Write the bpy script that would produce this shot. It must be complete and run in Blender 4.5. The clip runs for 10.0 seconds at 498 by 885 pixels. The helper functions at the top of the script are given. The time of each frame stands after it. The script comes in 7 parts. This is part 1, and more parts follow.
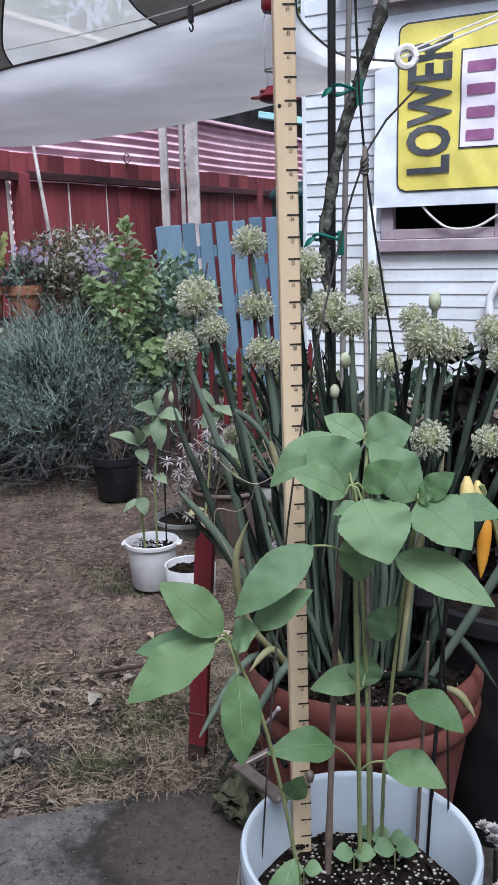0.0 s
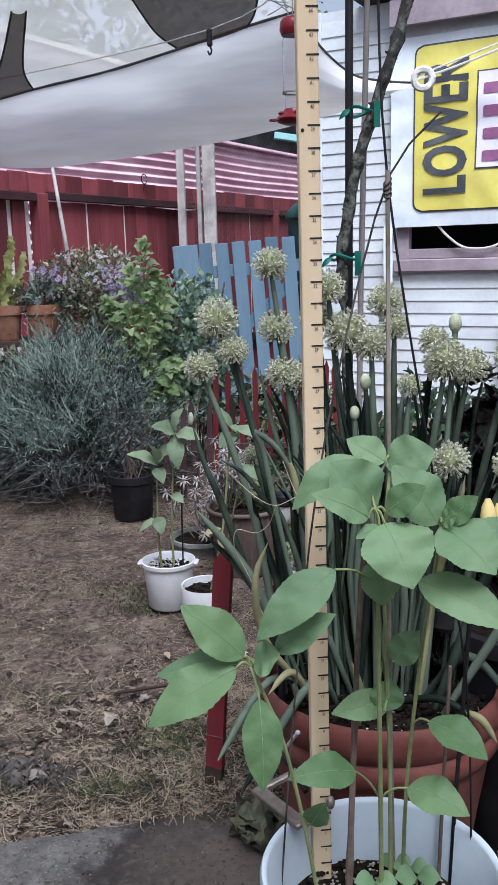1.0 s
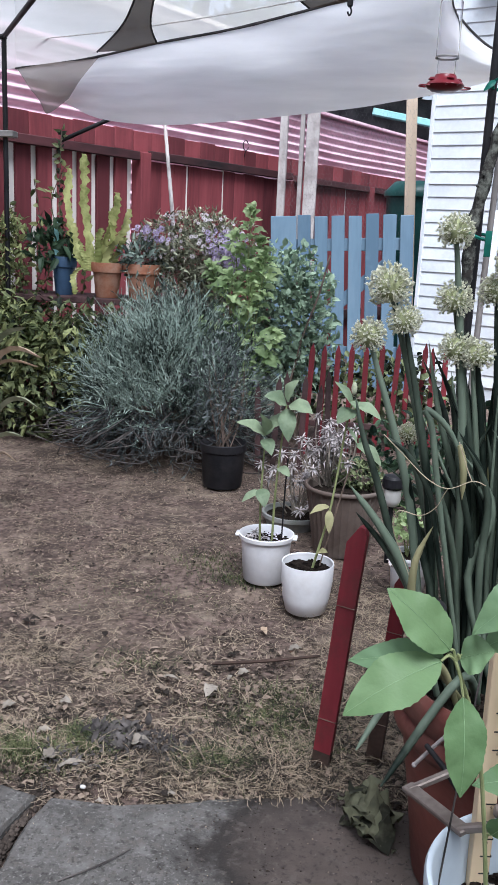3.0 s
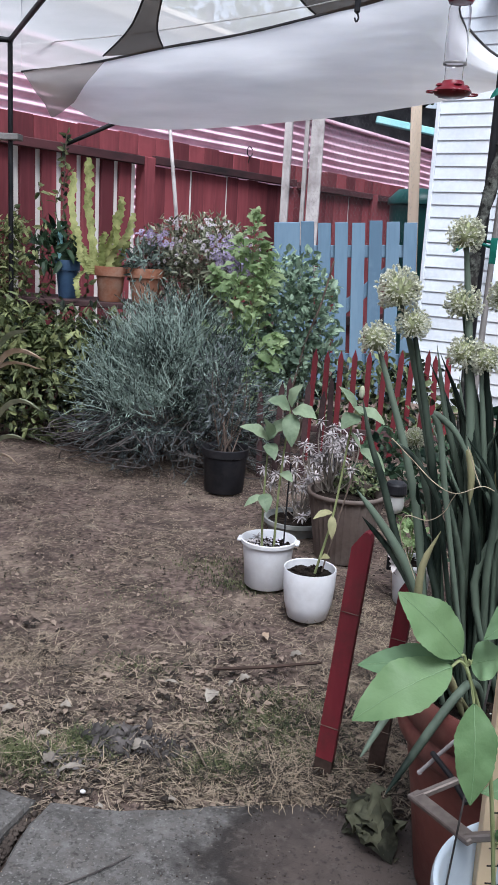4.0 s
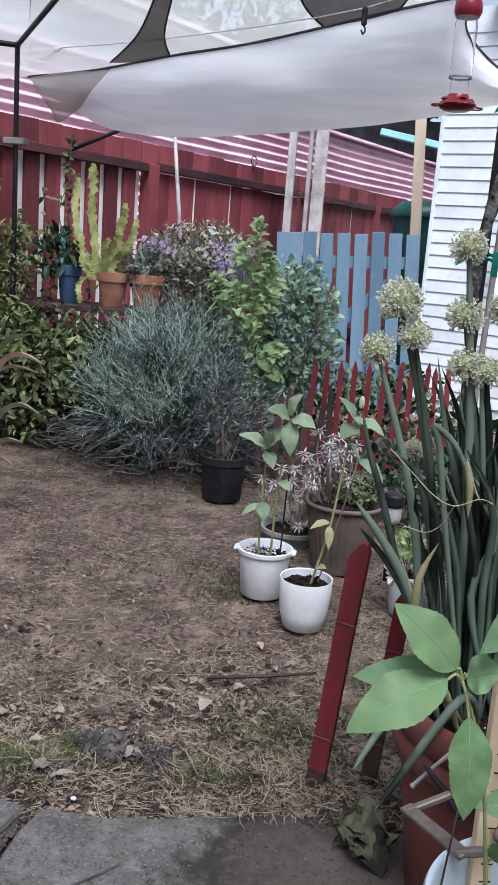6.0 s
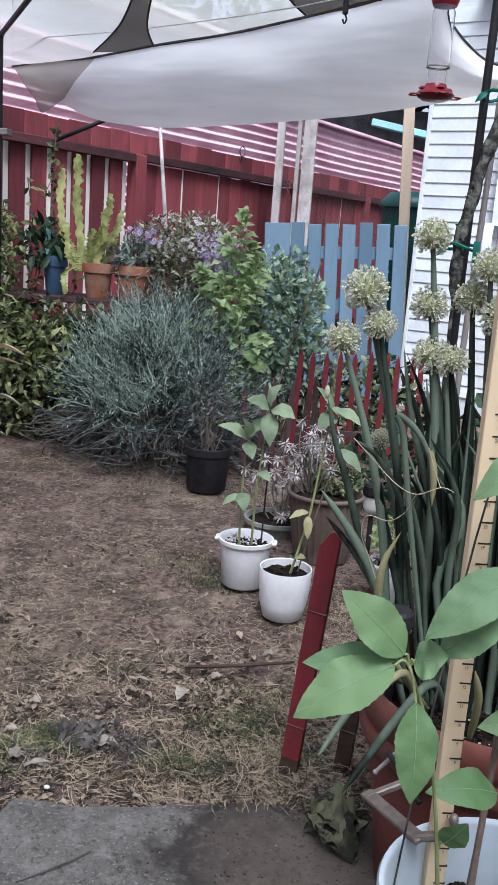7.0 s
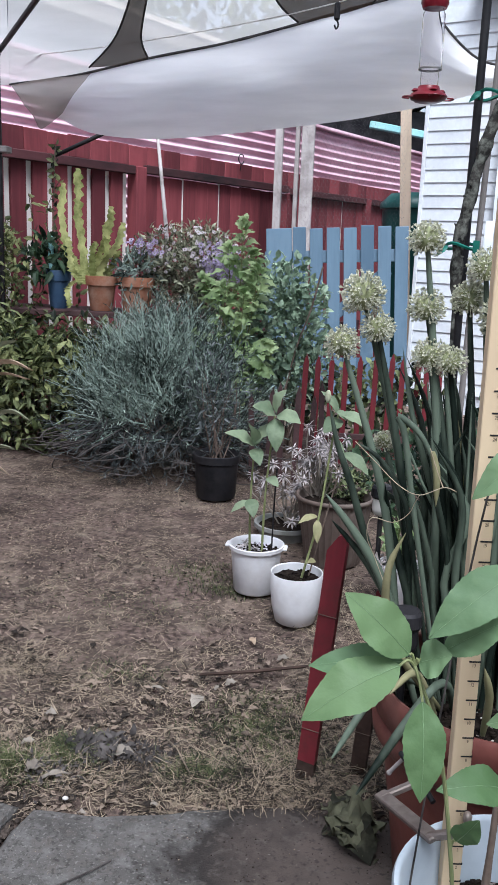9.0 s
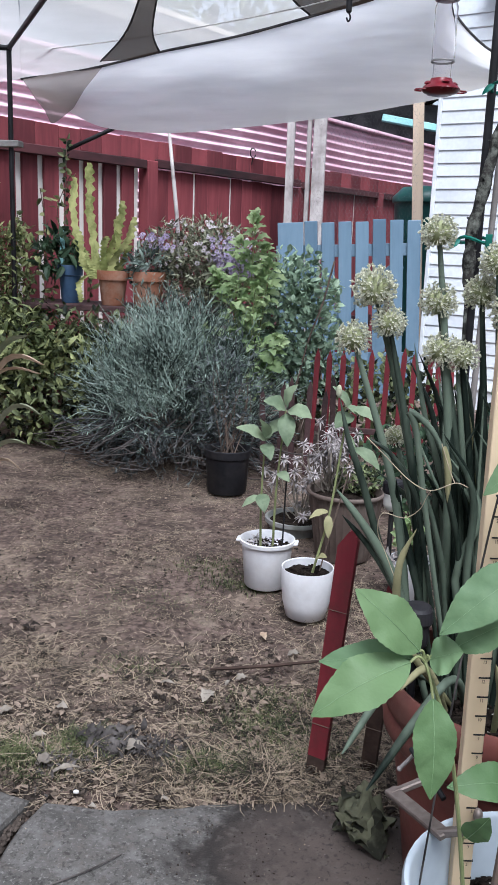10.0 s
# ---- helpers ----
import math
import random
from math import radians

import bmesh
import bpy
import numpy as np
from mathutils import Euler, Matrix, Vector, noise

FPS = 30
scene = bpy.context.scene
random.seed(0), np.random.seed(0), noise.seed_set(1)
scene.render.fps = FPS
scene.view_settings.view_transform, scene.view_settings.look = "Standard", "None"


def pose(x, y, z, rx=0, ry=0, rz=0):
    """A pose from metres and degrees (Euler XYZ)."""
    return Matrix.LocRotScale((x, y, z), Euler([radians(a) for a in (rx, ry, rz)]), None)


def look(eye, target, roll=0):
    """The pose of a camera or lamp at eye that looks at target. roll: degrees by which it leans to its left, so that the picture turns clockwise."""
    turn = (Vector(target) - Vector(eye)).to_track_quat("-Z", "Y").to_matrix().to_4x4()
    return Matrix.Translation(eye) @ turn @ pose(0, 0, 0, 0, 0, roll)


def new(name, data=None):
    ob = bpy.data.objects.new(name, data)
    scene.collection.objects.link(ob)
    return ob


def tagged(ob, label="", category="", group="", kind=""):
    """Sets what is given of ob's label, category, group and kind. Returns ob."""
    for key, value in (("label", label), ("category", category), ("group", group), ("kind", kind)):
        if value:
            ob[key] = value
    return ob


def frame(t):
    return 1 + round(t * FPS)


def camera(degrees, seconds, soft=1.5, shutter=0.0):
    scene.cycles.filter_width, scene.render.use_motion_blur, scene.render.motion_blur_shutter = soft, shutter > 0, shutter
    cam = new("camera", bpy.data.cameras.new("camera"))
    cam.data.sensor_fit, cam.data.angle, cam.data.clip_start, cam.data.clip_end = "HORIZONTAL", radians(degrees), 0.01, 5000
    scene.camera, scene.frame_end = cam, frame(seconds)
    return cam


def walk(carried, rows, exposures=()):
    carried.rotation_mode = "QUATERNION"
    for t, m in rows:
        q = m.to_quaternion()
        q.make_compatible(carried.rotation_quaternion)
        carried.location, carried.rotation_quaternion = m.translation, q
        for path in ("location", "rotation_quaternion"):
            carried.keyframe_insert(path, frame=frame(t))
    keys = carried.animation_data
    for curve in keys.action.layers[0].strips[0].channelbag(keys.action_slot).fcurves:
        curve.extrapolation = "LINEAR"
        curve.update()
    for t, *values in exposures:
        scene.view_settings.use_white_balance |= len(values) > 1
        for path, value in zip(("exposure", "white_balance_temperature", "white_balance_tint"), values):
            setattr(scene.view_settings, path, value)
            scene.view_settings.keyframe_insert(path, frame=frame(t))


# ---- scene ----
cam = camera(31.8, 10.0)
PATH = [
    (0, (0.039, -0.081, 1.126), (-0.048, 1.865, 0.675), -1.5),
    (0.5, (0.027, -0.074, 1.135), (-0.091, 1.878, 0.719), -1.4),
    (1, (0.03, -0.079, 1.131), (-0.089, 1.875, 0.721), -1.5),
    (1.5, (0.002, -0.066, 1.129), (-0.152, 1.885, 0.717), -0.9),
    (2, (-0.031, -0.056, 1.125), (-0.199, 1.891, 0.702), 0.0),
    (2.5, (-0.086, -0.041, 1.114), (-0.287, 1.898, 0.667), 0.5),
    (3, (-0.146, -0.02, 1.101), (-0.391, 1.91, 0.639), 2.7),
    (4.5, (-0.158, -0.013, 1.092), (-0.4, 1.923, 0.655), 3.6),
    (5, (-0.156, -0.014, 1.092), (-0.393, 1.925, 0.66), 4.2),
    (6.3, (-0.159, -0.009, 1.091), (-0.402, 1.929, 0.663), 4.5),
    (6.5, (-0.149, -0.008, 1.092), (-0.384, 1.931, 0.662), 4.7),
    (7, (-0.111, -0.009, 1.092), (-0.342, 1.927, 0.646), 4.4),
    (7.5, (-0.101, -0.018, 1.099), (-0.351, 1.914, 0.647), 3.4),
    (8, (-0.1, -0.019, 1.098), (-0.356, 1.914, 0.651), 2.5),
    (8.5, (-0.1, -0.021, 1.097), (-0.358, 1.913, 0.658), 2.2),
    (9, (-0.098, -0.019, 1.097), (-0.354, 1.916, 0.663), 2.2),
    (9.5, (-0.098, -0.022, 1.098), (-0.35, 1.913, 0.658), 2.1),
    (10, (-0.097, -0.015, 1.097), (-0.378, 1.913, 0.65), 2.1),
]
walk(cam, [(t, look(eye, target, roll)) for t, eye, target, roll in PATH], [(0, 0.92, 5700, 10), (1.2, 0.94, 5750, 9), (2, 1.00, 5800, 9), (2.6, 1.17, 5800, 9), (3, 1.23, 5800, 9), (4.5, 1.14, 5800, 9), (7.5, 1.15, 5800, 9), (9.5, 1.13, 5800, 9), (10, 1.22, 5800, 9)])

# ---- light and exposure ----
world = bpy.data.worlds.new("world")
scene.world = world
world.use_nodes = True
wn = world.node_tree.nodes
wl = world.node_tree.links
sky = wn.new("ShaderNodeTexSky")
sky.sky_type, sky.sun_disc = "NISHITA", False
sky.sun_elevation, sky.sun_rotation = radians(60), radians(165)
sky.air_density, sky.dust_density, sky.ozone_density = 1.0, 3.0, 1.0
wn["Background"].inputs["Strength"].default_value = 0.080
haze = wn.new("ShaderNodeHueSaturation")                 # a hazy, nearly white sky
haze.inputs["Saturation"].default_value = 0.45
wl.new(sky.outputs["Color"], haze.inputs["Color"])
wl.new(haze.outputs["Color"], wn["Background"].inputs["Color"])
sun = new("sun", bpy.data.lights.new("sun", "SUN"))
sun.data.energy, sun.data.angle, sun.data.color = 3.0, radians(28), (1.0, 0.98, 0.97)
sun.matrix_world = look((0, 0, 10), (-1.4, 5.4, 0))

R = random.Random(7)


# ---- geometry helpers ----
class Geo:
    """Vertices and faces of one mesh."""

    def __init__(self):
        self.v, self.f = [], []

    def add(self, vs, fs, m=None):
        k = len(self.v)
        self.v += [tuple(m @ Vector(p)) for p in vs] if m is not None else [tuple(p) for p in vs]
        self.f += [tuple(i + k for i in q) for q in fs]
        return self

    def box(self, lo, hi, c=0.0, m=None):
        """A box, its edges chamfered by c."""
        x0, y0, z0 = lo
        x1, y1, z1 = hi
        if c <= 0:
            vs = [(x, y, z) for z in (z0, z1) for y in (y0, y1) for x in (x0, x1)]
            return self.add(vs, [(0, 2, 3, 1), (4, 5, 7, 6), (0, 1, 5, 4), (2, 6, 7, 3), (0, 4, 6, 2), (1, 3, 7, 5)], m)
        bm = bmesh.new()
        bmesh.ops.create_cube(bm, size=1)
        for q in bm.verts:
            q.co = ((x0 + x1) / 2 + q.co.x * (x1 - x0), (y0 + y1) / 2 + q.co.y * (y1 - y0), (z0 + z1) / 2 + q.co.z * (z1 - z0))
        bmesh.ops.bevel(bm, geom=bm.edges[:], offset=c, segments=1, affect="EDGES", profile=0.5)
        bm.verts.index_update()
        self.add([q.co for q in bm.verts], [[q.index for q in f.verts] for f in bm.faces], m)
        bm.free()
        return self

    def tube(self, pts, radii, n=6, caps=True, m=None):
        pts = [Vector(p) for p in pts]
        if not hasattr(radii, "__len__"):
            radii = [radii] * len(pts)
        vs, fs = [], []
        up = Vector((0.31, 0.27, 0.91))
        for i, p in enumerate(pts):
            d = (pts[min(i + 1, len(pts) - 1)] - pts[max(i - 1, 0)]).normalized()
            a = d.cross(up)
            a = a.normalized() if a.length > 0.05 else d.cross(Vector((1, 0, 0))).normalized()
            b = d.cross(a)
            vs += [p + (a * math.cos(6.2832 * k / n) + b * math.sin(6.2832 * k / n)) * radii[i] for k in range(n)]
        for i in range(len(pts) - 1):
            fs += [(i * n + k, i * n + (k + 1) % n, (i + 1) * n + (k + 1) % n, (i + 1) * n + k) for k in range(n)]
        if caps:
            fs += [tuple(reversed(range(n))), tuple(range(len(vs) - n, len(vs)))]
        return self.add(vs, fs, m)

    def lathe(self, prof, n=32, m=None, wave=0.0, waves=0):
        """Turns the profile (radius, height) round z; closed where a radius is 0."""
        vs, fs = [], []
        for r, z in prof:
            for k in range(n):
                a = 6.283185 * k / n
                q = r * (1 + wave * math.cos(waves * a)) if wave else r
                vs.append((q * math.cos(a), q * math.sin(a), z))
        for i in range(len(prof) - 1):
            fs += [(i * n + k, i * n + (k + 1) % n, (i + 1) * n + (k + 1) % n, (i + 1) * n + k) for k in range(n)]
        return self.add(vs, fs, m)

    def blob(self, c, r, n=8, m=None):
        prof = [(max(1e-4, math.sin(math.pi * i / n)), -math.cos(math.pi * i / n)) for i in range(n + 1)]
        k = Matrix.Translation(c) @ Matrix.Diagonal((*(r if hasattr(r, "__len__") else (r, r, r)), 1))
        return self.lathe(prof, n + 2, (m @ k) if m is not None else k)

    def leaf(self, base, tip, width, up=(0, 0, 1), fold=0.25, droop=0.15, nl=7, nw=2, shape=0.42, wavy=0.0, teeth=0.0, vein=0.0):
        """A leaf from base to tip: widest at shape of its length, folded on its midrib, drooping in the middle."""
        base, tip = Vector(base), Vector(tip)
        d = tip - base
        ln = d.length
        d.normalize()
        s = d.cross(Vector(up))
        s = s.normalized() if s.length > 0.02 else d.cross(Vector((1, 0, 0))).normalized()
        nrm = s.cross(d)
        ph = R.random() * 6
        vs, fs = [], []
        for i in range(nl + 1):
            t = i / nl
            e = t ** (math.log(0.5) / math.log(shape))
            w = width * 0.5 * max(0.015, math.sin(math.pi * e)) ** 0.85
            if teeth and i % 2:
                w *= 1 - teeth
            arch = math.sin(math.pi * t) * droop * ln - t * t * droop * ln * 0.3
            for j in range(-nw, nw + 1):
                q = j / nw
                off = abs(q) * w * fold - vein * ln * max(0.0, math.cos(6.2832 * (t * 5.0 - abs(q) * 0.9))) ** 3 * (1 - abs(q) * 0.5) + wavy * w * math.sin(5 * t * 3 + ph) * q
                vs.append(base + d * (ln * t) + s * (q * w) + nrm * (arch + off))
        c = 2 * nw + 1
        for i in range(nl):
            for j in range(c - 1):
                fs.append((i * c + j, i * c + j + 1, (i + 1) * c + j + 1, (i + 1) * c + j))
        return self.add(vs, fs)

    def card(self, p, d, nrm, ln, w, bend=0.2):
        """A small leaf of four triangles, folded and bent."""
        p, d, nrm = Vector(p), Vector(d), Vector(nrm)
        s = d.cross(nrm)
        if s.length < 0.01:
            s = d.cross(Vector((0.3, 0.5, 0.8)))
        s.normalize()
        nrm = s.cross(d)
        a, b = p + d * ln * 0.28 + nrm * ln * 0.05, p + d * ln * 0.68 + nrm * ln * (0.05 - bend * 0.5)
        vs = [p, a + s * w * 0.46 + nrm * w * 0.15, a, a - s * w * 0.46 + nrm * w * 0.15, b + s * w * 0.40 + nrm * w * 0.12, b, b - s * w * 0.40 + nrm * w * 0.12, p + d * ln - nrm * ln * bend]
        return self.add(vs, [(0, 1, 2), (0, 2, 3), (1, 4, 5, 2), (2, 5, 6, 3), (4, 7, 5), (5, 7, 6)])

    def needle(self, p, d, nrm, ln, w):
        """A narrow leaf of two triangles."""
        s = d.cross(nrm)
        s = s.normalized() if s.length > 0.01 else Vector((1, 0, 0))
        c = p + d * ln * 0.5
        return self.add([p, c + s * w * 0.5, p + d * ln, c - s * w * 0.5], [(0, 1, 2), (0, 2, 3)])

    def mesh(self, name, smooth):
        me = bpy.data.meshes.new(name)
        me.from_pydata(self.v, [], self.f)
        me.update()
        if smooth:
            me.polygons.foreach_set("use_smooth", [True] * len(me.polygons))
            if len(self.f) < 20000:
                me.set_sharp_from_angle(angle=radians(50))
        return me


def part(name, geo, material, parent=None, label="", smooth=False):
    """One mesh object in world coordinates, under its thing if there is one."""
    me = geo.mesh(name, smooth) if isinstance(geo, Geo) else geo
    if not me.materials:
        me.materials.append(material)
    ob = new(name, me)
    if parent is not None:
        ob.parent = parent
        if parent.type == "EMPTY":
            ob.matrix_parent_inverse = Matrix.Translation(-parent.location)
    return tagged(ob, label) if label else ob


def piece(name, me, m, parent, label=""):
    """An object of its own on a shared mesh, at the pose m in the world."""
    ob = new(name, me)
    ob.parent = parent
    if parent.type == "EMPTY":
        ob.matrix_parent_inverse = Matrix.Translation(-parent.location)
    ob.matrix_basis = m
    return tagged(ob, label) if label else ob


def thing(name, base, label, category, group="", kind=""):
    ob = new(name)
    ob.location = base
    ob.empty_display_size = 0.05
    return tagged(ob, label, category, group, kind)


def setting(name, geo, material, label="", smooth=False):
    return tagged(part(name, geo, material, None, "", smooth), label, kind="structure")


def unit(rng=R):
    while True:
        v = Vector((rng.uniform(-1, 1), rng.uniform(-1, 1), rng.uniform(-1, 1)))
        if 0.1 < v.length < 1:
            return v.normalized()


# ---- materials ----
def surface(name, dark, light, rough=0.8, scale=4.0, fine=60.0, bump=0.3, metal=0.0, rand=0.0, spec=0.25, stain=None, stain_amount=0.5, stain_scale=1.5, stretch=(1, 1, 1), thin=0.0, island=0.0, coat=0.0):
    """Colour between dark and light by coarse and fine noise, with fine relief, stains, and a shift per object or per island."""
    ma = bpy.data.materials.new(name)
    ma.use_nodes = True
    nt = ma.node_tree
    nd, ln = nt.nodes, nt.links
    bs = nd["Principled BSDF"]
    co = nd.new("ShaderNodeTexCoord")
    mp = nd.new("ShaderNodeMapping")
    mp.inputs["Scale"].default_value = stretch
    ln.new(co.outputs["Object"], mp.inputs["Vector"])
    src = mp.outputs["Vector"]
    if rand:
        oi = nd.new("ShaderNodeObjectInfo")
        ad = nd.new("ShaderNodeVectorMath")
        sc = nd.new("ShaderNodeVectorMath")
        sc.operation = "SCALE"
        ad.operation = "ADD"
        sc.inputs[0].default_value = (7.0, 13.0, 5.0)
        ln.new(oi.outputs["Random"], sc.inputs["Scale"])
        ln.new(src, ad.inputs[0])
        ln.new(sc.outputs["Vector"], ad.inputs[1])
        src = ad.outputs["Vector"]
    n1 = nd.new("ShaderNodeTexNoise")
    n1.inputs["Scale"].default_value, n1.inputs["Detail"].default_value = scale, 5
    n2 = nd.new("ShaderNodeTexNoise")
    n2.inputs["Scale"].default_value, n2.inputs["Detail"].default_value = fine, 3
    ln.new(src, n1.inputs["Vector"])
    ln.new(src, n2.inputs["Vector"])
    mx = nd.new("ShaderNodeMath")
    mx.operation = "MULTIPLY_ADD"
    mx.inputs[1].default_value = 0.45
    hf = nd.new("ShaderNodeMath")
    hf.operation = "MULTIPLY_ADD"
    hf.inputs[1].default_value, hf.inputs[2].default_value = 1.6, -0.5
    ln.new(n1.outputs["Fac"], hf.inputs[0])
    ln.new(n2.outputs["Fac"], mx.inputs[0])
    ln.new(hf.outputs[0], mx.inputs[2])
    fac = mx.outputs[0]
    if rand or island:
        rs = nd.new("ShaderNodeMath")
        rs.operation = "MULTIPLY_ADD"
        rs.inputs[1].default_value = rand or island
        if island:
            gi = nd.new("ShaderNodeNewGeometry")
            ln.new(gi.outputs["Random Per Island"], rs.inputs[0])
        else:
            ln.new(oi.outputs["Random"], rs.inputs[0])
        of = nd.new("ShaderNodeMath")
        of.operation = "SUBTRACT"
        of.inputs[1].default_value = (rand or island) * 0.5
        ln.new(fac, rs.inputs[2])
        ln.new(rs.outputs[0], of.inputs[0])
        fac = of.outputs[0]
    cr = nd.new("ShaderNodeValToRGB")
    cr.color_ramp.elements[0].position, cr.color_ramp.elements[1].position = 0.25, 0.8
    cr.color_ramp.elements[0].color = (*dark, 1)
    cr.color_ramp.elements[1].color = (*light, 1)
    ln.new(fac, cr.inputs["Fac"])
    col = cr.outputs["Color"]
    if stain:
        n3 = nd.new("ShaderNodeTexNoise")
        n3.inputs["Scale"].default_value, n3.inputs["Detail"].default_value, n3.inputs["Roughness"].default_value = stain_scale, 8, 0.65
        ln.new(co.outputs["Object"], n3.inputs["Vector"])
        r3 = nd.new("ShaderNodeValToRGB")
        r3.color_ramp.elements[0].position, r3.color_ramp.elements[1].position = 0.48, 0.66
        r3.color_ramp.elements[0].color = (0, 0, 0, 1)
        r3.color_ramp.elements[1].color = (stain_amount, stain_amount, stain_amount, 1)
        ln.new(n3.outputs["Fac"], r3.inputs["Fac"])
        mc = nd.new("ShaderNodeMix")
        mc.data_type = "RGBA"
        ln.new(r3.outputs["Color"], mc.inputs["Factor"])
        ln.new(col, mc.inputs["A"])
        mc.inputs["B"].default_value = (*stain, 1)
        col = mc.outputs["Result"]
    ln.new(col, bs.inputs["Base Color"])
    bs.inputs["Roughness"].default_value, bs.inputs["Metallic"].default_value = rough, metal
    bs.inputs["Specular IOR Level"].default_value = spec
    bs.inputs["Coat Weight"].default_value = coat
    if bump:
        bp = nd.new("ShaderNodeBump")
        bp.inputs["Strength"].default_value, bp.inputs["Distance"].default_value = bump, 0.004
        ln.new(n2.outputs["Fac"], bp.inputs["Height"])
        ln.new(bp.outputs["Normal"], bs.inputs["Normal"])
    if thin:
        tr = nd.new("ShaderNodeBsdfTranslucent")
        ms = nd.new("ShaderNodeMixShader")
        ms.inputs["Fac"].default_value = thin
        ln.new(col, tr.inputs["Color"])
        ln.new(bs.outputs["BSDF"], ms.inputs[1])
        ln.new(tr.outputs["BSDF"], ms.inputs[2])
        ln.new(ms.outputs["Shader"], nd["Material Output"].inputs["Surface"])
    return ma


def cloth(name, colour, see, thin=0.55):
    """Shade cloth: partly open weave, partly translucent thread."""
    ma = surface(name, tuple(c * 0.84 for c in colour), colour, 0.9, 3.0, 300, 0.15, stretch=(0.6, 0.6, 5), thin=thin)
    nt = ma.node_tree
    out = nt.nodes["Material Output"]
    inner = out.inputs["Surface"].links[0].from_socket
    tp = nt.nodes.new("ShaderNodeBsdfTransparent")
    ms = nt.nodes.new("ShaderNodeMixShader")
    ms.inputs["Fac"].default_value = see
    nt.links.new(inner, ms.inputs[1])
    nt.links.new(tp.outputs["BSDF"], ms.inputs[2])
    nt.links.new(ms.outputs["Shader"], out.inputs["Surface"])
    return ma


def overlay(ma, colour, scale, lo, hi, amount, detail=8, seed=0.0):
    """One more layer of ragged patches over a material's colour."""
    nt = ma.node_tree
    nd, ln = nt.nodes, nt.links
    bs = nd["Principled BSDF"]
    old = bs.inputs["Base Color"].links[0].from_socket
    co, mp = nd.new("ShaderNodeTexCoord"), nd.new("ShaderNodeMapping")
    mp.inputs["Location"].default_value = (seed, seed * 0.7, seed * 0.3)
    ln.new(co.outputs["Object"], mp.inputs["Vector"])
    nz = nd.new("ShaderNodeTexNoise")
    nz.inputs["Scale"].default_value, nz.inputs["Detail"].default_value, nz.inputs["Roughness"].default_value = scale, detail, 0.65
    ln.new(mp.outputs["Vector"], nz.inputs["Vector"])
    cr = nd.new("ShaderNodeValToRGB")
    el = cr.color_ramp.elements
    el[0].position, el[0].color = lo, (0, 0, 0, 1)
    el[1].position, el[1].color = hi, (amount, amount, amount, 1)
    ln.new(nz.outputs["Fac"], cr.inputs["Fac"])
    mc = nd.new("ShaderNodeMix")
    mc.data_type = "RGBA"
    ln.new(cr.outputs["Color"], mc.inputs["Factor"])
    ln.new(old, mc.inputs["A"])
    mc.inputs["B"].default_value = (*colour, 1)
    ln.new(mc.outputs["Result"], bs.inputs["Base Color"])


def glass(name, colour=(1, 1, 1), rough=0.02):
    ma = bpy.data.materials.new(name)
    ma.use_nodes = True
    b = ma.node_tree.nodes["Principled BSDF"]
    b.inputs["Base Color"].default_value = (*colour, 1)
    b.inputs["Roughness"].default_value = rough
    b.inputs["Transmission Weight"].default_value = 1.0
    b.inputs["IOR"].default_value = 1.45
    return ma


M_DIRT = surface("dirt", (0.046, 0.033, 0.028), (0.165, 0.120, 0.102), 0.95, 55, 240, 0.9, spec=0.08, stain=(0.25, 0.195, 0.150), stain_amount=0.55, stain_scale=3.2)
overlay(M_DIRT, (0.052, 0.039, 0.034), 5.5, 0.48, 0.62, 0.8, seed=3.1)
overlay(M_DIRT, (0.30, 0.245, 0.190), 16, 0.55, 0.72, 0.6, seed=5.7)
overlay(M_DIRT, (0.020, 0.016, 0.014), 38, 0.56, 0.66, 0.8, seed=8.3)
M_SLAB = surface("slab_stone", (0.060, 0.056, 0.052), (0.120, 0.113, 0.106), 0.85, 11, 330, 0.35, stain=(0.052, 0.046, 0.042), stain_amount=0.6, stain_scale=5.5)
overlay(M_SLAB, (0.160, 0.153, 0.146), 24, 0.50, 0.64, 0.55, seed=2.2)
overlay(M_SLAB, (0.034, 0.030, 0.028), 60, 0.54, 0.64, 0.75, seed=4.4)
overlay(M_SLAB, (0.21, 0.20, 0.19), 130, 0.57, 0.66, 0.6, 3, seed=6.1)


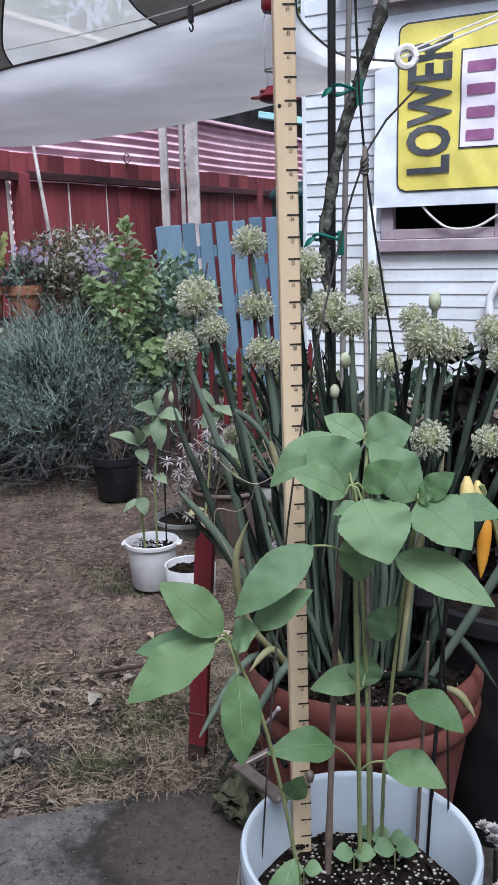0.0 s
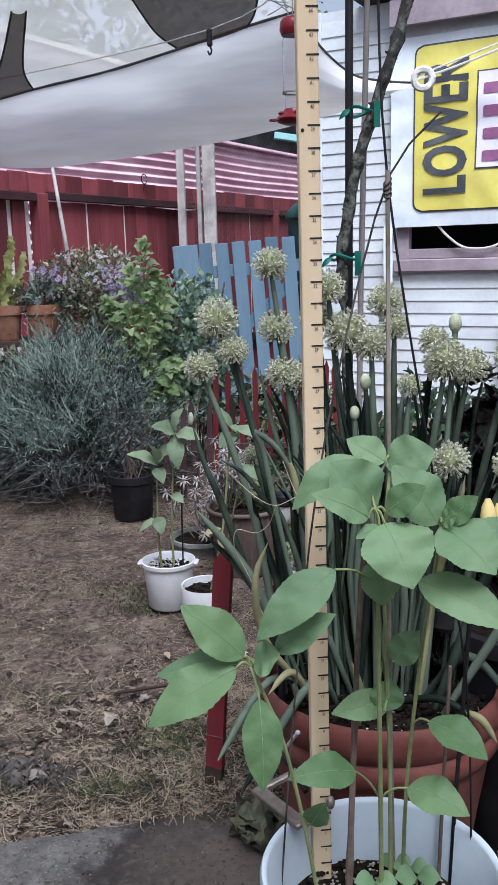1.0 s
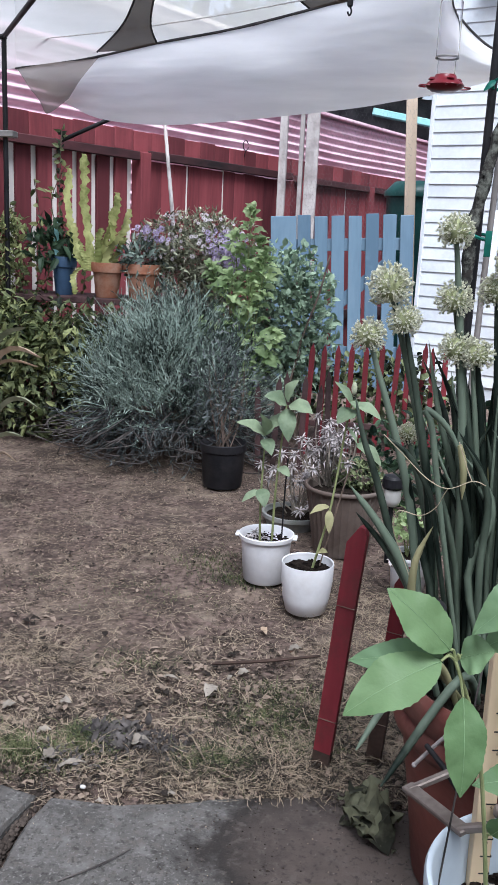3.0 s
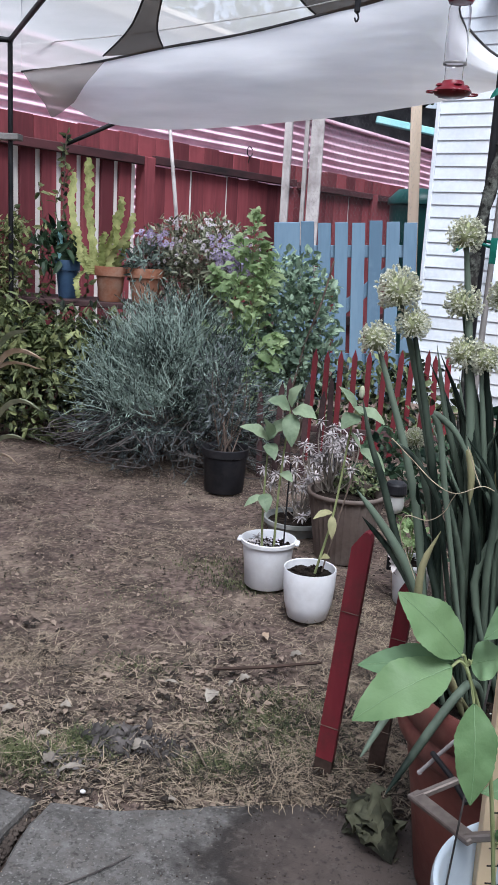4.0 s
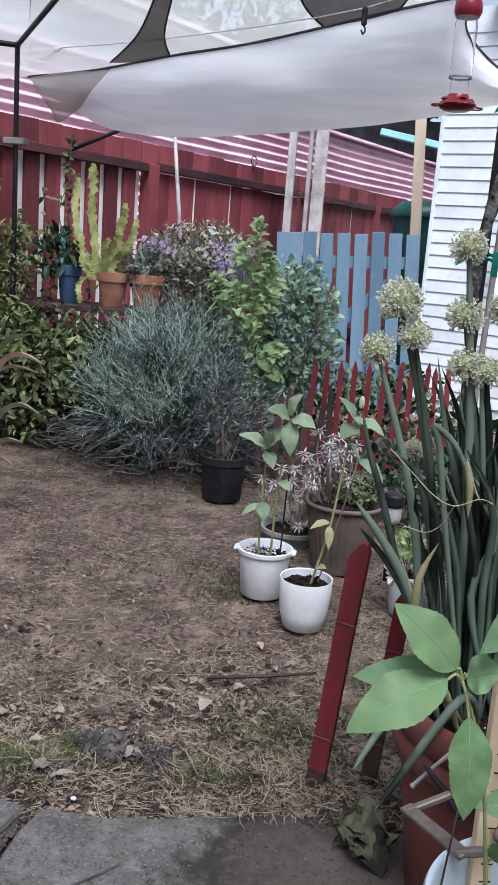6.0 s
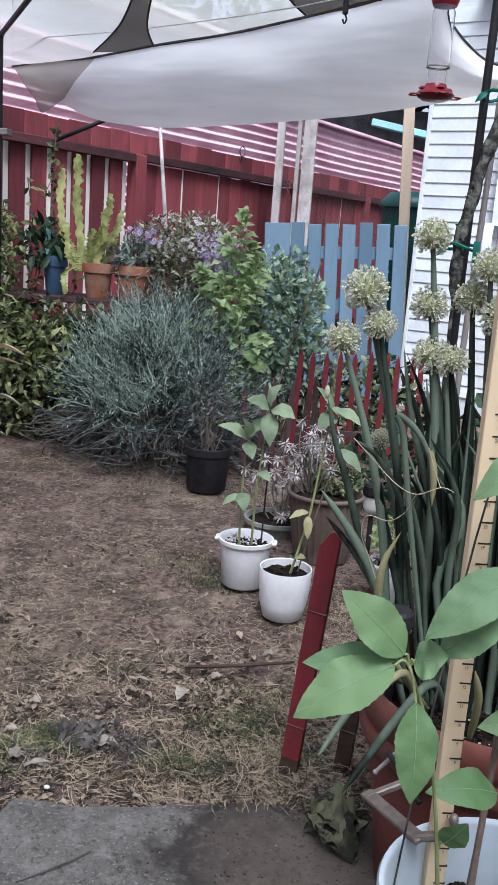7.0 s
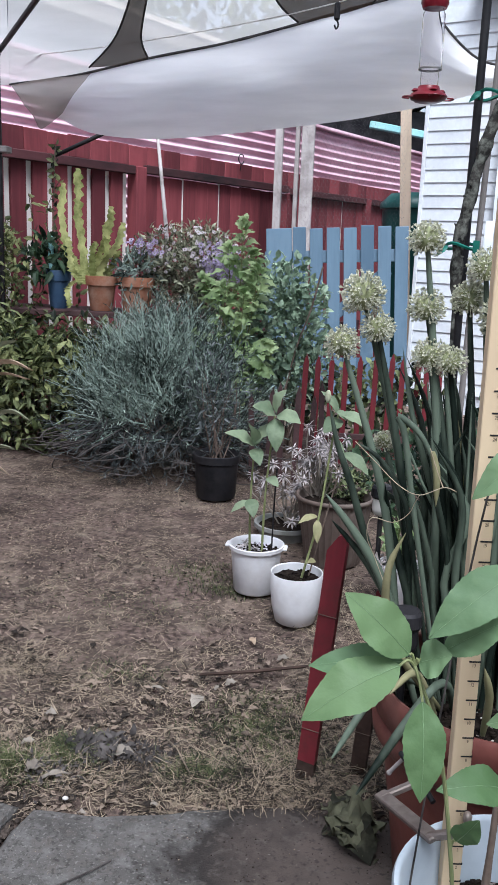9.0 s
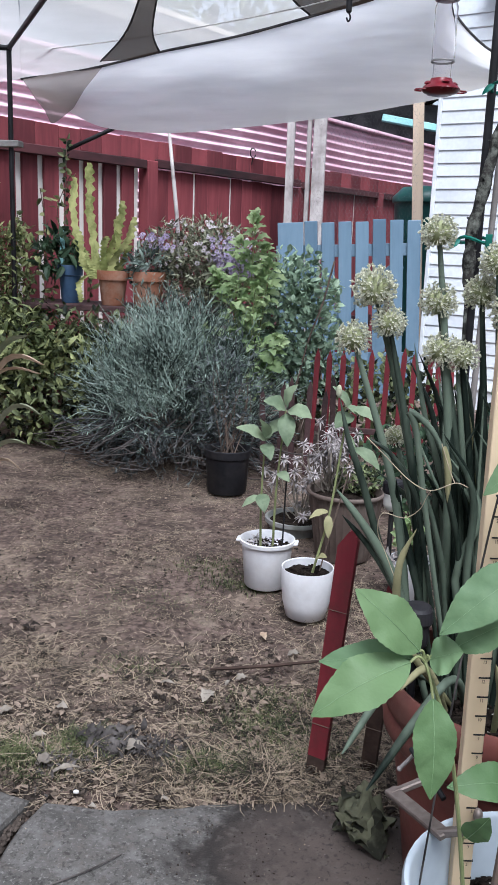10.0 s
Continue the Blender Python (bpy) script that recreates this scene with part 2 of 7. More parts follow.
def soil_stain(ma, centre, size):
    """Moist soil worn into the slab round the pots, ragged at its edge."""
    nt = ma.node_tree
    nd, ln = nt.nodes, nt.links
    bs = nd["Principled BSDF"]
    old = bs.inputs["Base Color"].links[0].from_socket
    co, mp = nd.new("ShaderNodeTexCoord"), nd.new("ShaderNodeMapping")
    mp.vector_type = "TEXTURE"
    mp.inputs["Location"].default_value, mp.inputs["Scale"].default_value = (*centre, 0), (size[0] * 2, size[1] * 2, 2)
    ln.new(co.outputs["Object"], mp.inputs["Vector"])
    le = nd.new("ShaderNodeVectorMath")
    le.operation = "LENGTH"
    ln.new(mp.outputs["Vector"], le.inputs[0])
    nz = nd.new("ShaderNodeTexNoise")
    nz.inputs["Scale"].default_value, nz.inputs["Detail"].default_value, nz.inputs["Roughness"].default_value = 9.0, 8, 0.62
    ln.new(co.outputs["Object"], nz.inputs["Vector"])
    ad = nd.new("ShaderNodeMath")
    ad.operation = "MULTIPLY_ADD"
    ad.inputs[1].default_value = 0.5
    ln.new(nz.outputs["Fac"], ad.inputs[0])
    ln.new(le.outputs["Value"], ad.inputs[2])
    cr = nd.new("ShaderNodeValToRGB")
    el = cr.color_ramp.elements
    el[0].position, el[0].color = 0.70, (1, 1, 1, 1)
    el[1].position, el[1].color = 0.80, (0, 0, 0, 1)
    ln.new(ad.outputs[0], cr.inputs["Fac"])
    c2 = nd.new("ShaderNodeValToRGB")
    e2 = c2.color_ramp.elements
    e2[0].position, e2[0].color = 0.48, (0.085, 0.067, 0.058, 1)
    e2[1].position, e2[1].color = 0.68, (0.026, 0.022, 0.020, 1)
    ln.new(ad.outputs[0], c2.inputs["Fac"])
    mc = nd.new("ShaderNodeMix")
    mc.data_type = "RGBA"
    ln.new(cr.outputs["Color"], mc.inputs["Factor"])
    ln.new(old, mc.inputs["A"])
    ln.new(c2.outputs["Color"], mc.inputs["B"])
    ln.new(mc.outputs["Result"], bs.inputs["Base Color"])


soil_stain(M_SLAB, (0.02, 1.32), (0.40, 0.48))
overlay(M_SLAB, (0.105, 0.090, 0.080), 42, 0.53, 0.62, 0.4, seed=1.4)
overlay(M_SLAB, (0.018, 0.015, 0.014), 85, 0.55, 0.65, 0.6, seed=7.4)
overlay(M_SLAB, (0.30, 0.28, 0.26), 95, 0.66, 0.70, 0.7, seed=9.4)
M_SOIL = surface("potting_soil", (0.005, 0.004, 0.0035), (0.028, 0.021, 0.017), 0.95, 40, 260, 1.0, spec=0.05)
M_STRAW = surface("straw", (0.024, 0.019, 0.015), (0.345, 0.275, 0.198), 0.8, 9, 90, 0.0, island=1.0)
M_DRYLEAF = surface("dry_leaves", (0.020, 0.015, 0.012), (0.26, 0.20, 0.155), 0.8, 9, 90, 0.1, island=1.1, thin=0.1)
M_DEADLEAF = surface("dead_leaf", (0.020, 0.020, 0.013), (0.115, 0.115, 0.072), 0.8, 20, 90, 0.3, rand=0.6)
M_SPILL = surface("moist_spilled_soil", (0.018, 0.014, 0.012), (0.085, 0.068, 0.058), 0.95, 9, 110, 0.8, spec=0.08)
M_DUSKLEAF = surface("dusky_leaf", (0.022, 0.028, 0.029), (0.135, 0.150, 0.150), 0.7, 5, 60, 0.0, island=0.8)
M_GRASS = surface("grass_blades", (0.028, 0.038, 0.017), (0.140, 0.152, 0.072), 0.6, 9, 60, 0.0, island=0.9, thin=0.25)
M_FENCE = surface("fence_red_wood", (0.086, 0.018, 0.023), (0.220, 0.050, 0.058), 0.8, 3, 40, 0.35, rand=0.5, stretch=(1, 1, 0.12), stain=(0.09, 0.03, 0.03), stain_amount=0.5, stain_scale=5)
M_RAIL = surface("fence_rail_wood", (0.014, 0.009, 0.010), (0.075, 0.026, 0.029), 0.85, 3, 30, 0.4, stretch=(0.3, 0.3, 1))
M_GREYWOOD = surface("weathered_wood", (0.10, 0.092, 0.088), (0.30, 0.275, 0.26), 0.85, 3, 45, 0.4, rand=0.3, stretch=(1, 1, 0.1))
M_WHITEWOOD = surface("whitewashed_wood", (0.32, 0.29, 0.28), (0.60, 0.555, 0.54), 0.8, 4, 45, 0.4, rand=0.3, stretch=(1, 1, 0.12), stain=(0.15, 0.125, 0.12), stain_amount=0.6, stain_scale=7)
M_BATTENDAY = surface("batten_wood_and_daylight", (0.55, 0.52, 0.48), (0.76, 0.73, 0.69), 0.8, 4, 45, 0.3, rand=0.3, stretch=(1, 1, 0.15))
M_TANWOOD = surface("bare_pine", (0.60, 0.47, 0.34), (0.78, 0.64, 0.50), 0.7, 4, 45, 0.25, stretch=(1, 1, 0.1))
M_RULER = surface("ruler_pine", (0.56, 0.42, 0.265), (0.73, 0.58, 0.39), 0.6, 6, 60, 0.15, stretch=(1, 1, 0.08))
M_INK = surface("black_ink", (0.012, 0.011, 0.012), (0.03, 0.028, 0.028), 0.7, 8, 80, 0.0)
M_FAINTINK = surface("faded_ink", (0.10, 0.075, 0.055), (0.18, 0.14, 0.10), 0.7, 8, 80, 0.0)
M_PINK = surface("pink_corrugated_sheet", (0.59, 0.35, 0.42), (0.82, 0.58, 0.66), 0.55, 1.5, 20, 0.1, stain=(0.52, 0.29, 0.36), stain_amount=0.6, stain_scale=2)
M_SIDING = surface("white_siding_paint", (0.51, 0.535, 0.565), (0.68, 0.712, 0.745), 0.55, 2, 40, 0.1, rand=0.15, stain=(0.52, 0.50, 0.48), stain_amount=0.4, stain_scale=2.5)
M_MAUVE = surface("mauve_trim_paint", (0.245, 0.195, 0.225), (0.39, 0.325, 0.36), 0.6, 4, 40, 0.2)
M_DARK = surface("dark_room", (0.006, 0.006, 0.007), (0.014, 0.013, 0.014), 0.9, 3, 20, 0.0)
M_BLUEGATE = surface("blue_gate_paint", (0.080, 0.132, 0.188), (0.130, 0.200, 0.268), 0.7, 3, 40, 0.25, rand=0.35, stretch=(1, 1, 0.15), stain=(0.16, 0.22, 0.28), stain_amount=0.4, stain_scale=6)
M_REDSTAKE = surface("red_stake_paint", (0.105, 0.013, 0.019), (0.195, 0.027, 0.036), 0.6, 5, 60, 0.25, rand=0.35, stretch=(1, 1, 0.15), stain=(0.06, 0.03, 0.025), stain_amount=0.5, stain_scale=9)
M_DARKSTAKE = surface("dark_stake_wood", (0.03, 0.018, 0.018), (0.09, 0.05, 0.05), 0.8, 5, 60, 0.25, rand=0.3)
M_BANNER = surface("white_banner_vinyl", (0.655, 0.70, 0.755), (0.80, 0.85, 0.91), 0.5, 2, 30, 0.05)
M_YELLOW = surface("yellow_print", (0.66, 0.57, 0.11), (0.78, 0.69, 0.18), 0.55, 3, 30, 0.05, stain=(0.62, 0.56, 0.22), stain_amount=0.4, stain_scale=4)
M_CHARCOAL = surface("charcoal_print", (0.045, 0.05, 0.06), (0.10, 0.105, 0.115), 0.6, 6, 50, 0.0)
M_PURPLE = surface("purple_print", (0.20, 0.07, 0.16), (0.30, 0.13, 0.25), 0.6, 6, 50, 0.0)
M_PALEPRINT = surface("pale_print", (0.66, 0.62, 0.70), (0.78, 0.74, 0.80), 0.6, 4, 30, 0.0)
M_BLACKMETAL = surface("black_tube", (0.006, 0.006, 0.007), (0.020, 0.019, 0.021), 0.5, 6, 60, 0.1)
M_STEEL = surface("dull_steel", (0.22, 0.21, 0.20), (0.42, 0.40, 0.38), 0.5, 6, 60, 0.15, metal=0.7)
M_WIRE = surface("galvanised_wire", (0.12, 0.115, 0.12), (0.25, 0.24, 0.25), 0.5, 6, 60, 0.0, metal=0.5)
M_CLOTH = cloth("shade_cloth", (0.97, 0.95, 0.945), 0.05, 0.88)
M_CLOTHTOP = cloth("thin_shade_cloth", (0.82, 0.80, 0.78), 0.38, 0.70)
M_CLOTHDARK = cloth("dark_shade_cloth", (0.060, 0.042, 0.031), 0.10, 0.25)
M_CLOTHREAR = cloth("rear_dimming_cloth", (0.94, 0.92, 0.90), 0.62, 0.72)
M_CLOTHGREY = cloth("grey_shade_cloth", (0.36, 0.31, 0.285), 0.16, 0.45)
M_CLAMP = surface("clamp_steel", (0.13, 0.105, 0.092), (0.32, 0.27, 0.24), 0.42, 9, 80, 0.2, metal=0.4)
M_BUD = surface("papery_bud", (0.27, 0.30, 0.19), (0.50, 0.52, 0.38), 0.7, 60, 300, 0.1)
M_MIDRIB = surface("leaf_midrib", (0.20, 0.31, 0.16), (0.26, 0.38, 0.21), 0.6, 14, 90, 0.0, thin=0.28)
M_GRIT = surface("pale_grit", (0.20, 0.18, 0.16), (0.42, 0.39, 0.35), 0.8, 30, 90, 0.0, island=0.8)
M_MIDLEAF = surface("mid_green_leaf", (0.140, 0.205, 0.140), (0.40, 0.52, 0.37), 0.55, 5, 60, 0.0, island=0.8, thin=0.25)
M_DARKTWIG = surface("dark_twig", (0.030, 0.026, 0.025), (0.115, 0.102, 0.096), 0.9, 12, 80, 0.3)
M_STICK = surface("dark_brown_stick", (0.020, 0.013, 0.010), (0.075, 0.048, 0.038), 0.9, 12, 80, 0.3)
M_PALELEAF = surface("pale_dead_leaf", (0.14, 0.12, 0.10), (0.31, 0.275, 0.23), 0.8, 14, 90, 0.2, rand=0.4)
M_CREAM = surface("cream_paint", (0.62, 0.53, 0.42), (0.80, 0.71, 0.58), 0.6, 2, 30, 0.1)
M_SEAM = surface("dark_seam", (0.03, 0.028, 0.03), (0.07, 0.065, 0.065), 0.9, 20, 90, 0.2)
M_CORD = surface("white_cord", (0.50, 0.48, 0.46), (0.72, 0.70, 0.68), 0.8, 30, 200, 0.1)
M_TWINE = surface("twine", (0.30, 0.24, 0.17), (0.50, 0.42, 0.30), 0.9, 30, 200, 0.2)
M_GREENTIE = surface("green_tape", (0.008, 0.095, 0.070), (0.02, 0.175, 0.13), 0.45, 9, 60, 0.0, thin=0.2)
M_BARK = surface("rough_bark", (0.008, 0.008, 0.007), (0.042, 0.039, 0.035), 0.95, 14, 70, 1.0, stain=(0.20, 0.21, 0.18), stain_amount=0.8, stain_scale=26)
M_TWIG = surface("brown_twig", (0.07, 0.05, 0.04), (0.20, 0.15, 0.12), 0.85, 12, 80, 0.4)
M_TWIGGREY = surface("grey_stem", (0.14, 0.12, 0.10), (0.32, 0.28, 0.23), 0.85, 12, 80, 0.3)
M_TURQ = surface("turquoise_paint", (0.24, 0.50, 0.51), (0.36, 0.62, 0.62), 0.6, 3, 30, 0.1)
M_SHINGLE = surface("dark_shingle", (0.03, 0.03, 0.035), (0.09, 0.085, 0.09), 0.9, 6, 60, 0.5)
M_WHITEPLASTIC = surface("white_plastic", (0.60, 0.60, 0.62), (0.74, 0.74, 0.76), 0.4, 5, 60, 0.04, stain=(0.50, 0.46, 0.42), stain_amount=0.3, stain_scale=7)
M_BLUEWHITE = surface("bluish_white_plastic", (0.43, 0.49, 0.55), (0.52, 0.58, 0.64), 0.38, 5, 60, 0.04, stain=(0.50, 0.55, 0.60), stain_amount=0.3, stain_scale=7)
M_BLACKPLASTIC = surface("black_plastic", (0.008, 0.008, 0.010), (0.024, 0.023, 0.026), 0.5, 5, 60, 0.08, spec=0.18, stain=(0.04, 0.037, 0.035), stain_amount=0.4, stain_scale=8)
M_BROWNPOT = surface("taupe_resin", (0.082, 0.060, 0.051), (0.142, 0.108, 0.092), 0.6, 4, 50, 0.15, stain=(0.19, 0.16, 0.14), stain_amount=0.5, stain_scale=7)
M_GREYPOT = surface("grey_pot", (0.14, 0.145, 0.14), (0.28, 0.28, 0.27), 0.7, 5, 60, 0.15, stain=(0.09, 0.10, 0.07), stain_amount=0.5, stain_scale=9)
M_REDCLAY = surface("dark_red_clay", (0.095, 0.028, 0.024), (0.190, 0.064, 0.050), 0.55, 5, 60, 0.2, stain=(0.19, 0.10, 0.08), stain_amount=0.5, stain_scale=6)
M_TERRACOTTA = surface("terracotta", (0.26, 0.105, 0.060), (0.42, 0.19, 0.115), 0.85, 6, 70, 0.25, rand=0.2, stain=(0.46, 0.34, 0.26), stain_amount=0.5, stain_scale=8)
M_BLUEPOT = surface("blue_glaze", (0.026, 0.052, 0.10), (0.055, 0.100, 0.175), 0.35, 5, 50, 0.05)
M_LENS = surface("frosted_lens_plastic", (0.62, 0.61, 0.58), (0.76, 0.75, 0.72), 0.25, 9, 60, 0.0, thin=0.45)
M_REDPLASTIC = surface("red_feeder_plastic", (0.10, 0.006, 0.011), (0.17, 0.013, 0.022), 0.3, 5, 50, 0.0)
M_GLASS = glass("clear_glass", (0.96, 0.97, 1.0))
M_THINGLASS = glass("thin_clear_plastic", (0.98, 0.97, 0.98))
M_THINGLASS.node_tree.nodes["Principled BSDF"].inputs["IOR"].default_value = 1.06
M_SUNLEAF = surface("sunflower_leaf", (0.126, 0.212, 0.106), (0.190, 0.290, 0.146), 0.56, 7, 130, 0.12, rand=0.45, thin=0.28, spec=0.30)
M_SUNYOUNG = surface("young_sunflower_leaf", (0.100, 0.180, 0.075), (0.155, 0.245, 0.112), 0.5, 7, 130, 0.2, rand=0.4, thin=0.3)
M_DAISYLEAF = surface("daisy_leaf", (0.085, 0.090, 0.055), (0.43, 0.44, 0.31), 0.6, 9, 60, 0.0, island=0.8, thin=0.2)
M_BINGREEN = surface("dark_teal_plastic", (0.008, 0.045, 0.042), (0.018, 0.080, 0.072), 0.4, 5, 50, 0.0)
M_SUNSTEM = surface("sunflower_stem", (0.17, 0.20, 0.085), (0.29, 0.32, 0.15), 0.6, 14, 120, 0.15)
M_ONION = surface("onion_leaf", (0.010, 0.016, 0.012), (0.114, 0.146, 0.108), 0.55, 8, 60, 0.1, spec=0.16, rand=0.85, stretch=(1, 1, 0.3))
M_ONIONDRY = surface("dry_onion_leaf", (0.16, 0.155, 0.075), (0.31, 0.29, 0.16), 0.7, 8, 60, 0.1)
M_UMBEL = surface("onion_umbel", (0.49, 0.50, 0.37), (0.82, 0.81, 0.69), 0.7, 60, 300, 0.0, island=0.7, thin=0.25)
M_UMBELCORE = surface("umbel_core", (0.15, 0.17, 0.08), (0.34, 0.36, 0.20), 0.7, 60, 300, 0.0)
M_LAVENDER = surface("lavender_shoots", (0.030, 0.044, 0.037), (0.41, 0.51, 0.44), 0.7, 5, 60, 0.0, island=0.8, thin=0.15)
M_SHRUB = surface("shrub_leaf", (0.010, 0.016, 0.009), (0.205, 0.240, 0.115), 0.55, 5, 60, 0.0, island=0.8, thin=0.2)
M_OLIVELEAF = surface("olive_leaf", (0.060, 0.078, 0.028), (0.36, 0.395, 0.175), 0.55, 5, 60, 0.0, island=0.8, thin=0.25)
M_LIME = surface("lime_leaf", (0.200, 0.290, 0.125), (0.470, 0.580, 0.310), 0.5, 5, 60, 0.0, island=0.7, thin=0.42)
M_IVY = surface("ivy_leaf", (0.008, 0.020, 0.013), (0.068, 0.115, 0.064), 0.5, 5, 60, 0.0, island=0.7, thin=0.2)
M_GREYLEAF = surface("grey_rosette_leaf", (0.25, 0.225, 0.22), (0.48, 0.44, 0.435), 0.7, 20, 90, 0.0, island=0.7, thin=0.1)
M_PALEGREEN = surface("pale_seedling_leaf", (0.132, 0.182, 0.110), (0.258, 0.325, 0.205), 0.55, 14, 90, 0.1, rand=0.5, thin=0.3)
M_CACTUS = surface("euphorbia", (0.18, 0.205, 0.060), (0.53, 0.54, 0.225), 0.6, 16, 80, 0.2, rand=0.4)
M_PETAL = surface("lilac_petals", (0.40, 0.32, 0.52), (0.66, 0.57, 0.76), 0.7, 10, 60, 0.0, island=0.8, thin=0.3)
M_PETALPALE = surface("faded_petals", (0.50, 0.44, 0.48), (0.74, 0.68, 0.72), 0.7, 10, 60, 0.0, island=0.6, thin=0.3)
M_DRYSTRAP = surface("dry_strap_leaf", (0.33, 0.24, 0.165), (0.56, 0.45, 0.34), 0.7, 8, 60, 0.1, thin=0.15)
M_STRAP = surface("green_strap_leaf", (0.14, 0.17, 0.10), (0.33, 0.34, 0.24), 0.6, 8, 60, 0.1, thin=0.15)
M_AEONIUM = surface("dark_rosette_leaf", (0.006, 0.004, 0.005), (0.022, 0.013, 0.015), 0.4, 20, 90, 0.0, island=0.6)
M_ORANGE = surface("orange_pepper_skin", (0.55, 0.20, 0.02), (0.72, 0.36, 0.05), 0.3, 10, 60, 0.0)
M_YELLOWP = surface("pale_yellow_pepper_skin", (0.62, 0.48, 0.16), (0.76, 0.62, 0.28), 0.35, 10, 60, 0.0)
M_FARLEAF = surface("far_foliage", (0.05, 0.075, 0.03), (0.16, 0.19, 0.08), 0.7, 3, 30, 0.0, island=0.8, thin=0.3)


# ---- ground ----
def ground_z(x, y):
    near = -0.045 if y < 1.4 else (-0.045 + (y - 1.4) * 0.25 if y < 1.56 else -0.005)
    rise = 0.02 * min(1.0, max(0.0, (y - 2.0) / 2.0))
    return near + rise + 0.012 * noise.noise((x * 2.1, y * 2.1, 0.3)) + 0.006 * noise.noise((x * 9, y * 9, 2.3)) + 0.003 * noise.noise((x * 31, y * 31, 4.1))


def spread(lo, hi, step, far):
    vals = list(np.arange(lo, hi + step / 2, step))
    d, a, b = step, lo, hi
    while b < far:
        d *= 1.5
        a, b = a - d, b + d
        vals = [a] + vals + [b]
    return vals


xs, ys = spread(-2.2, 0.8, 0.018, 400), spread(1.3, 4.6, 0.018, 400)
g = Geo()
g.v = [(x, y, ground_z(x, y) if abs(x) < 30 and abs(y) < 30 else -0.005) for y in ys for x in xs]
w = len(xs)
g.f = [(j * w + i, j * w + i + 1, (j + 1) * w + i + 1, (j + 1) * w + i) for j in range(len(ys) - 1) for i in range(w - 1)]
setting("ground", g, M_DIRT, "bare brown dirt yard strewn with dry straw and leaves", True)


def paving_slab(name, outline, label):
    """A worn slab with the outline given; its rim is chipped and its top slightly uneven."""
    pts = []
    for i, (x, y) in enumerate(outline):
        x2, y2 = outline[(i + 1) % len(outline)]
        n = max(1, int(math.hypot(x2 - x, y2 - y) / 0.03))
        for k in range(n):
            t = k / n
            px, py = x + (x2 - x) * t, y + (y2 - y) * t
            pts.append((px + 0.006 * noise.noise((px * 14, py * 14, 5)) + 0.003 * noise.noise((px * 60, py * 60, 2)), py + 0.008 * noise.noise((px * 11, py * 11, 9)) + 0.004 * noise.noise((px * 55, py * 55, 7))))
    cx, cy = sum(p[0] for p in pts) / len(pts), sum(p[1] for p in pts) / len(pts)
    g, n, rings = Geo(), len(pts), [(1.0, -0.06), (1.0, -0.012), (0.992, -0.003), (0.975, 0.0), (0.8, 0.001), (0.5, 0.001), (0.2, 0.0)]
    for s, z in rings:
        g.v += [(cx + (x - cx) * s, cy + (y - cy) * s, z + (0.003 * noise.noise((x * s * 5, y * s * 5, 1)) if s < 1 else 0)) for x, y in pts]
    for r in range(len(rings) - 1):
        g.f += [(r * n + k, r * n + (k + 1) % n, (r + 1) * n + (k + 1) % n, (r + 1) * n + k) for k in range(n)]
    g.f.append(tuple(range((len(rings) - 1) * n, len(rings) * n)))
    setting(name, g, M_SLAB, label)


paving_slab("pavement_slab", [(-0.752, -1.6), (1.2, -1.6), (1.2, 1.50), (-0.17, 1.562), (-0.30, 1.535), (-0.39, 1.512), (-0.46, 1.482), (-0.56, 1.462), (-0.695, 1.452), (-0.715, 1.38)], "worn grey paving slab with dark soil stains")
paving_slab("pavement_slab", [(-2.4, -1.6), (-0.785, -1.6), (-0.748, 1.36), (-0.728, 1.455), (-0.81, 1.472), (-1.2, 1.5), (-2.4, 1.5)], "worn grey paving slab beside a joint")

# ---- red board fence ----
FD, FP = Vector((0.449, 0.893, 0)).normalized(), Vector((-2.19, 5.0, 0))
FM = Matrix.Translation(FP) @ Matrix.Rotation(math.atan2(FD.y, FD.x), 4, "Z")   # x along the fence, -y towards the yard
fence = thing("board_fence", FP, "dark red painted board fence with pale battens and painted-in gap daylight", "fence", kind="structure")
b_wide, b_thin = Geo().box((0, -0.012, 0.0), (0.112, 0.012, 1.56), 0.003), Geo().box((0, -0.012, 0.0), (0.136, 0.012, 1.56), 0.003)
me_wide, me_thin = b_wide.mesh("board", False), b_thin.mesh("board", False)
me_cap = Geo().box((0, -0.012, 0), (0.176, 0.012, 0.13), 0.003).mesh("cap_board", False)
me_bat = Geo().box((0, 0, 0), (0.075, 0.012, 1.56), 0.002).mesh("batten", False)
for me in (me_wide, me_thin, me_cap):
    me.materials.append(M_FENCE)
me_bat.materials.append(M_BATTENDAY)
# narrow pale strips, added to stand for daylight shining through three board gaps
me_gap = Geo().box((0, 0, 0), (0.022, 0.012, 1.70), 0.002).mesh("gap_batten", False)
me_gap.materials.append(M_BATTENDAY)
s = -2.01
while s < 0.95:
    piece("board", me_wide, FM @ Matrix.Translation((s, 0, 0)), fence)
    piece("batten", me_bat, FM @ Matrix.Translation((s + 0.100, 0.016, 0)), fence)
    s += 0.165
s = 1.115
k = 0
while s < 5.0:
    piece("board", me_thin, FM @ Matrix.Translation((s, R.uniform(-0.003, 0.003), R.uniform(-0.01, 0))), fence)
    k += 1
    if k in (3, 6, 20):
        piece("gap_batten", me_gap, FM @ Matrix.Translation((s + 0.137, -0.006, 0)), fence)
    s += 0.160 if k in (3, 6, 20) else 0.1365
s = -1.9
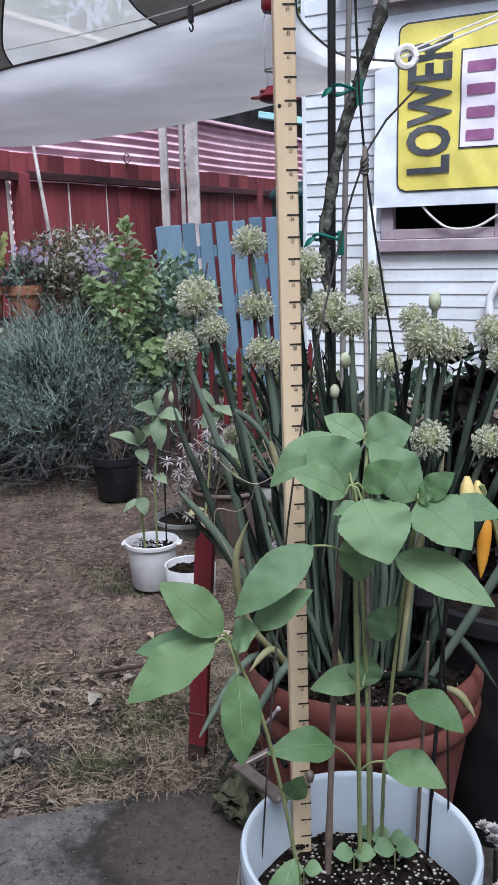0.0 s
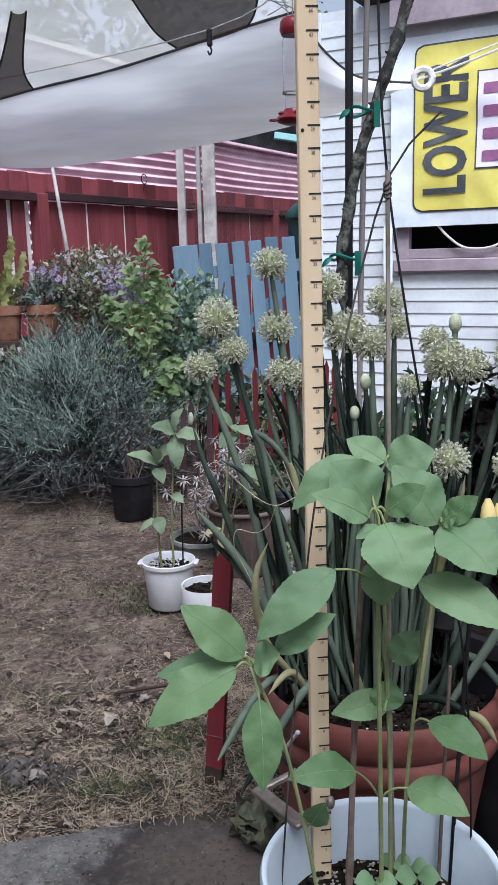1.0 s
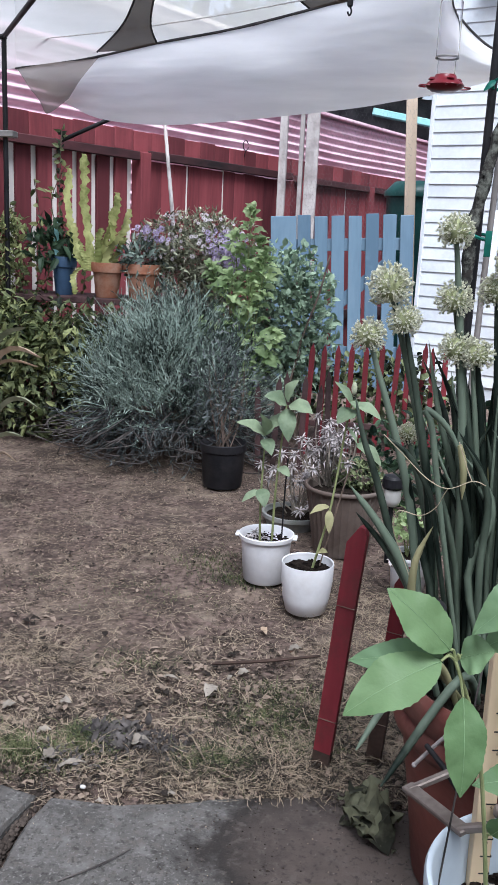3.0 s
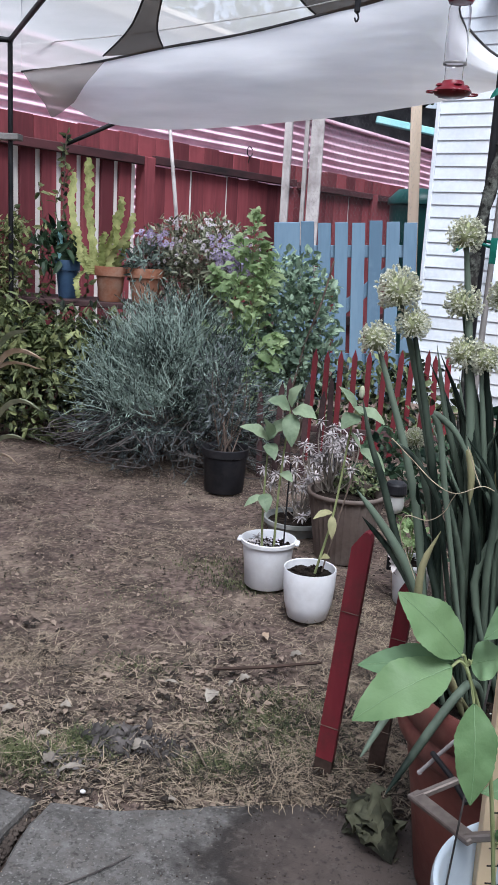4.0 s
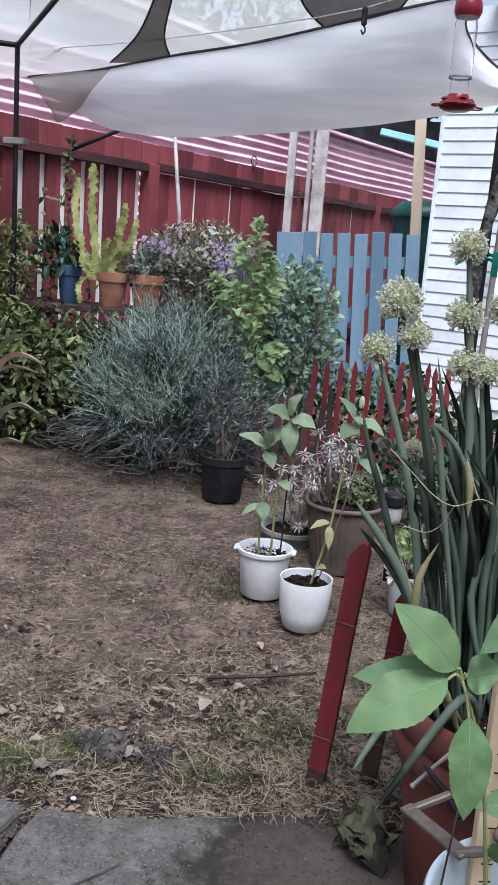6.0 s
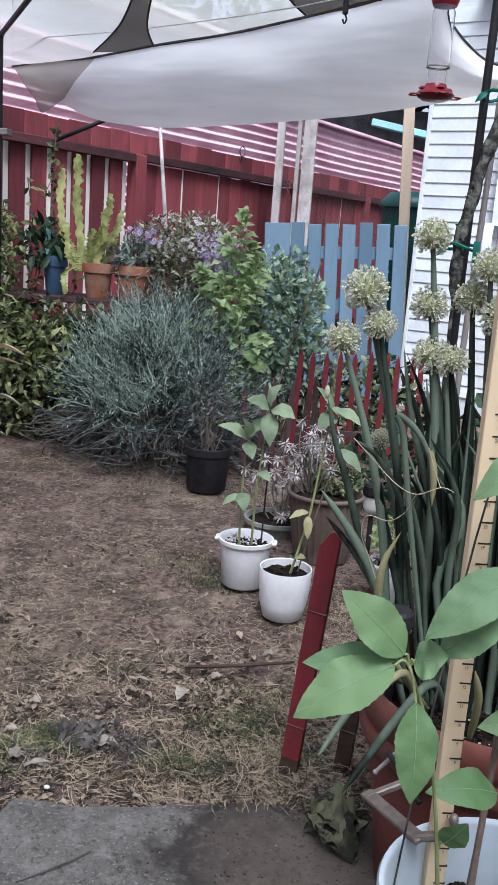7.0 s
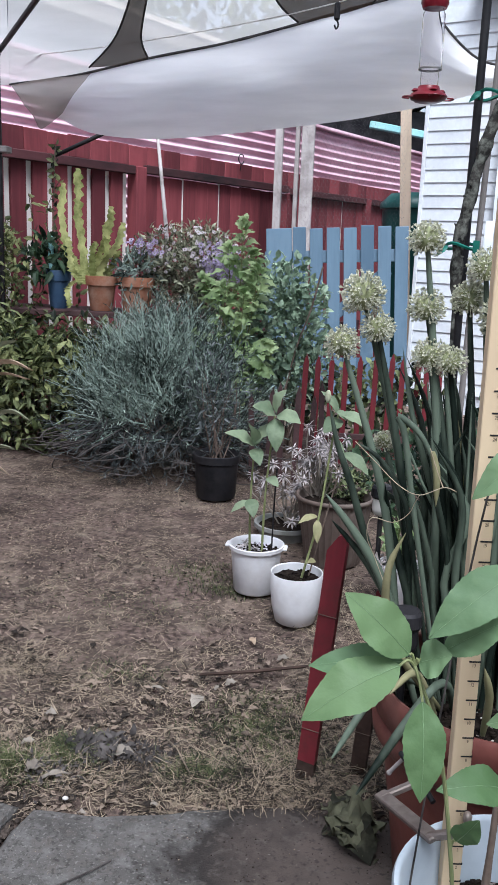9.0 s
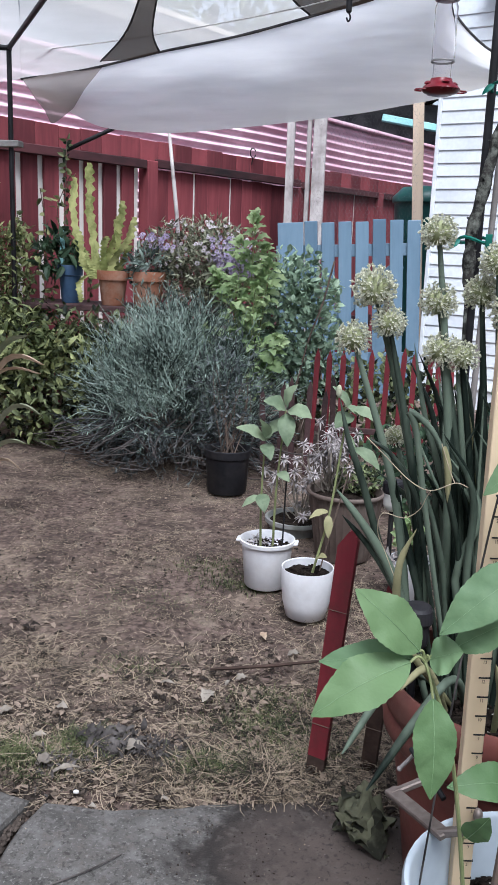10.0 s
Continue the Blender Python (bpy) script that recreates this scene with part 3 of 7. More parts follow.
while s < 5.0:
    piece("cap_board", me_cap, FM @ Matrix.Translation((s, R.uniform(-0.002, 0.002), 1.60 + R.uniform(-0.004, 0.006))), fence)
    s += 0.179
for s0, s1, z in ((-2.05, 0.985, 1.545), (1.10, 2.9, 1.560), (2.96, 5.1, 1.550)):
    part("rail", Geo().box((s0, -0.055, z), (s1, -0.013, z + 0.055), 0.004, FM), M_RAIL, fence, "dark weathered top rail")
part("rail", Geo().box((-1.95, -0.055, 0.35), (5.1, -0.013, 0.44), 0.004, FM), M_RAIL, fence)
for s in (0.99, 3.05, 4.3, -1.0):
    part("post", Geo().box((s, -0.06, 0), (s + 0.10, 0.03, 1.60), 0.005, FM), M_FENCE, fence)

# ---- corrugated sheet behind the fence ----
g = Geo()
cols = [(-3.0), (8.0)]
zz = [1.0 + 0.0063 * i for i in range(201)]
prof = [0.015 * math.cos(2 * math.pi * (z - 1.0) / 0.072) for z in zz]
for x in np.linspace(-3.0, 8.0, 23):
    g.v += [(x, 0.5 - p + 0.01 * math.sin(x * 1.7), z + 0.006 * math.sin(x * 2.3)) for z, p in zip(zz, prof)]
n = len(zz)
g.f = [(i * n + k, (i + 1) * n + k, (i + 1) * n + k + 1, i * n + k + 1) for i in range(22) for k in range(n - 1)]
g.v = [tuple(FM @ Vector(p)) for p in g.v]
shed = thing("neighbour_shed", FM @ Vector((0, 0.6, 0)), "shed clad in faded pink corrugated metal behind the fence", "shed", kind="structure")
part("corrugated_wall", g, M_PINK, shed, "faded pink corrugated metal sheet", True)
part("shed_body", Geo().box((-3.0, 0.54, 0), (8.0, 2.4, 2.26), 0.01, FM), M_SHINGLE, shed)
part("ridge_trim", Geo().box((-3.0, 0.44, 2.262), (8.0, 0.62, 2.29), 0.004, FM), M_PINK, shed)

# ---- pale house behind the shed ----
pale_house = thing("neighbour_house", FM @ Vector((5, 2.6, 0)), "pale house with cream eave rising behind the shed", "house", kind="structure")
part("wall", Geo().box((2.0, 2.75, 0), (12.0, 6.0, 3.30), 0.01, FM), M_SIDING, pale_house)
part("fascia", Geo().box((1.8, 2.58, 3.27), (12.2, 2.64, 3.41), 0.005, FM), M_CREAM, pale_house, "cream painted fascia")
part("roof", Geo().add([(1.7, 2.5, 3.42), (12.3, 2.5, 3.42), (12.3, 5.0, 4.0), (1.7, 5.0, 4.0), (1.7, 2.5, 3.47), (12.3, 2.5, 3.47), (12.3, 5.0, 4.06), (1.7, 5.0, 4.06)], [(0, 3, 2, 1), (4, 5, 6, 7), (0, 1, 5, 4), (1, 2, 6, 5), (2, 3, 7, 6), (3, 0, 4, 7)], FM), M_CREAM, pale_house, "pale weathered roof")

# ---- white sided house ----
HC = Vector((0.19, 6.35, 0))
HM = Matrix.Translation(HC) @ Matrix.Rotation(radians(-25), 4, "Z")            # x along the wall, -y towards the yard
house = thing("house", HC, "white lap-sided house with mauve window trim", "house", kind="structure")
EXPO = 0.084


def lap(x0, x1):
    g = Geo()
    vs = [(x, y, z) for x in (x0, x1) for y, z in ((0, 0), (-0.012, 0), (-0.0135, 0.003), (-0.006, EXPO + 0.008), (0, EXPO + 0.008))]
    g.add(vs, [(0, 1, 2, 3, 4), (9, 8, 7, 6, 5), (0, 5, 6, 1), (1, 6, 7, 2), (2, 7, 8, 3), (3, 8, 9, 4), (4, 9, 5, 0)])
    me = g.mesh("siding_board", False)
    me.materials.append(M_SIDING)
    return me


WIN = (0.575, 1.40, 1.02, 1.78)
full, lft, rgt = lap(0.023, 3.4), lap(0.023, WIN[0]), lap(WIN[1], 3.4)
z = 0.15
while z < 2.62:
    zt = z + EXPO
    for me in ([lft, rgt] if zt > WIN[2] + 0.01 and z < WIN[3] - 0.02 else [full]):
        piece("siding_board", me, HM @ Matrix.Translation((0, 0, z)), house)
    z += EXPO
g = Geo()
g.box((0.02, 0.0, 0), (WIN[0], 0.10, 2.75), 0, HM).box((WIN[1], 0.0, 0), (3.4, 0.10, 2.75), 0, HM)
g.box((WIN[0], 0.0, 0), (WIN[1], 0.10, WIN[2]), 0, HM).box((WIN[0], 0.0, WIN[3]), (WIN[1], 0.10, 2.75), 0, HM)
part("wall", g, M_SIDING, house)
part("side_wall", Geo().box((0.0, 0.0, 0), (0.018, 4.0, 2.75), 0, HM), M_SIDING, house)
part("corner_board", Geo().box((-0.006, -0.02, 0.05), (0.022, 0.06, 2.75), 0.003, HM), M_SIDING, house)
part("room", Geo().box((WIN[0] - 0.3, 0.6, WIN[2] - 0.3), (WIN[1] + 0.3, 0.64, WIN[3] + 0.3), 0, HM), M_DARK, house)
part("eave", Geo().box((0.55, -0.12, 2.60), (3.6, 0.1, 2.64), 0.004, HM).box((0.55, -0.14, 2.56), (3.6, -0.12, 2.72), 0.003, HM), M_MAUVE, house, "mauve painted eave")
part("roof", Geo().box((0.3, -0.16, 2.76), (3.7, 4.0, 2.82), 0.005, HM), M_SHINGLE, house)
window = part("window", Geo().box((WIN[0], -0.03, WIN[2] + 0.085), (WIN[0] + 0.085, 0.04, WIN[3]), 0.004, HM).box((WIN[1] - 0.06, -0.03, WIN[2] + 0.085), (WIN[1], 0.04, WIN[3]), 0.004, HM)
              .box((WIN[0] + 0.085, -0.026, WIN[2] + 0.085), (WIN[1] - 0.06, 0.03, WIN[2] + 0.15), 0.004, HM).box((WIN[0], -0.03, WIN[3]), (WIN[1], 0.04, WIN[3] + 0.07), 0.004, HM), M_MAUVE, house, "mauve window frame over a dark room")
part("window_sill", Geo().box((WIN[0] - 0.015, -0.055, WIN[2]), (WIN[1] + 0.02, 0.03, WIN[2] + 0.083), 0.006, HM), M_MAUVE, window, "faded mauve sill")

# ---- banner on the house ----
banner = thing("banner", HM @ Vector((0.9, -0.06, 1.31)), "white vinyl banner with yellow panel and charcoal lettering", "banner")


def sheet(x0, x1, z0, z1, off, amp, radius=0.0, m=HM, n=64):
    """A hanging sheet with gentle folds; its corners may be rounded."""
    g = Geo()
    for j in range(n + 1):
        for i in range(n + 1):
            x, z = x0 + (x1 - x0) * i / n, z0 + (z1 - z0) * j / n
            dz = min(z - z0, z1 - z)
            if radius and dz < radius:
                ins = radius - math.sqrt(max(0, radius * radius - (radius - dz) ** 2))
                x = x0 + ins + (x1 - x0 - 2 * ins) * i / n
            g.v.append(tuple(m @ Vector((x, off + ripple(x, z) * amp, z))))
    g.f = [(j * (n + 1) + i, j * (n + 1) + i + 1, (j + 1) * (n + 1) + i + 1, (j + 1) * (n + 1) + i) for j in range(n) for i in range(n)]
    return g


def ripple(x, z):
    return noise.noise((x * 3, z * 2.2, 4)) + 0.4 * noise.noise((x * 9, z * 7, 1))


part("banner_sheet", sheet(0.545, 2.3, 1.315, 2.50, -0.075, 0.02), M_BANNER, banner, "white vinyl sheet", True)
part("panel_outline", sheet(0.70, 2.2, 1.405, 2.445, -0.079, 0.02, 0.06), M_CHARCOAL, banner, "", True)
part("yellow_panel", sheet(0.712, 2.19, 1.417, 2.433, -0.083, 0.02, 0.05), M_YELLOW, banner, "faded yellow panel", True)
part("box_outline", sheet(1.11, 1.62, 1.655, 2.25, -0.087, 0.02), M_CHARCOAL, banner, "", True)
part("inner_box", sheet(1.12, 1.61, 1.665, 2.24, -0.091, 0.02), M_PALEPRINT, banner, "pale printed box", True)
for i in range(4):
    part("logo_shape", sheet(1.155, 1.33, 1.70 + i * 0.135, 1.765 + i * 0.135, -0.095, 0.02, 0.012, n=14), M_PURPLE, banner, "", True)


def lettering(body, size, material, m, parent, name, stretch=(1, 1), bold=0.0, relief=0.0):
    """Letters of the built-in font as one mesh; relief lets them follow the folds of the banner."""
    cu = bpy.data.curves.new(name, "FONT")
    cu.body, cu.size, cu.offset, cu.resolution_u = body, size, bold, 3
    tmp = bpy.data.objects.new(name, cu)
    me = bpy.data.meshes.new_from_object(tmp)
    bpy.data.objects.remove(tmp)
    for q in me.vertices:
        p = m @ Vector((q.co.x * stretch[0], q.co.y * stretch[1], 0))
        if relief:
            l = HM.inverted() @ p
            p = HM @ Vector((l.x, l.y + ripple(l.x, l.z) * relief, l.z))
        q.co = p
    return part(name, me, material, parent)


turn = HM @ Matrix(((0, -1, 0, 0), (0, 0, -1, 0), (1, 0, 0, 0), (0, 0, 0, 1)))
lettering("LOWER", 0.40, M_CHARCOAL, turn @ Matrix.Translation((1.505, -1.045, 0.089)), banner, "lettering", (0.60, 0.96), 0.012, 0.02)

# ---- blue picket gate ----
GM = Matrix.Translation((0.190, 6.2, 0)) @ Matrix.Rotation(radians(-3.3), 4, "Y")
gate = thing("picket_gate", (0.145, 6.2, 0), "faded blue wooden picket gate with diagonal brace", "gate")
gx = -0.975
part("picket", Geo().box((gx, -0.011, 0.06), (gx + 0.178, 0.011, 1.29), 0.003, GM), M_BLUEGATE, gate)
gx += 0.186
me_picket = Geo().box((0, -0.011, 0.06), (0.090, 0.011, 1.29), 0.003).mesh("picket", False)
me_picket.materials.append(M_BLUEGATE)
while gx < -0.05:
    piece("picket", me_picket, GM @ Matrix.Translation((gx, R.uniform(-0.002, 0.002), R.uniform(-0.008, 0.008))), gate)
    gx += 0.1170
for z in (1.05, 0.30):
    part("rail", Geo().box((-0.99, 0.013, z), (-0.01, 0.05, z + 0.085), 0.003, GM), M_BLUEGATE, gate)
br = GM @ Matrix.Translation((-0.82, 0.030, 0.42)) @ Matrix.Rotation(radians(-40), 4, "Y")
part("brace", Geo().box((0, -0.016, -0.04), (0.90, 0.016, 0.04), 0.003, br), M_BLUEGATE, gate)

# ---- wire run behind the gate ----
run = thing("wire_run", (-0.6, 6.85, 0), "weathered white posts carrying chicken wire", "wire fence")
for x, wd, z1 in ((-0.893, 0.058, 2.35), (-0.742, 0.032, 2.35), (-0.694, 0.095, 2.35)):
    part("post", Geo().box((x, 6.83, 0), (x + wd, 6.90, z1), 0.004), M_WHITEWOOD, run)
part("post", Geo().box((-0.04, -0.02, 0), (0.04, 0.02, 2.4), 0.004, Matrix.Translation((0.195, 6.87, 0)) @ Matrix.Rotation(radians(-3.6), 4, "Y")), M_TANWOOD, run, "bare pine post")
cell = 0.030


def wire_net(o, u, v, nu, nv):
    g = Geo()
    for j in range(nv):
        for i in range(nu):
            a = o + u * (cell * (i + 0.5 * (j % 2))) + v * (cell * 0.87 * j)
            pts = [a, a + v * cell * 0.45, a + v * cell * 0.87 + u * cell * 0.5, a + v * cell * 0.87 - u * cell * 0.5]
            g.tube(pts[:2], 0.00048, 3, False)
            g.tube([pts[1], pts[2]], 0.00048, 3, False)
            g.tube([pts[1], pts[3]], 0.00048, 3, False)
    return g


part("chicken_wire", wire_net(Vector((-0.86, 6.82, 1.0)), Vector((1, 0, 0)), Vector((0, 0, 1)), 32, 54), M_WIRE, run)
part("chicken_wire", wire_net(Vector((-0.60, 6.90, 2.15)), Vector((1, 0, 0)), Vector((0, 0.93, 0.2)), 23, 32), M_WIRE, run)
bin_g = Geo().lathe([(0.0, 0), (0.22, 0.0), (0.26, 1.45), (0.28, 1.46), (0.28, 1.5), (0.2, 1.58), (0.0, 1.6)], 20, Matrix.Translation((0.20, 7.6, 0)))
tagged(part("garden_bin", bin_g, M_BINGREEN, None, "", True), "dark green plastic bin behind the wire", "bin")

# ---- far buildings and trees ----
far = thing("far_house", (1.0, 12.5, 0), "dark shingled house with turquoise fascia far behind the fence", "house")
part("wall", Geo().box((-1.6, 12.5, 0), (4.0, 16.0, 2.95), 0.01), M_SHINGLE, far, "dark shingled wall")
part("fascia", Geo().box((-0.28, -0.06, -0.045), (4.4, 0.06, 0.045), 0.01, Matrix.Translation((0, 12.35, 2.715)) @ Matrix.Rotation(radians(9.5), 4, "Y")), M_TURQ, far, "turquoise painted fascia board")
part("roof", Geo().add([(-1.9, 12.2, 2.98), (4.2, 12.2, 2.98), (4.2, 16, 4.2), (-1.9, 16, 4.2), (-1.9, 12.2, 3.04), (4.2, 12.2, 3.04), (4.2, 16, 4.3), (-1.9, 16, 4.3)], [(0, 3, 2, 1), (4, 5, 6, 7), (0, 1, 5, 4), (1, 2, 6, 5), (2, 3, 7, 6), (3, 0, 4, 7)]), M_SHINGLE, far)


def far_tree(x, y, h, spread_r, seed, label):
    rng = random.Random(seed)
    tree = thing("tree", (x, y, 0), label, "tree", "trees behind the fence")
    g = Geo().tube([(x, y, -0.1), (x + 0.1, y, h * 0.3), (x - 0.1, y + 0.1, h * 0.55), (x, y, h * 0.8)], [0.22, 0.17, 0.12, 0.05], 8)
    for i in range(9):
        a, zz0 = rng.uniform(0, 6.28), rng.uniform(0.3, 0.7) * h
        e = Vector((x + math.cos(a) * spread_r * 0.8, y + math.sin(a) * spread_r * 0.8, zz0 + rng.uniform(0.2, 0.9)))
        g.tube([(x, y, zz0), (Vector((x, y, zz0)) + e) / 2 + Vector((0, 0, 0.15)), e], [0.07, 0.045, 0.015], 5)
    part("trunk", g, M_BARK, tree, "", True)
    c = Geo()
    for i in range(42):
        ctr = Vector((x, y, h * 0.68)) + Vector((rng.gauss(0, 0.45) * spread_r, rng.gauss(0, 0.45) * spread_r, rng.gauss(0, 0.2) * h))
        for k in range(46):
            p = ctr + unit(rng) * rng.uniform(0.1, 0.55)
            c.card(p, unit(rng), unit(rng), rng.uniform(0.12, 0.22), rng.uniform(0.06, 0.11))
    part("crown", c, M_FARLEAF, tree)


far_tree(-2.6, 12.5, 5.2, 1.7, 3, "tall leafy tree with thin crown behind the shed")
far_tree(-5.4, 11.5, 5.6, 1.9, 4, "leafy tree beyond the neighbouring shed")
far_tree(-0.2, 15.5, 6.0, 1.8, 5, "leafy tree far behind the fence")

# ---- shade canopy and its frame ----
canopy = thing("canopy_frame", (-1.992, 4.35, 0), "black steel canopy frame with clamp and braces", "canopy frame")
part("pole", Geo().tube([(-1.995, 4.35, -0.03), (-1.992, 4.35, 1.0), (-1.992, 4.35, 1.979)], 0.0125, 10), M_BLACKMETAL, canopy, "", True)
part("rafter", Geo().tube([(-1.992, 4.35, 1.979), (-1.562, 3.7, 2.025), (-1.0, 2.85, 2.09), (-0.72, 2.43, 2.12)], 0.0125, 8), M_BLACKMETAL, canopy, "", True)
part("eave_bar", Geo().tube([(-1.992, 4.35, 1.979), (-2.6, 4.2, 2.0), (-3.6, 3.95, 2.04)], 0.014, 8), M_BLACKMETAL, canopy, "", True)
part("brace", Geo().tube([(-1.80, 4.62, 1.535), (-1.55, 4.62, 1.645), (-1.05, 4.62, 1.88)], 0.011, 8), M_BLACKMETAL, canopy, "", True)
part("joint", Geo().blob((-1.992, 4.35, 1.979), 0.017, 8), M_BLACKMETAL, canopy, "", True)
part("clamp", Geo().box((-2.047, 4.315, 1.515), (-1.940, 4.385, 1.547), 0.004), M_STEEL, canopy, "dull steel clamp")
tagged(part("slim_pole", Geo().tube([(-1.255, 4.62, 1.70), (-1.192, 4.60, 1.19), (-1.165, 4.58, 0.9)], [0.009, 0.011, 0.012], 8), M_WHITEWOOD, None, "", True), "pale slim pole leaning by the fence", "pole")


def along(pts, n):
    """n + 1 points evenly along a smooth line through pts."""
    pts = [Vector(p) for p in pts]
    out = []
    for i in range(n + 1):
        t = i / n * (len(pts) - 1)
        k = min(int(t), len(pts) - 2)
        f = t - k
        p0, p1, p2, p3 = pts[max(k - 1, 0)], pts[k], pts[k + 1], pts[min(k + 2, len(pts) - 1)]
        out.append(0.5 * ((2 * p1) + (p2 - p0) * f + (2 * p0 - 5 * p1 + 4 * p2 - p3) * f * f + (3 * p1 - p0 - 3 * p2 + p3) * f ** 3))
    return out


def loft(a, b, n, m, bulge=(0, 0, 0), amp=0.0, freq=3.0, fold=0.0):
    g = Geo()
    A, B = along(a, n), along(b, n)
    for j in range(m + 1):
        t = j / m
        for i in range(n + 1):
            p = A[i].lerp(B[i], t) + Vector(bulge) * math.sin(math.pi * t)
            g.v.append(tuple(p + Vector((0, 1, 0.2)) * (amp * math.sin(math.pi * min(1, t * 1.3)) * noise.noise((p.x * freq, p.z * freq * 1.7, 3)) + fold * math.sin(math.pi * t) * (noise.noise((p.x * 1.6 + 3 * t, t * 13 - p.x * 2.2, 9)) + 0.6 * noise.noise((p.x * 5 + 2 * t, t * 30 - p.x * 3, 4))))))
    w = n + 1
    g.f = [(j * w + i, j * w + i + 1, (j + 1) * w + i + 1, (j + 1) * w + i) for j in range(m) for i in range(n)]
    return g


SEAM = [(-2.016, 4.55, 1.872), (-1.62, 4.40, 1.893), (-1.195, 4.23, 1.943), (-0.83, 4.12, 1.985), (-0.49, 4.05, 2.052), (-0.161, 4.0, 2.127), (0.05, 3.99, 2.175)]
TOP = SEAM + [(0.105, 4.0, 2.13), (0.125, 4.03, 2.05), (0.268, 4.05, 1.925), (0.40, 4.05, 1.888), (0.551, 4.05, 1.873)]
LOW = [(-1.95, 4.53, 1.815), (-1.72, 4.47, 1.70), (-1.53, 4.45, 1.628), (-1.188, 4.35, 1.598), (-0.80, 4.28, 1.622), (-0.468, 4.2, 1.652), (-0.25, 4.17, 1.678), (-0.117, 4.15, 1.700), (0.08, 4.12, 1.735), (0.287, 4.1, 1.785), (0.42, 4.07, 1.825), (0.551, 4.05, 1.870)]
sail = thing("shade_sail", (-0.7, 4.2, 1.6), "pale grey translucent shade cloth hung with dark seam", "shade cloth")
part("valance", loft(TOP, LOW, 90, 36, (0, 0.05, -0.01), 0.020, 2.4, 0.0018), M_CLOTH, sail, "pale grey hanging shade cloth", True)
part("roof_cloth", loft(SEAM, [(-1.1, 2.3, 3.32), (-0.8, 2.3, 3.33), (-0.5, 2.3, 3.34), (-0.2, 2.3, 3.35), (0.1, 2.3, 3.35), (0.35, 2.3, 3.34), (0.6, 2.3, 3.33)], 60, 26, (0, 0, -0.06), 0.03, 3.0, 0.02), M_CLOTHTOP, sail, "thin see-through roof cloth", True)
part("left_cloth", loft([SEAM[0], (-1.1, 2.3, 3.32)], [(-4.2, 4.6, 1.70), (-4.0, 2.3, 2.9)], 10, 10, (0, 0, -0.04), 0.03), M_CLOTHTOP, sail, "", True)
# unseen overhead sheet, added to weaken sun and sky on the near yard
part("rear_cloth", loft([(-4.0, 2.3, 2.9), (-1.1, 2.3, 3.32), (0.6, 2.3, 3.33), (2.6, 2.3, 3.0)], [(-4.0, -1.6, 2.5), (-1.1, -1.6, 2.55), (0.6, -1.6, 2.55), (2.6, -1.6, 2.5)], 24, 14, (0, 0, -0.04), 0.03), M_CLOTHREAR, sail, "see-through cloth added out of view to dim the yard", True)
part("seam", Geo().tube(along(SEAM, 40), [0.006 + 0.004 * abs(noise.noise((i * 0.7, 0, 0))) for i in range(41)], 6), M_SEAM, sail, "dark rolled seam", True)
part("edge_binding", Geo().tube(along(TOP[6:], 24), 0.005, 6), M_SEAM, sail, "", True)
part("corner_flap", loft([(-2.0, 4.53, 1.865), (-1.80, 4.46, 1.885), (-1.52, 4.36, 1.897)], [(-1.86, 4.50, 1.70), (-1.825, 4.49, 1.65), (-1.70, 4.45, 1.72)], 14, 8, (0, -0.02, 0), 0.03, 6), M_CLOTHGREY, sail, "grey folded corner of cloth", True)


def gusset(near, far_side):
    """A dark piece of cloth hung just below the roof cloth."""
    fix = lambda q: [(-0.1 + (x + 0.1) * k, y * k, 1.1 + (z - 1.1) * k) for x, y, z, k in q]
    part("dark_gusset", loft(fix(near), fix(far_side), 12, 6, (0, 0, -0.01), 0.01), M_CLOTHDARK, sail, "dark brown cloth gusset", True)
    for side in (near, far_side):
        part("gusset_binding", Geo().tube(along(fix(side), 14), 0.0042, 6), M_SEAM, sail, "", True)


gusset([(-1.49, 4.24, 1.900, 0.975), (-1.36, 4.24, 2.04, 0.91), (-1.27, 4.26, 2.30, 0.83)], [(-1.195, 4.20, 1.935, 0.975), (-1.235, 4.22, 2.04, 0.92), (-1.20, 4.26, 2.30, 0.83)])
gusset([(-0.68, 4.04, 2.30, 0.84), (-0.58, 4.04, 2.13, 0.92), (-0.49, 4.02, 2.050, 0.975)], [(-0.10, 4.0, 2.30, 0.88), (-0.14, 3.99, 2.17, 0.955), (-0.18, 3.98, 2.110, 0.975)])
part("ring", Geo().tube([Vector((0.585 + 0.040 * math.cos(a), 4.03, 1.885 + 0.040 * math.sin(a))) for a in np.linspace(0, 6.2832, 21)], 0.0155, 6, False), M_CORD, sail, "white plastic ring", True)
for k, (dx, dz) in enumerate(((0.0, 0.0), (0.03, 0.012), (-0.02, 0.020))):
    part("rope", Geo().tube(along([(0.56 + dx * 0.5, 4.03, 1.88 + dz * 0.6), (0.80 + dx, 4.03, 1.955 + dz), (1.5, 4.03, 2.20 + dz)], 8), 0.0042, 5), M_CORD, sail, "white rope", True)
tagged(part("cord", Geo().tube(along([(-2.05, 4.5, 1.985), (-1.2, 3.98, 1.955), (-0.29, 3.42, 1.975), (0.02, 3.1, 2.05), (0.10, 2.7, 2.14)], 16), 0.0025, 5), M_CORD, None, "", True), "thin white cord strung below the shade cloth", "cord")
clip_t = thing("cord_clip", (-0.29, 3.41, 1.86), "small black clip hanging on the white cord", "clip")
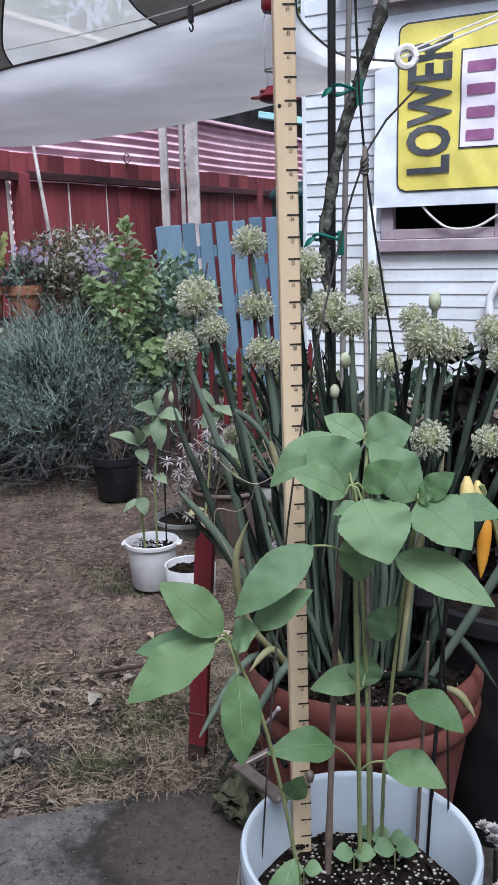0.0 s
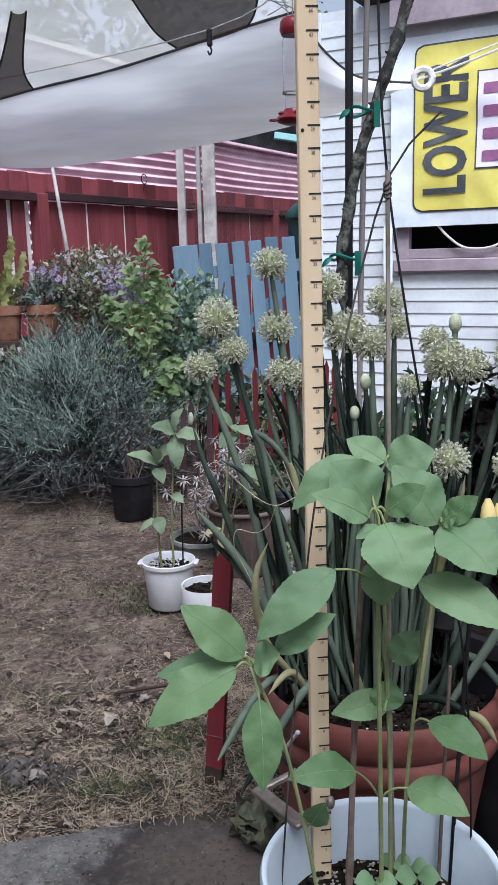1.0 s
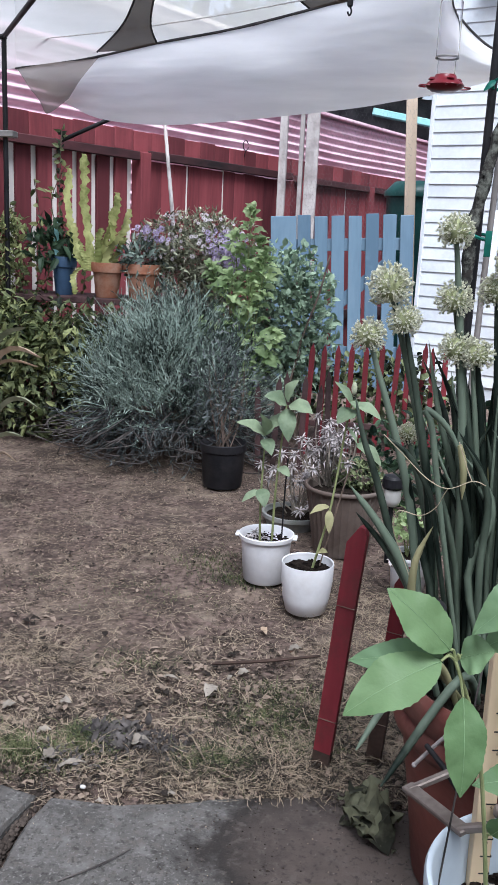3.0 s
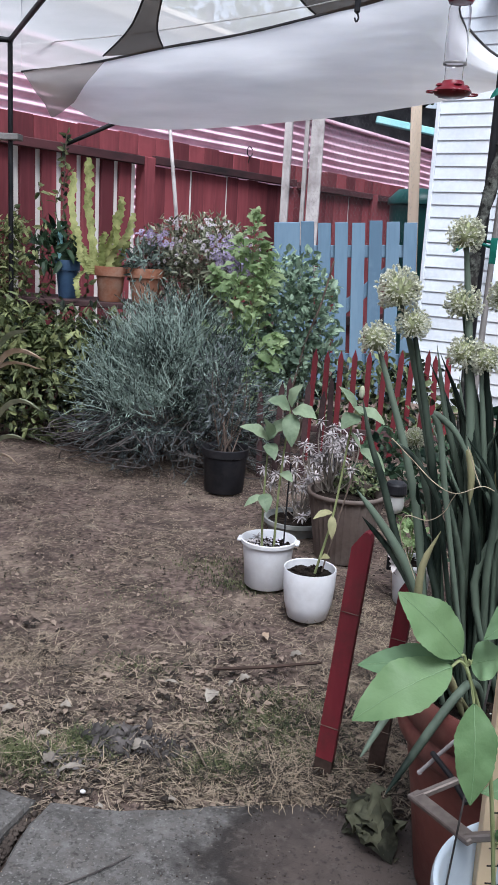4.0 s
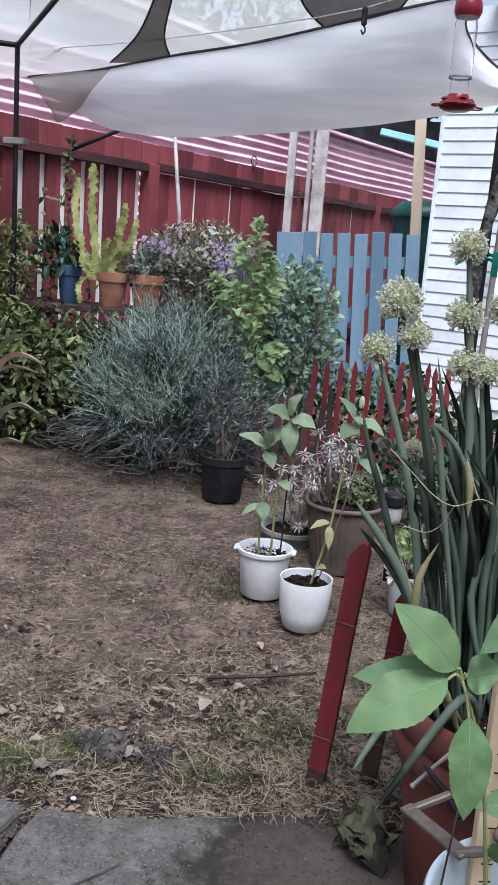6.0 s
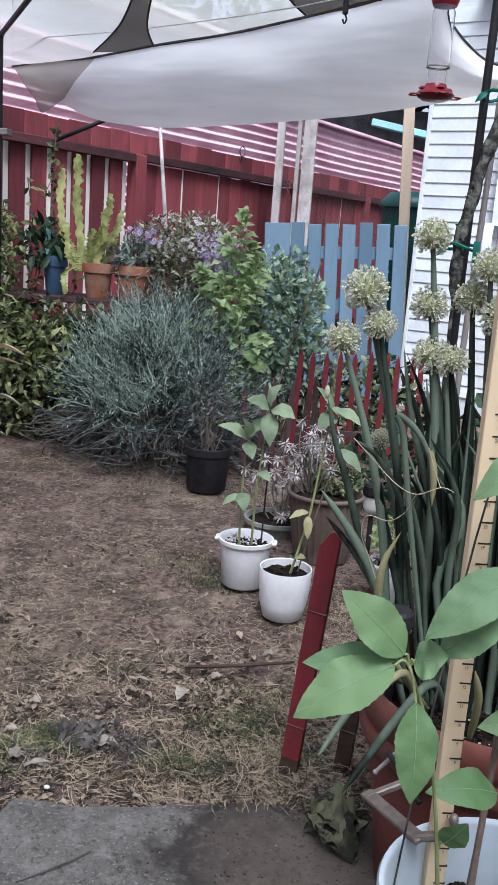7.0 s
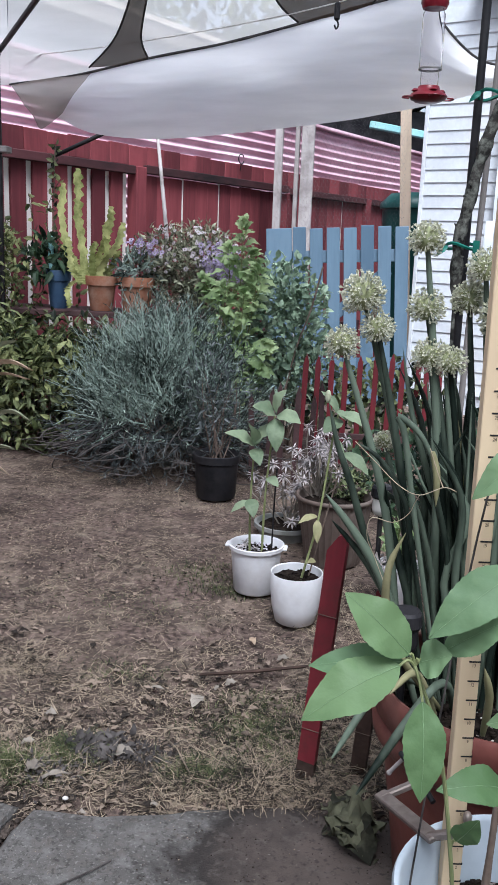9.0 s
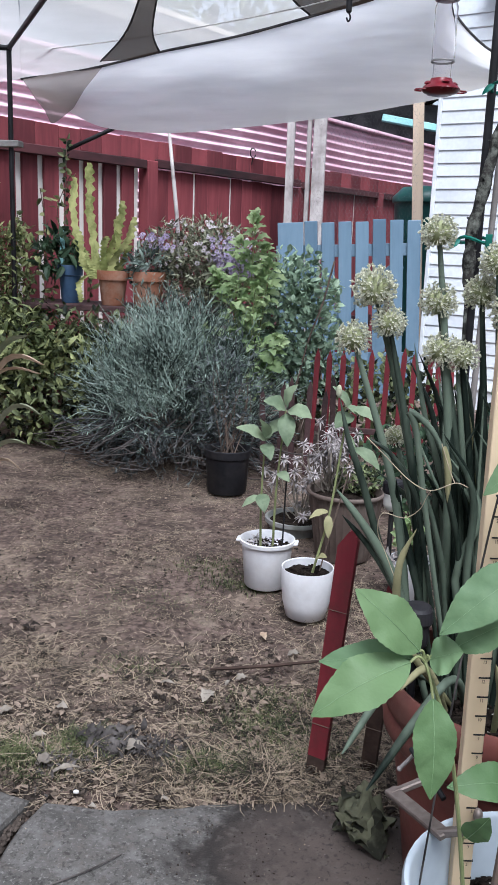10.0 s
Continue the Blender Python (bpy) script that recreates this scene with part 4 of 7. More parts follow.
part("clip_body", Geo().box((-0.301, 3.400, 1.912), (-0.280, 3.420, 1.975), 0.006), M_BLACKPLASTIC, clip_t)
part("clip_hook", Geo().tube(along([(-0.291, 3.41, 1.915), (-0.284, 3.41, 1.898), (-0.291, 3.41, 1.884), (-0.298, 3.41, 1.898)], 10), 0.0035, 5), M_BLACKPLASTIC, clip_t, "", True)

# ---- unseen plain walls added round the viewpoint to cut fill light ----
setting("wall_south", Geo().box((-5.0, -4.15, -0.05), (5.5, -4.0, 2.7), 0.01), M_MAUVE, "plain mauve wall added out of view to cut light from behind")
setting("wall_west", Geo().box((-3.75, -4.0, -0.05), (-3.65, 3.05, 1.9), 0.01), M_FENCE, "plain red wall added out of view to cut low sky light")
setting("wall_east", Geo().box((3.35, -4.0, -0.05), (3.45, 4.8, 2.3), 0.01), M_MAUVE, "plain mauve wall added out of view to cut side light")

hook = Geo().tube([FM @ Vector((2.22 + 0.036 * math.cos(a), -0.03, 1.765 + 0.036 * math.sin(a))) for a in np.linspace(0.4, 6.0, 19)], 0.004, 6)
hook.tube([FM @ Vector(q) for q in ((2.22, -0.03, 1.73), (2.22, -0.02, 1.68))], 0.004, 6)
tagged(part("hook", hook, M_BLACKMETAL, None, "", True), "dark metal ring hook on the fence top", "hook")

# ---- hummingbird feeder ----
feeder = thing("nectar_feeder", (0.022, 2.66, 1.519), "glass nectar feeder with red base and red cap", "bird feeder")
FT = Matrix.Translation((0.022, 2.66, 1.519)) @ Matrix.Scale(0.97, 4)
part("base", Geo().lathe([(0.0, 0.0), (0.03, 0.0), (0.050, 0.008), (0.056, 0.016), (0.050, 0.024), (0.035, 0.032), (0.030, 0.045), (0.0, 0.046)], 24, FT), M_REDPLASTIC, feeder, "", True)
for a in range(4):
    m = FT @ Matrix.Rotation(a * 1.571 + 0.3, 4, "Z")
    part("perch", Geo().tube(along([(0.052, -0.018, 0.012), (0.072, -0.014, 0.012), (0.076, 0, 0.012), (0.072, 0.014, 0.012), (0.052, 0.018, 0.012)], 10), 0.0026, 5, True, m), M_REDPLASTIC, feeder, "", True)
    part("port", Geo().lathe([(0.004, 0.0), (0.012, 0.004), (0.006, 0.010), (0.0, 0.010)], 10, m @ Matrix.Translation((0.040, 0, 0.027))), M_REDPLASTIC, feeder, "", True)
part("bottle", Geo().lathe([(0.026, 0.044), (0.026, 0.088), (0.0325, 0.094), (0.0325, 0.238), (0.026, 0.253), (0.026, 0.268)], 24, FT).lathe([(0.0245, 0.268), (0.0245, 0.253), (0.031, 0.237), (0.031, 0.095), (0.0245, 0.089), (0.0245, 0.044)], 24, FT), M_THINGLASS, feeder, "clear empty bottle", True)
part("collar", Geo().lathe([(0.0335, 0.089), (0.0345, 0.092), (0.0335, 0.095)], 24, FT), M_STEEL, feeder, "", True)
part("cap", Geo().lathe([(0.0, 0.253), (0.034, 0.254), (0.040, 0.268), (0.038, 0.293), (0.030, 0.303), (0.0, 0.308)], 24, FT), M_REDPLASTIC, feeder, "", True)
part("hanger", Geo().tube(along([(0.022, 2.66, 1.815), (0.02, 2.66, 1.90), (0.0, 2.68, 2.0), (0.02, 2.7, 2.15)], 10), 0.0022, 5), M_STEEL, feeder, "", True)
for k in range(3):
    part("hanger_wire", Geo().tube(along([(0.01, 2.66, 1.83 + 0.012 * k), (-0.03 - 0.012 * k, 2.655, 1.865), (-0.012, 2.65, 1.885), (0.0, 2.655, 1.85), (-0.05 + 0.06 * k, 2.65, 1.82)], 14), 0.0016, 4), M_STEEL, feeder, "", True)

# ---- pole, old stem and grey cane by the house ----
tagged(part("black_pole", Geo().tube([(0.212, 3.2, -0.03), (0.214, 3.2, 1.2), (0.218, 3.2, 2.6)], 0.0145, 10), M_BLACKMETAL, None, "", True), "black steel pole standing among the onions", "pole")
g = Geo()
pts = along([(0.215, 3.12, -0.03), (0.195, 3.12, 0.5), (0.186, 3.12, 0.97), (0.188, 3.12, 1.17), (0.239, 3.12, 1.44), (0.299, 3.12, 1.63), (0.361, 3.12, 1.81), (0.43, 3.12, 2.06), (0.47, 3.12, 2.3)], 70)
pts = [p + Vector((0.006 * noise.noise((p.z * 9, 0, 0)), 0.006 * noise.noise((0, p.z * 9, 0)), 0)) for p in pts]
stem = thing("old_trunk", (0.215, 3.12, 0), "gnarled grey trunk tied to the pole with green tape", "tree trunk")
g.tube(pts, [0.0065 if p.z < 0.965 else 0.0195 + 0.006 * noise.noise((p.z * 16, 3, 1)) + (0.004 if int(p.z * 23) % 3 == 0 else 0) for p in pts], 9)
for i in range(46):
    p = pts[R.randrange(19, 68)]
    a = R.uniform(0, 6.28)
    dv = Vector((math.cos(a), math.sin(a), 0.5))
    g.tube([p + dv * 0.014, p + dv * R.uniform(0.022, 0.028)], [0.007, 0.002], 5)
part("trunk", g, M_BARK, stem, "", True)
for z, x in ((1.625, 0.262), (1.13, 0.197)):
    part("tie", Geo().tube([Vector((x + 0.052 * math.cos(a), 3.16 + 0.065 * math.sin(a), z + 0.01 * math.sin(a * 2))) for a in np.linspace(0, 6.2832, 17)], 0.006, 5, False), M_GREENTIE, stem, "green plastic tape", True)
    part("tie_end", Geo().leaf((x - 0.05, 3.10, z), (x - 0.088, 3.09, z - 0.035), 0.02, (0, -1, 0.3)), M_GREENTIE, stem)
    part("tie_end", Geo().box((x + 0.030, 3.072, z - 0.105 + 0.04), (x + 0.052, 3.076, z + 0.02), 0.001), M_GREENTIE, stem)
tagged(part("garden_cane", Geo().tube([(0.25, 3.28, -0.03), (0.262, 3.28, 1.0), (0.29, 3.28, 2.3)], [0.012, 0.011, 0.010], 8), M_GREYWOOD, None, "", True), "weathered grey cane beside the black pole", "cane")

# ---- cable, pipe and cloth strip on the house ----
tagged(part("white_cable", Geo().tube([HM @ p for p in along([(0.86, -0.05, 1.33), (0.93, -0.05, 1.25), (1.05, -0.05, 1.17), (1.22, -0.05, 1.17), (1.36, -0.05, 1.24), (1.5, -0.05, 1.30)], 24)], 0.008, 6), M_CORD, None, "", True), "white cable sagging across the window", "cable")
tagged(part("white_pipe", Geo().tube([HM @ p for p in along([(1.33, -0.06, 0.20), (1.33, -0.06, 0.62), (1.345, -0.06, 0.74), (1.44, -0.06, 0.87), (1.62, -0.06, 1.02)], 20)], 0.026, 10), M_WHITEPLASTIC, None, "", True), "white plastic pipe bend against the siding", "pipe")
part("banner_tail", sheet(0.505, 0.565, 0.84, 1.33, -0.085, 0.05, n=10), M_BANNER, banner, "narrow white cloth tail", True)

# ---- low red picket edging ----
edging = thing("picket_edging", (-0.1, 4.4, 0), "low red picket edging with pointed tops", "picket fence")


def pointed(wd, th, h, tip):
    g = Geo()
    vs = [(x, y, z) for y in (-th / 2, th / 2) for x, z in ((-wd / 2, 0), (wd / 2, 0), (wd / 2, h - tip), (0, h), (-wd / 2, h - tip))]
    g.add(vs, [(0, 1, 2, 3, 4), (9, 8, 7, 6, 5), (0, 5, 6, 1), (1, 6, 7, 2), (2, 7, 8, 3), (3, 8, 9, 4), (4, 9, 5, 0)])
    return g


me_red = pointed(0.027, 0.014, 0.60, 0.045).mesh("picket", False)
me_red.materials.append(M_REDSTAKE)
me_brown = pointed(0.026, 0.014, 0.50, 0.045).mesh("picket", False)
me_brown.materials.append(M_DARKSTAKE)
for i in range(11):
    x = -0.42 + i * 0.072
    piece("picket", me_red, Matrix.Translation((x, 4.36 + 0.03 * i, R.uniform(-0.03, 0.0))) @ Matrix.Rotation(R.uniform(-0.04, 0.04), 4, "Y"), edging)
for i in range(6):
    x = -0.60 + i * 0.062
    piece("picket", me_brown, Matrix.Translation((x, 3.95 + 0.03 * i, R.uniform(-0.08, 0.0))) @ Matrix.Rotation(R.uniform(-0.05, 0.05), 4, "Y"), edging)
part("rail", Geo().box((-0.44, 4.385, 0.16), (0.36, 4.40, 0.19), 0.002, Matrix.Translation((0, 0.0, 0))), M_DARKSTAKE, edging)

# ---- two red stakes at the near edge of the bed ----


def red_stake(base, top, wd, foot, label):
    b, t = Vector(base), Vector(top)
    h = (t - b).length
    st = thing("red_stake", base, label, "stake", "red stakes")
    zv = (t - b).normalized()
    xv = Vector((0.30, 1, 0)).cross(zv).normalized()
    yv = zv.cross(xv)
    m = Matrix.Translation(b) @ Matrix((xv, yv, zv)).transposed().to_4x4()
    th = 0.018
    outlines = (("board", M_REDSTAKE, "", ((-wd / 2, foot), (wd / 2, foot), (wd / 2, h - 0.020), (wd * 0.36, h - 0.003), (wd * 0.16, h), (-wd * 0.02, h - 0.005), (-wd / 2, h - 0.038))),
                ("foot", M_STICK, "dark soil-stained lower end", ((-wd / 2, -0.05), (wd / 2, -0.05), (wd / 2, foot), (-wd / 2, foot))))
    for name, mat, note, out in outlines:
        k = len(out)
        g = Geo().add([(x, y, z) for y in (-th / 2, th / 2) for x, z in out], [tuple(range(k)), tuple(reversed(range(k, 2 * k)))] + [(i, i + k, (i + 1) % k + k, (i + 1) % k) for i in range(k)], m)
        part(name, g, mat, st, note)
    for z in (h * 0.69, h * 0.22):
        part("wire_tie", Geo().tube([m @ Vector(q) for q in ((-wd / 2 - .002, -.011, z), (wd / 2 + .002, -.011, z + .002), (wd / 2 + .002, .011, z), (-wd / 2 - .002, .011, z), (-wd / 2 - .002, -.011, z))], 0.0008, 4), M_TWIG, st)
    return st


red_stake((-0.172, 1.652, 0.0), (-0.128, 1.60, 0.567), 0.038, 0.045, "tall leaning red wooden stake with wire ties")
red_stake((-0.060, 1.695, 0.0), (-0.030, 1.65, 0.47), 0.032, 0.17, "shorter red wooden stake beside the clay pot")
wire = thing("loose_wire", (-0.01, 1.236, 0.754), "thin tan wire looping through the onions", "wire")
for line in ([(-0.108, 1.26, 0.823), (-0.078, 1.252, 0.797), (-0.041, 1.244, 0.765), (-0.01, 1.236, 0.754), (0.023, 1.228, 0.77), (0.041, 1.22, 0.767)], [(0.023, 1.235, 0.768), (0.014, 1.243, 0.788), (0.001, 1.25, 0.822)], [(-0.01, 1.235, 0.754), (-0.015, 1.244, 0.74), (-0.023, 1.254, 0.718), (-0.044, 1.263, 0.701), (-0.076, 1.272, 0.703), (-0.081, 1.281, 0.67), (-0.067, 1.291, 0.634), (-0.042, 1.3, 0.573)]):
    part("strand", Geo().tube(along(line, 30), 0.0007, 5), M_TWINE, wire, "", True)

# ---- pots ----


def at(x, y, z=0.0, turn=0.0, lean=0.0, way=0.0):
    return Matrix.Translation((x, y, z)) @ Matrix.Rotation(way, 4, "Z") @ Matrix.Rotation(lean, 4, "Y") @ Matrix.Rotation(turn - way, 4, "Z")


def soil(r, z, m, seed=1):
    """A lumpy disc of soil."""
    g, n = Geo(), 22
    for j in range(8):
        for k in range(n):
            a, q = 6.2832 * k / n, r * (1 - j / 8)
            x, y = q * math.cos(a), q * math.sin(a)
            g.v.append(tuple(m @ Vector((x, y, z + 0.007 * noise.noise((x * 38, y * 38, seed)) + 0.006 * (j / 8)))))
    g.f = [(j * n + k, j * n + (k + 1) % n, (j + 1) * n + (k + 1) % n, (j + 1) * n + k) for j in range(7) for k in range(n)]
    g.f.append(tuple(range(7 * n, 8 * n)))
    return g


def crumbs(g, r, z, m, count, rng, size=1.0):
    for i in range(count):
        a, q = rng.uniform(0, 6.28), r * math.sqrt(rng.random()) * 0.95
        s = rng.uniform(0.003, 0.007) * size
        g.blob((q * math.cos(a), q * math.sin(a), z + 0.005), (s, s * 0.8, s * 0.6), 3, m)
    return g


def weld(g):
    """Joins corners that meet."""
    seen, where, out = {}, [], []
    for p in g.v:
        k = tuple(round(c, 5) for c in p)
        if k not in seen:
            seen[k] = len(out)
            out.append(p)
        where.append(seen[k])
    g.v, g.f = out, [tuple(where[i] for i in f) for f in g.f]
    return g


def leaf_part(parent, base, tip, width, mat, up=(0, -0.3, 1), **kw):
    return part("leaf", Geo().leaf(base, tip, width, up, **kw), mat, parent, "", True)


def bush(parent, ctr, radii, count, ln, wd, mat, seed, name="foliage", shell=0.55, up_bias=0.3, bend=0.2, floor=0.02):
    """Leaves scattered through a lumpy ellipsoid, denser towards its outside."""
    r5, g, c = random.Random(seed), Geo(), Vector(ctr)
    for i in range(count):
        d = unit(r5)
        lump = 1 + 0.28 * noise.noise((d.x * 2.2 + seed, d.y * 2.2, d.z * 2.2))
        q = (shell + (1 - shell) * r5.random() ** 0.6) * lump
        p = c + Vector((d.x * radii[0], d.y * radii[1], d.z * radii[2])) * q
        if p.z < floor:
            continue
        way = (d * 0.8 + unit(r5) * 0.9 + Vector((0, 0, up_bias))).normalized()
        s = r5.uniform(0.45, 1.35)
        g.card(p, way, (d + unit(r5) * 0.7 + Vector((0, 0, 0.5))).normalized(), ln * s, wd * s, bend)
    return part(name, g, mat, parent)


def branches(parent, base, ctr, radii, count, r, mat, seed):
    r6, b = random.Random(seed), Vector(base)
    for i in range(count):
        d = unit(r6)
        d.z = abs(d.z) * 0.8
        e = Vector(ctr) + Vector((d.x * radii[0], d.y * radii[1], d.z * radii[2])) * r6.uniform(0.5, 0.95)
        mid = b.lerp(e, 0.5) + Vector((r6.uniform(-0.05, 0.05), r6.uniform(-0.05, 0.05), 0.03))
        part("branch", Geo().tube(along([b + Vector((r6.uniform(-0.04, 0.04), r6.uniform(-0.04, 0.04), 0)), mid, e], 8), [r * (1 - 0.1 * k) for k in range(9)], 5), mat, parent, "", True)


# large white bucket in front
BC = (0.123, 0.887)
bm_ = at(*BC, 0.004)
bucket = thing("bucket", (*BC, 0.004), "bluish white plastic bucket filled with dark soil", "bucket")
part("body", Geo().lathe([(0.0, 0.0), (0.122, 0.0), (0.128, 0.006), (0.137, 0.20), (0.1465, 0.300), (0.1505, 0.302), (0.1515, 0.330), (0.149, 0.334), (0.151, 0.338), (0.1525, 0.372), (0.150, 0.378), (0.1455, 0.377), (0.1425, 0.372), (0.134, 0.20), (0.125, 0.02), (0.0, 0.02)], 56, bm_), M_BLUEWHITE, bucket, "", True)
part("soil", crumbs(soil(0.139, 0.285, bm_), 0.135, 0.29, bm_, 260, random.Random(2)), M_SOIL, bucket, "dark crumbly potting soil")
tagged(part("grit", crumbs(Geo(), 0.132, 0.291, bm_, 560, random.Random(28), 0.46), M_GRIT, bucket, "pale grit flecks"), kind="stuff")
part("handle_wire", Geo().tube(along([(-0.03, 0.90, 0.335), (-0.035, 0.84, 0.24), (0.02, 0.74, 0.10), (0.12, 0.705, 0.06), (0.22, 0.74, 0.10), (0.275, 0.84, 0.24), (0.272, 0.90, 0.335)], 30), 0.002, 6), M_STEEL, bucket, "", True)

# measuring board
ruler = thing("measuring_board", (0.046, 0.995, 0.28), "pine measuring board with black inch ticks stuck in soil", "measuring stick")
lean_m = Matrix.Translation((0.0640, 0.985, 0.29)) @ Matrix.Rotation(radians(-0.45), 4, "Y") @ Matrix.Rotation(radians(8), 4, "Z")
part("board", Geo().box((-0.0245, 0, -0.06), (0.0, 0.018, 1.24), 0.0012, lean_m), M_RULER, ruler)
me_tick = Geo().box((-0.0140, -0.0006, -0.0009), (0.0002, 0.0002, 0.0009)).mesh("tick", False)
me_edge = Geo().box((-0.0008, -0.0002, -0.0011), (0.0006, 0.016, 0.0011)).mesh("edge_tick", False)
for me in (me_tick, me_edge):
    me.materials.append(M_INK)
for i in range(1, 49):
    piece("tick", me_tick, lean_m @ Matrix.Translation((0, 0, i * 0.0254)), ruler)
    piece("edge_tick", me_edge, lean_m @ Matrix.Translation((0, 0, i * 0.0254)), ruler)
up_m = Matrix(((1, 0, 0, 0), (0, 0, -1, 0), (0, 1, 0, 0), (0, 0, 0, 1)))
for i in range(2, 48):
    lettering(str(i), 0.0060, M_FAINTINK, lean_m @ Matrix.Translation((-0.0105 if i > 9 else -0.0085, -0.0007, i * 0.0254 - 0.0068)) @ up_m, ruler, "numeral", (0.8, 1), 0.0001)
part("nail_hole", Geo().lathe([(0.0, 0), (0.0022, 0), (0.0, 0.0008)], 8, lean_m @ Matrix.Translation((-0.020, -0.0006, 0.985)) @ Matrix.Rotation(radians(90), 4, "X")), M_INK, ruler)

# sunflowers in the bucket


def stalk(parent, pts, r0, r1, mat=None, name="stem"):
    n = 4 * (len(pts) - 1)
    return part(name, Geo().tube(along(pts, n), [r0 + (r1 - r0) * i / n for i in range(n + 1)], 7), mat or M_SUNSTEM, parent, "", True)


SUN = dict(nl=26, nw=4, shape=0.43, fold=0.11, wavy=0.09, teeth=0.035, vein=0.012)


def sun_leaf(parent, joint, base, tip, width, up=(0, -0.45, 1), droop=0.10, **kw):
    opt = dict(SUN)
    opt.update(kw)
    young = opt.pop("young", tip[2] < 0.66)
    lf = part("leaf", Geo().leaf(base, tip, width, up, droop=droop, **opt), M_SUNYOUNG if young else M_SUNLEAF, parent, "", True)
    cols = 2 * opt["nw"] + 1
    rib = []
    for i in range(opt["nl"] + 1):
        v = lf.data.vertices[i * cols + opt["nw"]]
        rib.append(v.co + v.normal * (0.0003 if v.normal.dot(Vector((0, -1, 0.5))) > 0 else -0.0003))
    part("midrib", Geo().tube(rib, [(0.0005 if young else 0.0003) * (1 - 0.7 * i / opt["nl"]) for i in range(opt["nl"] + 1)], 5), M_MIDRIB, lf, "", True)
    part("petiole", Geo().tube(along([joint, (Vector(joint) + Vector(base)) / 2 + Vector((0, 0, 0.006)), base], 6), [0.0020, 0.0017, 0.0016, 0.0015, 0.0015, 0.0015, 0.0014], 6), M_SUNSTEM, lf, "", True)
    return lf


sf = thing("sunflower", (0.127, 0.95, 0.29), "tall young sunflower with broad green leaves in the bucket", "sunflower", "sunflowers in the bucket")
stalk(sf, [(0.129, 0.945, 0.28), (0.122, 0.905, 0.525), (0.114, 0.865, 0.792), (0.111, 0.855, 0.856)], 0.0032, 0.0024)
A = (0.111, 0.855, 0.856)
sun_leaf(sf, A, (0.12, 0.848, 0.844), (0.146, 0.8, 0.787), 0.0842, (0.1, -0.8, 0.7), 0.1)
sun_leaf(sf, A, (0.103, 0.85, 0.85), (0.041, 0.82, 0.886), 0.0392, (0.1, -0.8, 0.7), 0.08)
sun_leaf(sf, A, (0.11, 0.862, 0.854), (0.062, 0.86, 0.911), 0.0749, (0.25, -0.85, 0.55), 0.07)
sun_leaf(sf, A, (0.122, 0.855, 0.854), (0.163, 0.84, 0.888), 0.0379, (-0.2, -0.8, 0.6), 0.05, young=True)
sun_leaf(sf, A, (0.098, 0.9, 0.905), (0.018, 0.875, 0.854), 0.0447, (-0.2, -0.8, 0.65), 0.14)
sun_leaf(sf, A, (0.115, 0.85, 0.84), (0.088, 0.835, 0.831), 0.017, (-0.2, -0.8, 0.6), 0.05)
sun_leaf(sf, A, (0.114, 0.872, 0.797), (0.121, 0.86, 0.742), 0.0511, (0.2, -0.9, 0.3), 0.08)
sun_leaf(sf, (0.11, 0.865, 0.77), (0.065, 0.825, 0.799), (-0.021, 0.79, 0.733), 0.050, (-0.1, -0.85, 0.6), 0.1)
sf2 = thing("sunflower", (0.143, 0.955, 0.29), "young sunflower with upright pale green leaves in the bucket", "sunflower", "sunflowers in the bucket")
stalk(sf2, [(0.142, 0.955, 0.28), (0.136, 0.93, 0.526), (0.126, 0.915, 0.774), (0.136, 0.935, 0.895)], 0.0029, 0.0021)
B = (0.136, 0.935, 0.895)
sun_leaf(sf2, B, (0.13, 0.93, 0.888), (0.185, 0.925, 0.908), 0.0594, (-0.2, -0.9, 0.5), 0.05, shape=0.45)
sun_leaf(sf2, B, (0.129, 0.93, 0.894), (0.084, 0.945, 0.919), 0.0396, (0.2, -0.9, 0.5), 0.04)
sun_leaf(sf2, (0.133, 0.92, 0.658), (0.137, 0.9, 0.654), (0.165, 0.885, 0.701), 0.040, (-0.3, -0.9, 0.4), 0.03)
sun_leaf(sf2, (0.134, 0.925, 0.59), (0.138, 0.93, 0.588), (0.063, 0.91, 0.581), 0.040, (0, -0.8, 0.7), 0.08)
sun_leaf(sf2, (0.134, 0.925, 0.59), (0.128, 0.915, 0.582), (0.137, 0.935, 0.615), 0.043, (0, -1, 0.3), 0.03)
sun_leaf(sf2, (0.124, 0.925, 0.455), (0.156, 0.905, 0.483), (0.225, 0.865, 0.475), 0.052, (0.1, -0.6, 0.9), 0.14)
sun_leaf(sf2, (0.124, 0.925, 0.455), (0.092, 0.9, 0.508), (0.01, 0.86, 0.524), 0.047, (0, -0.7, 0.85), 0.14)
sf3 = thing("sunflower", (0.167, 0.995, 0.29), "sunflower with long drooping leaves in the bucket", "sunflower", "sunflowers in the bucket")
stalk(sf3, [(0.16, 0.975, 0.28), (0.16, 0.945, 0.46), (0.171, 0.9, 0.678), (0.187, 0.868, 0.838)], 0.0029, 0.0021)
C3 = (0.187, 0.868, 0.838)
sun_leaf(sf3, C3, (0.185, 0.864, 0.836), (0.234, 0.81, 0.799), 0.0705, (0.2, -0.8, 0.6), 0.08)
sun_leaf(sf3, C3, (0.16, 0.865, 0.771), (0.258, 0.8, 0.739), 0.0507, (0.15, -0.85, 0.5), 0.12)
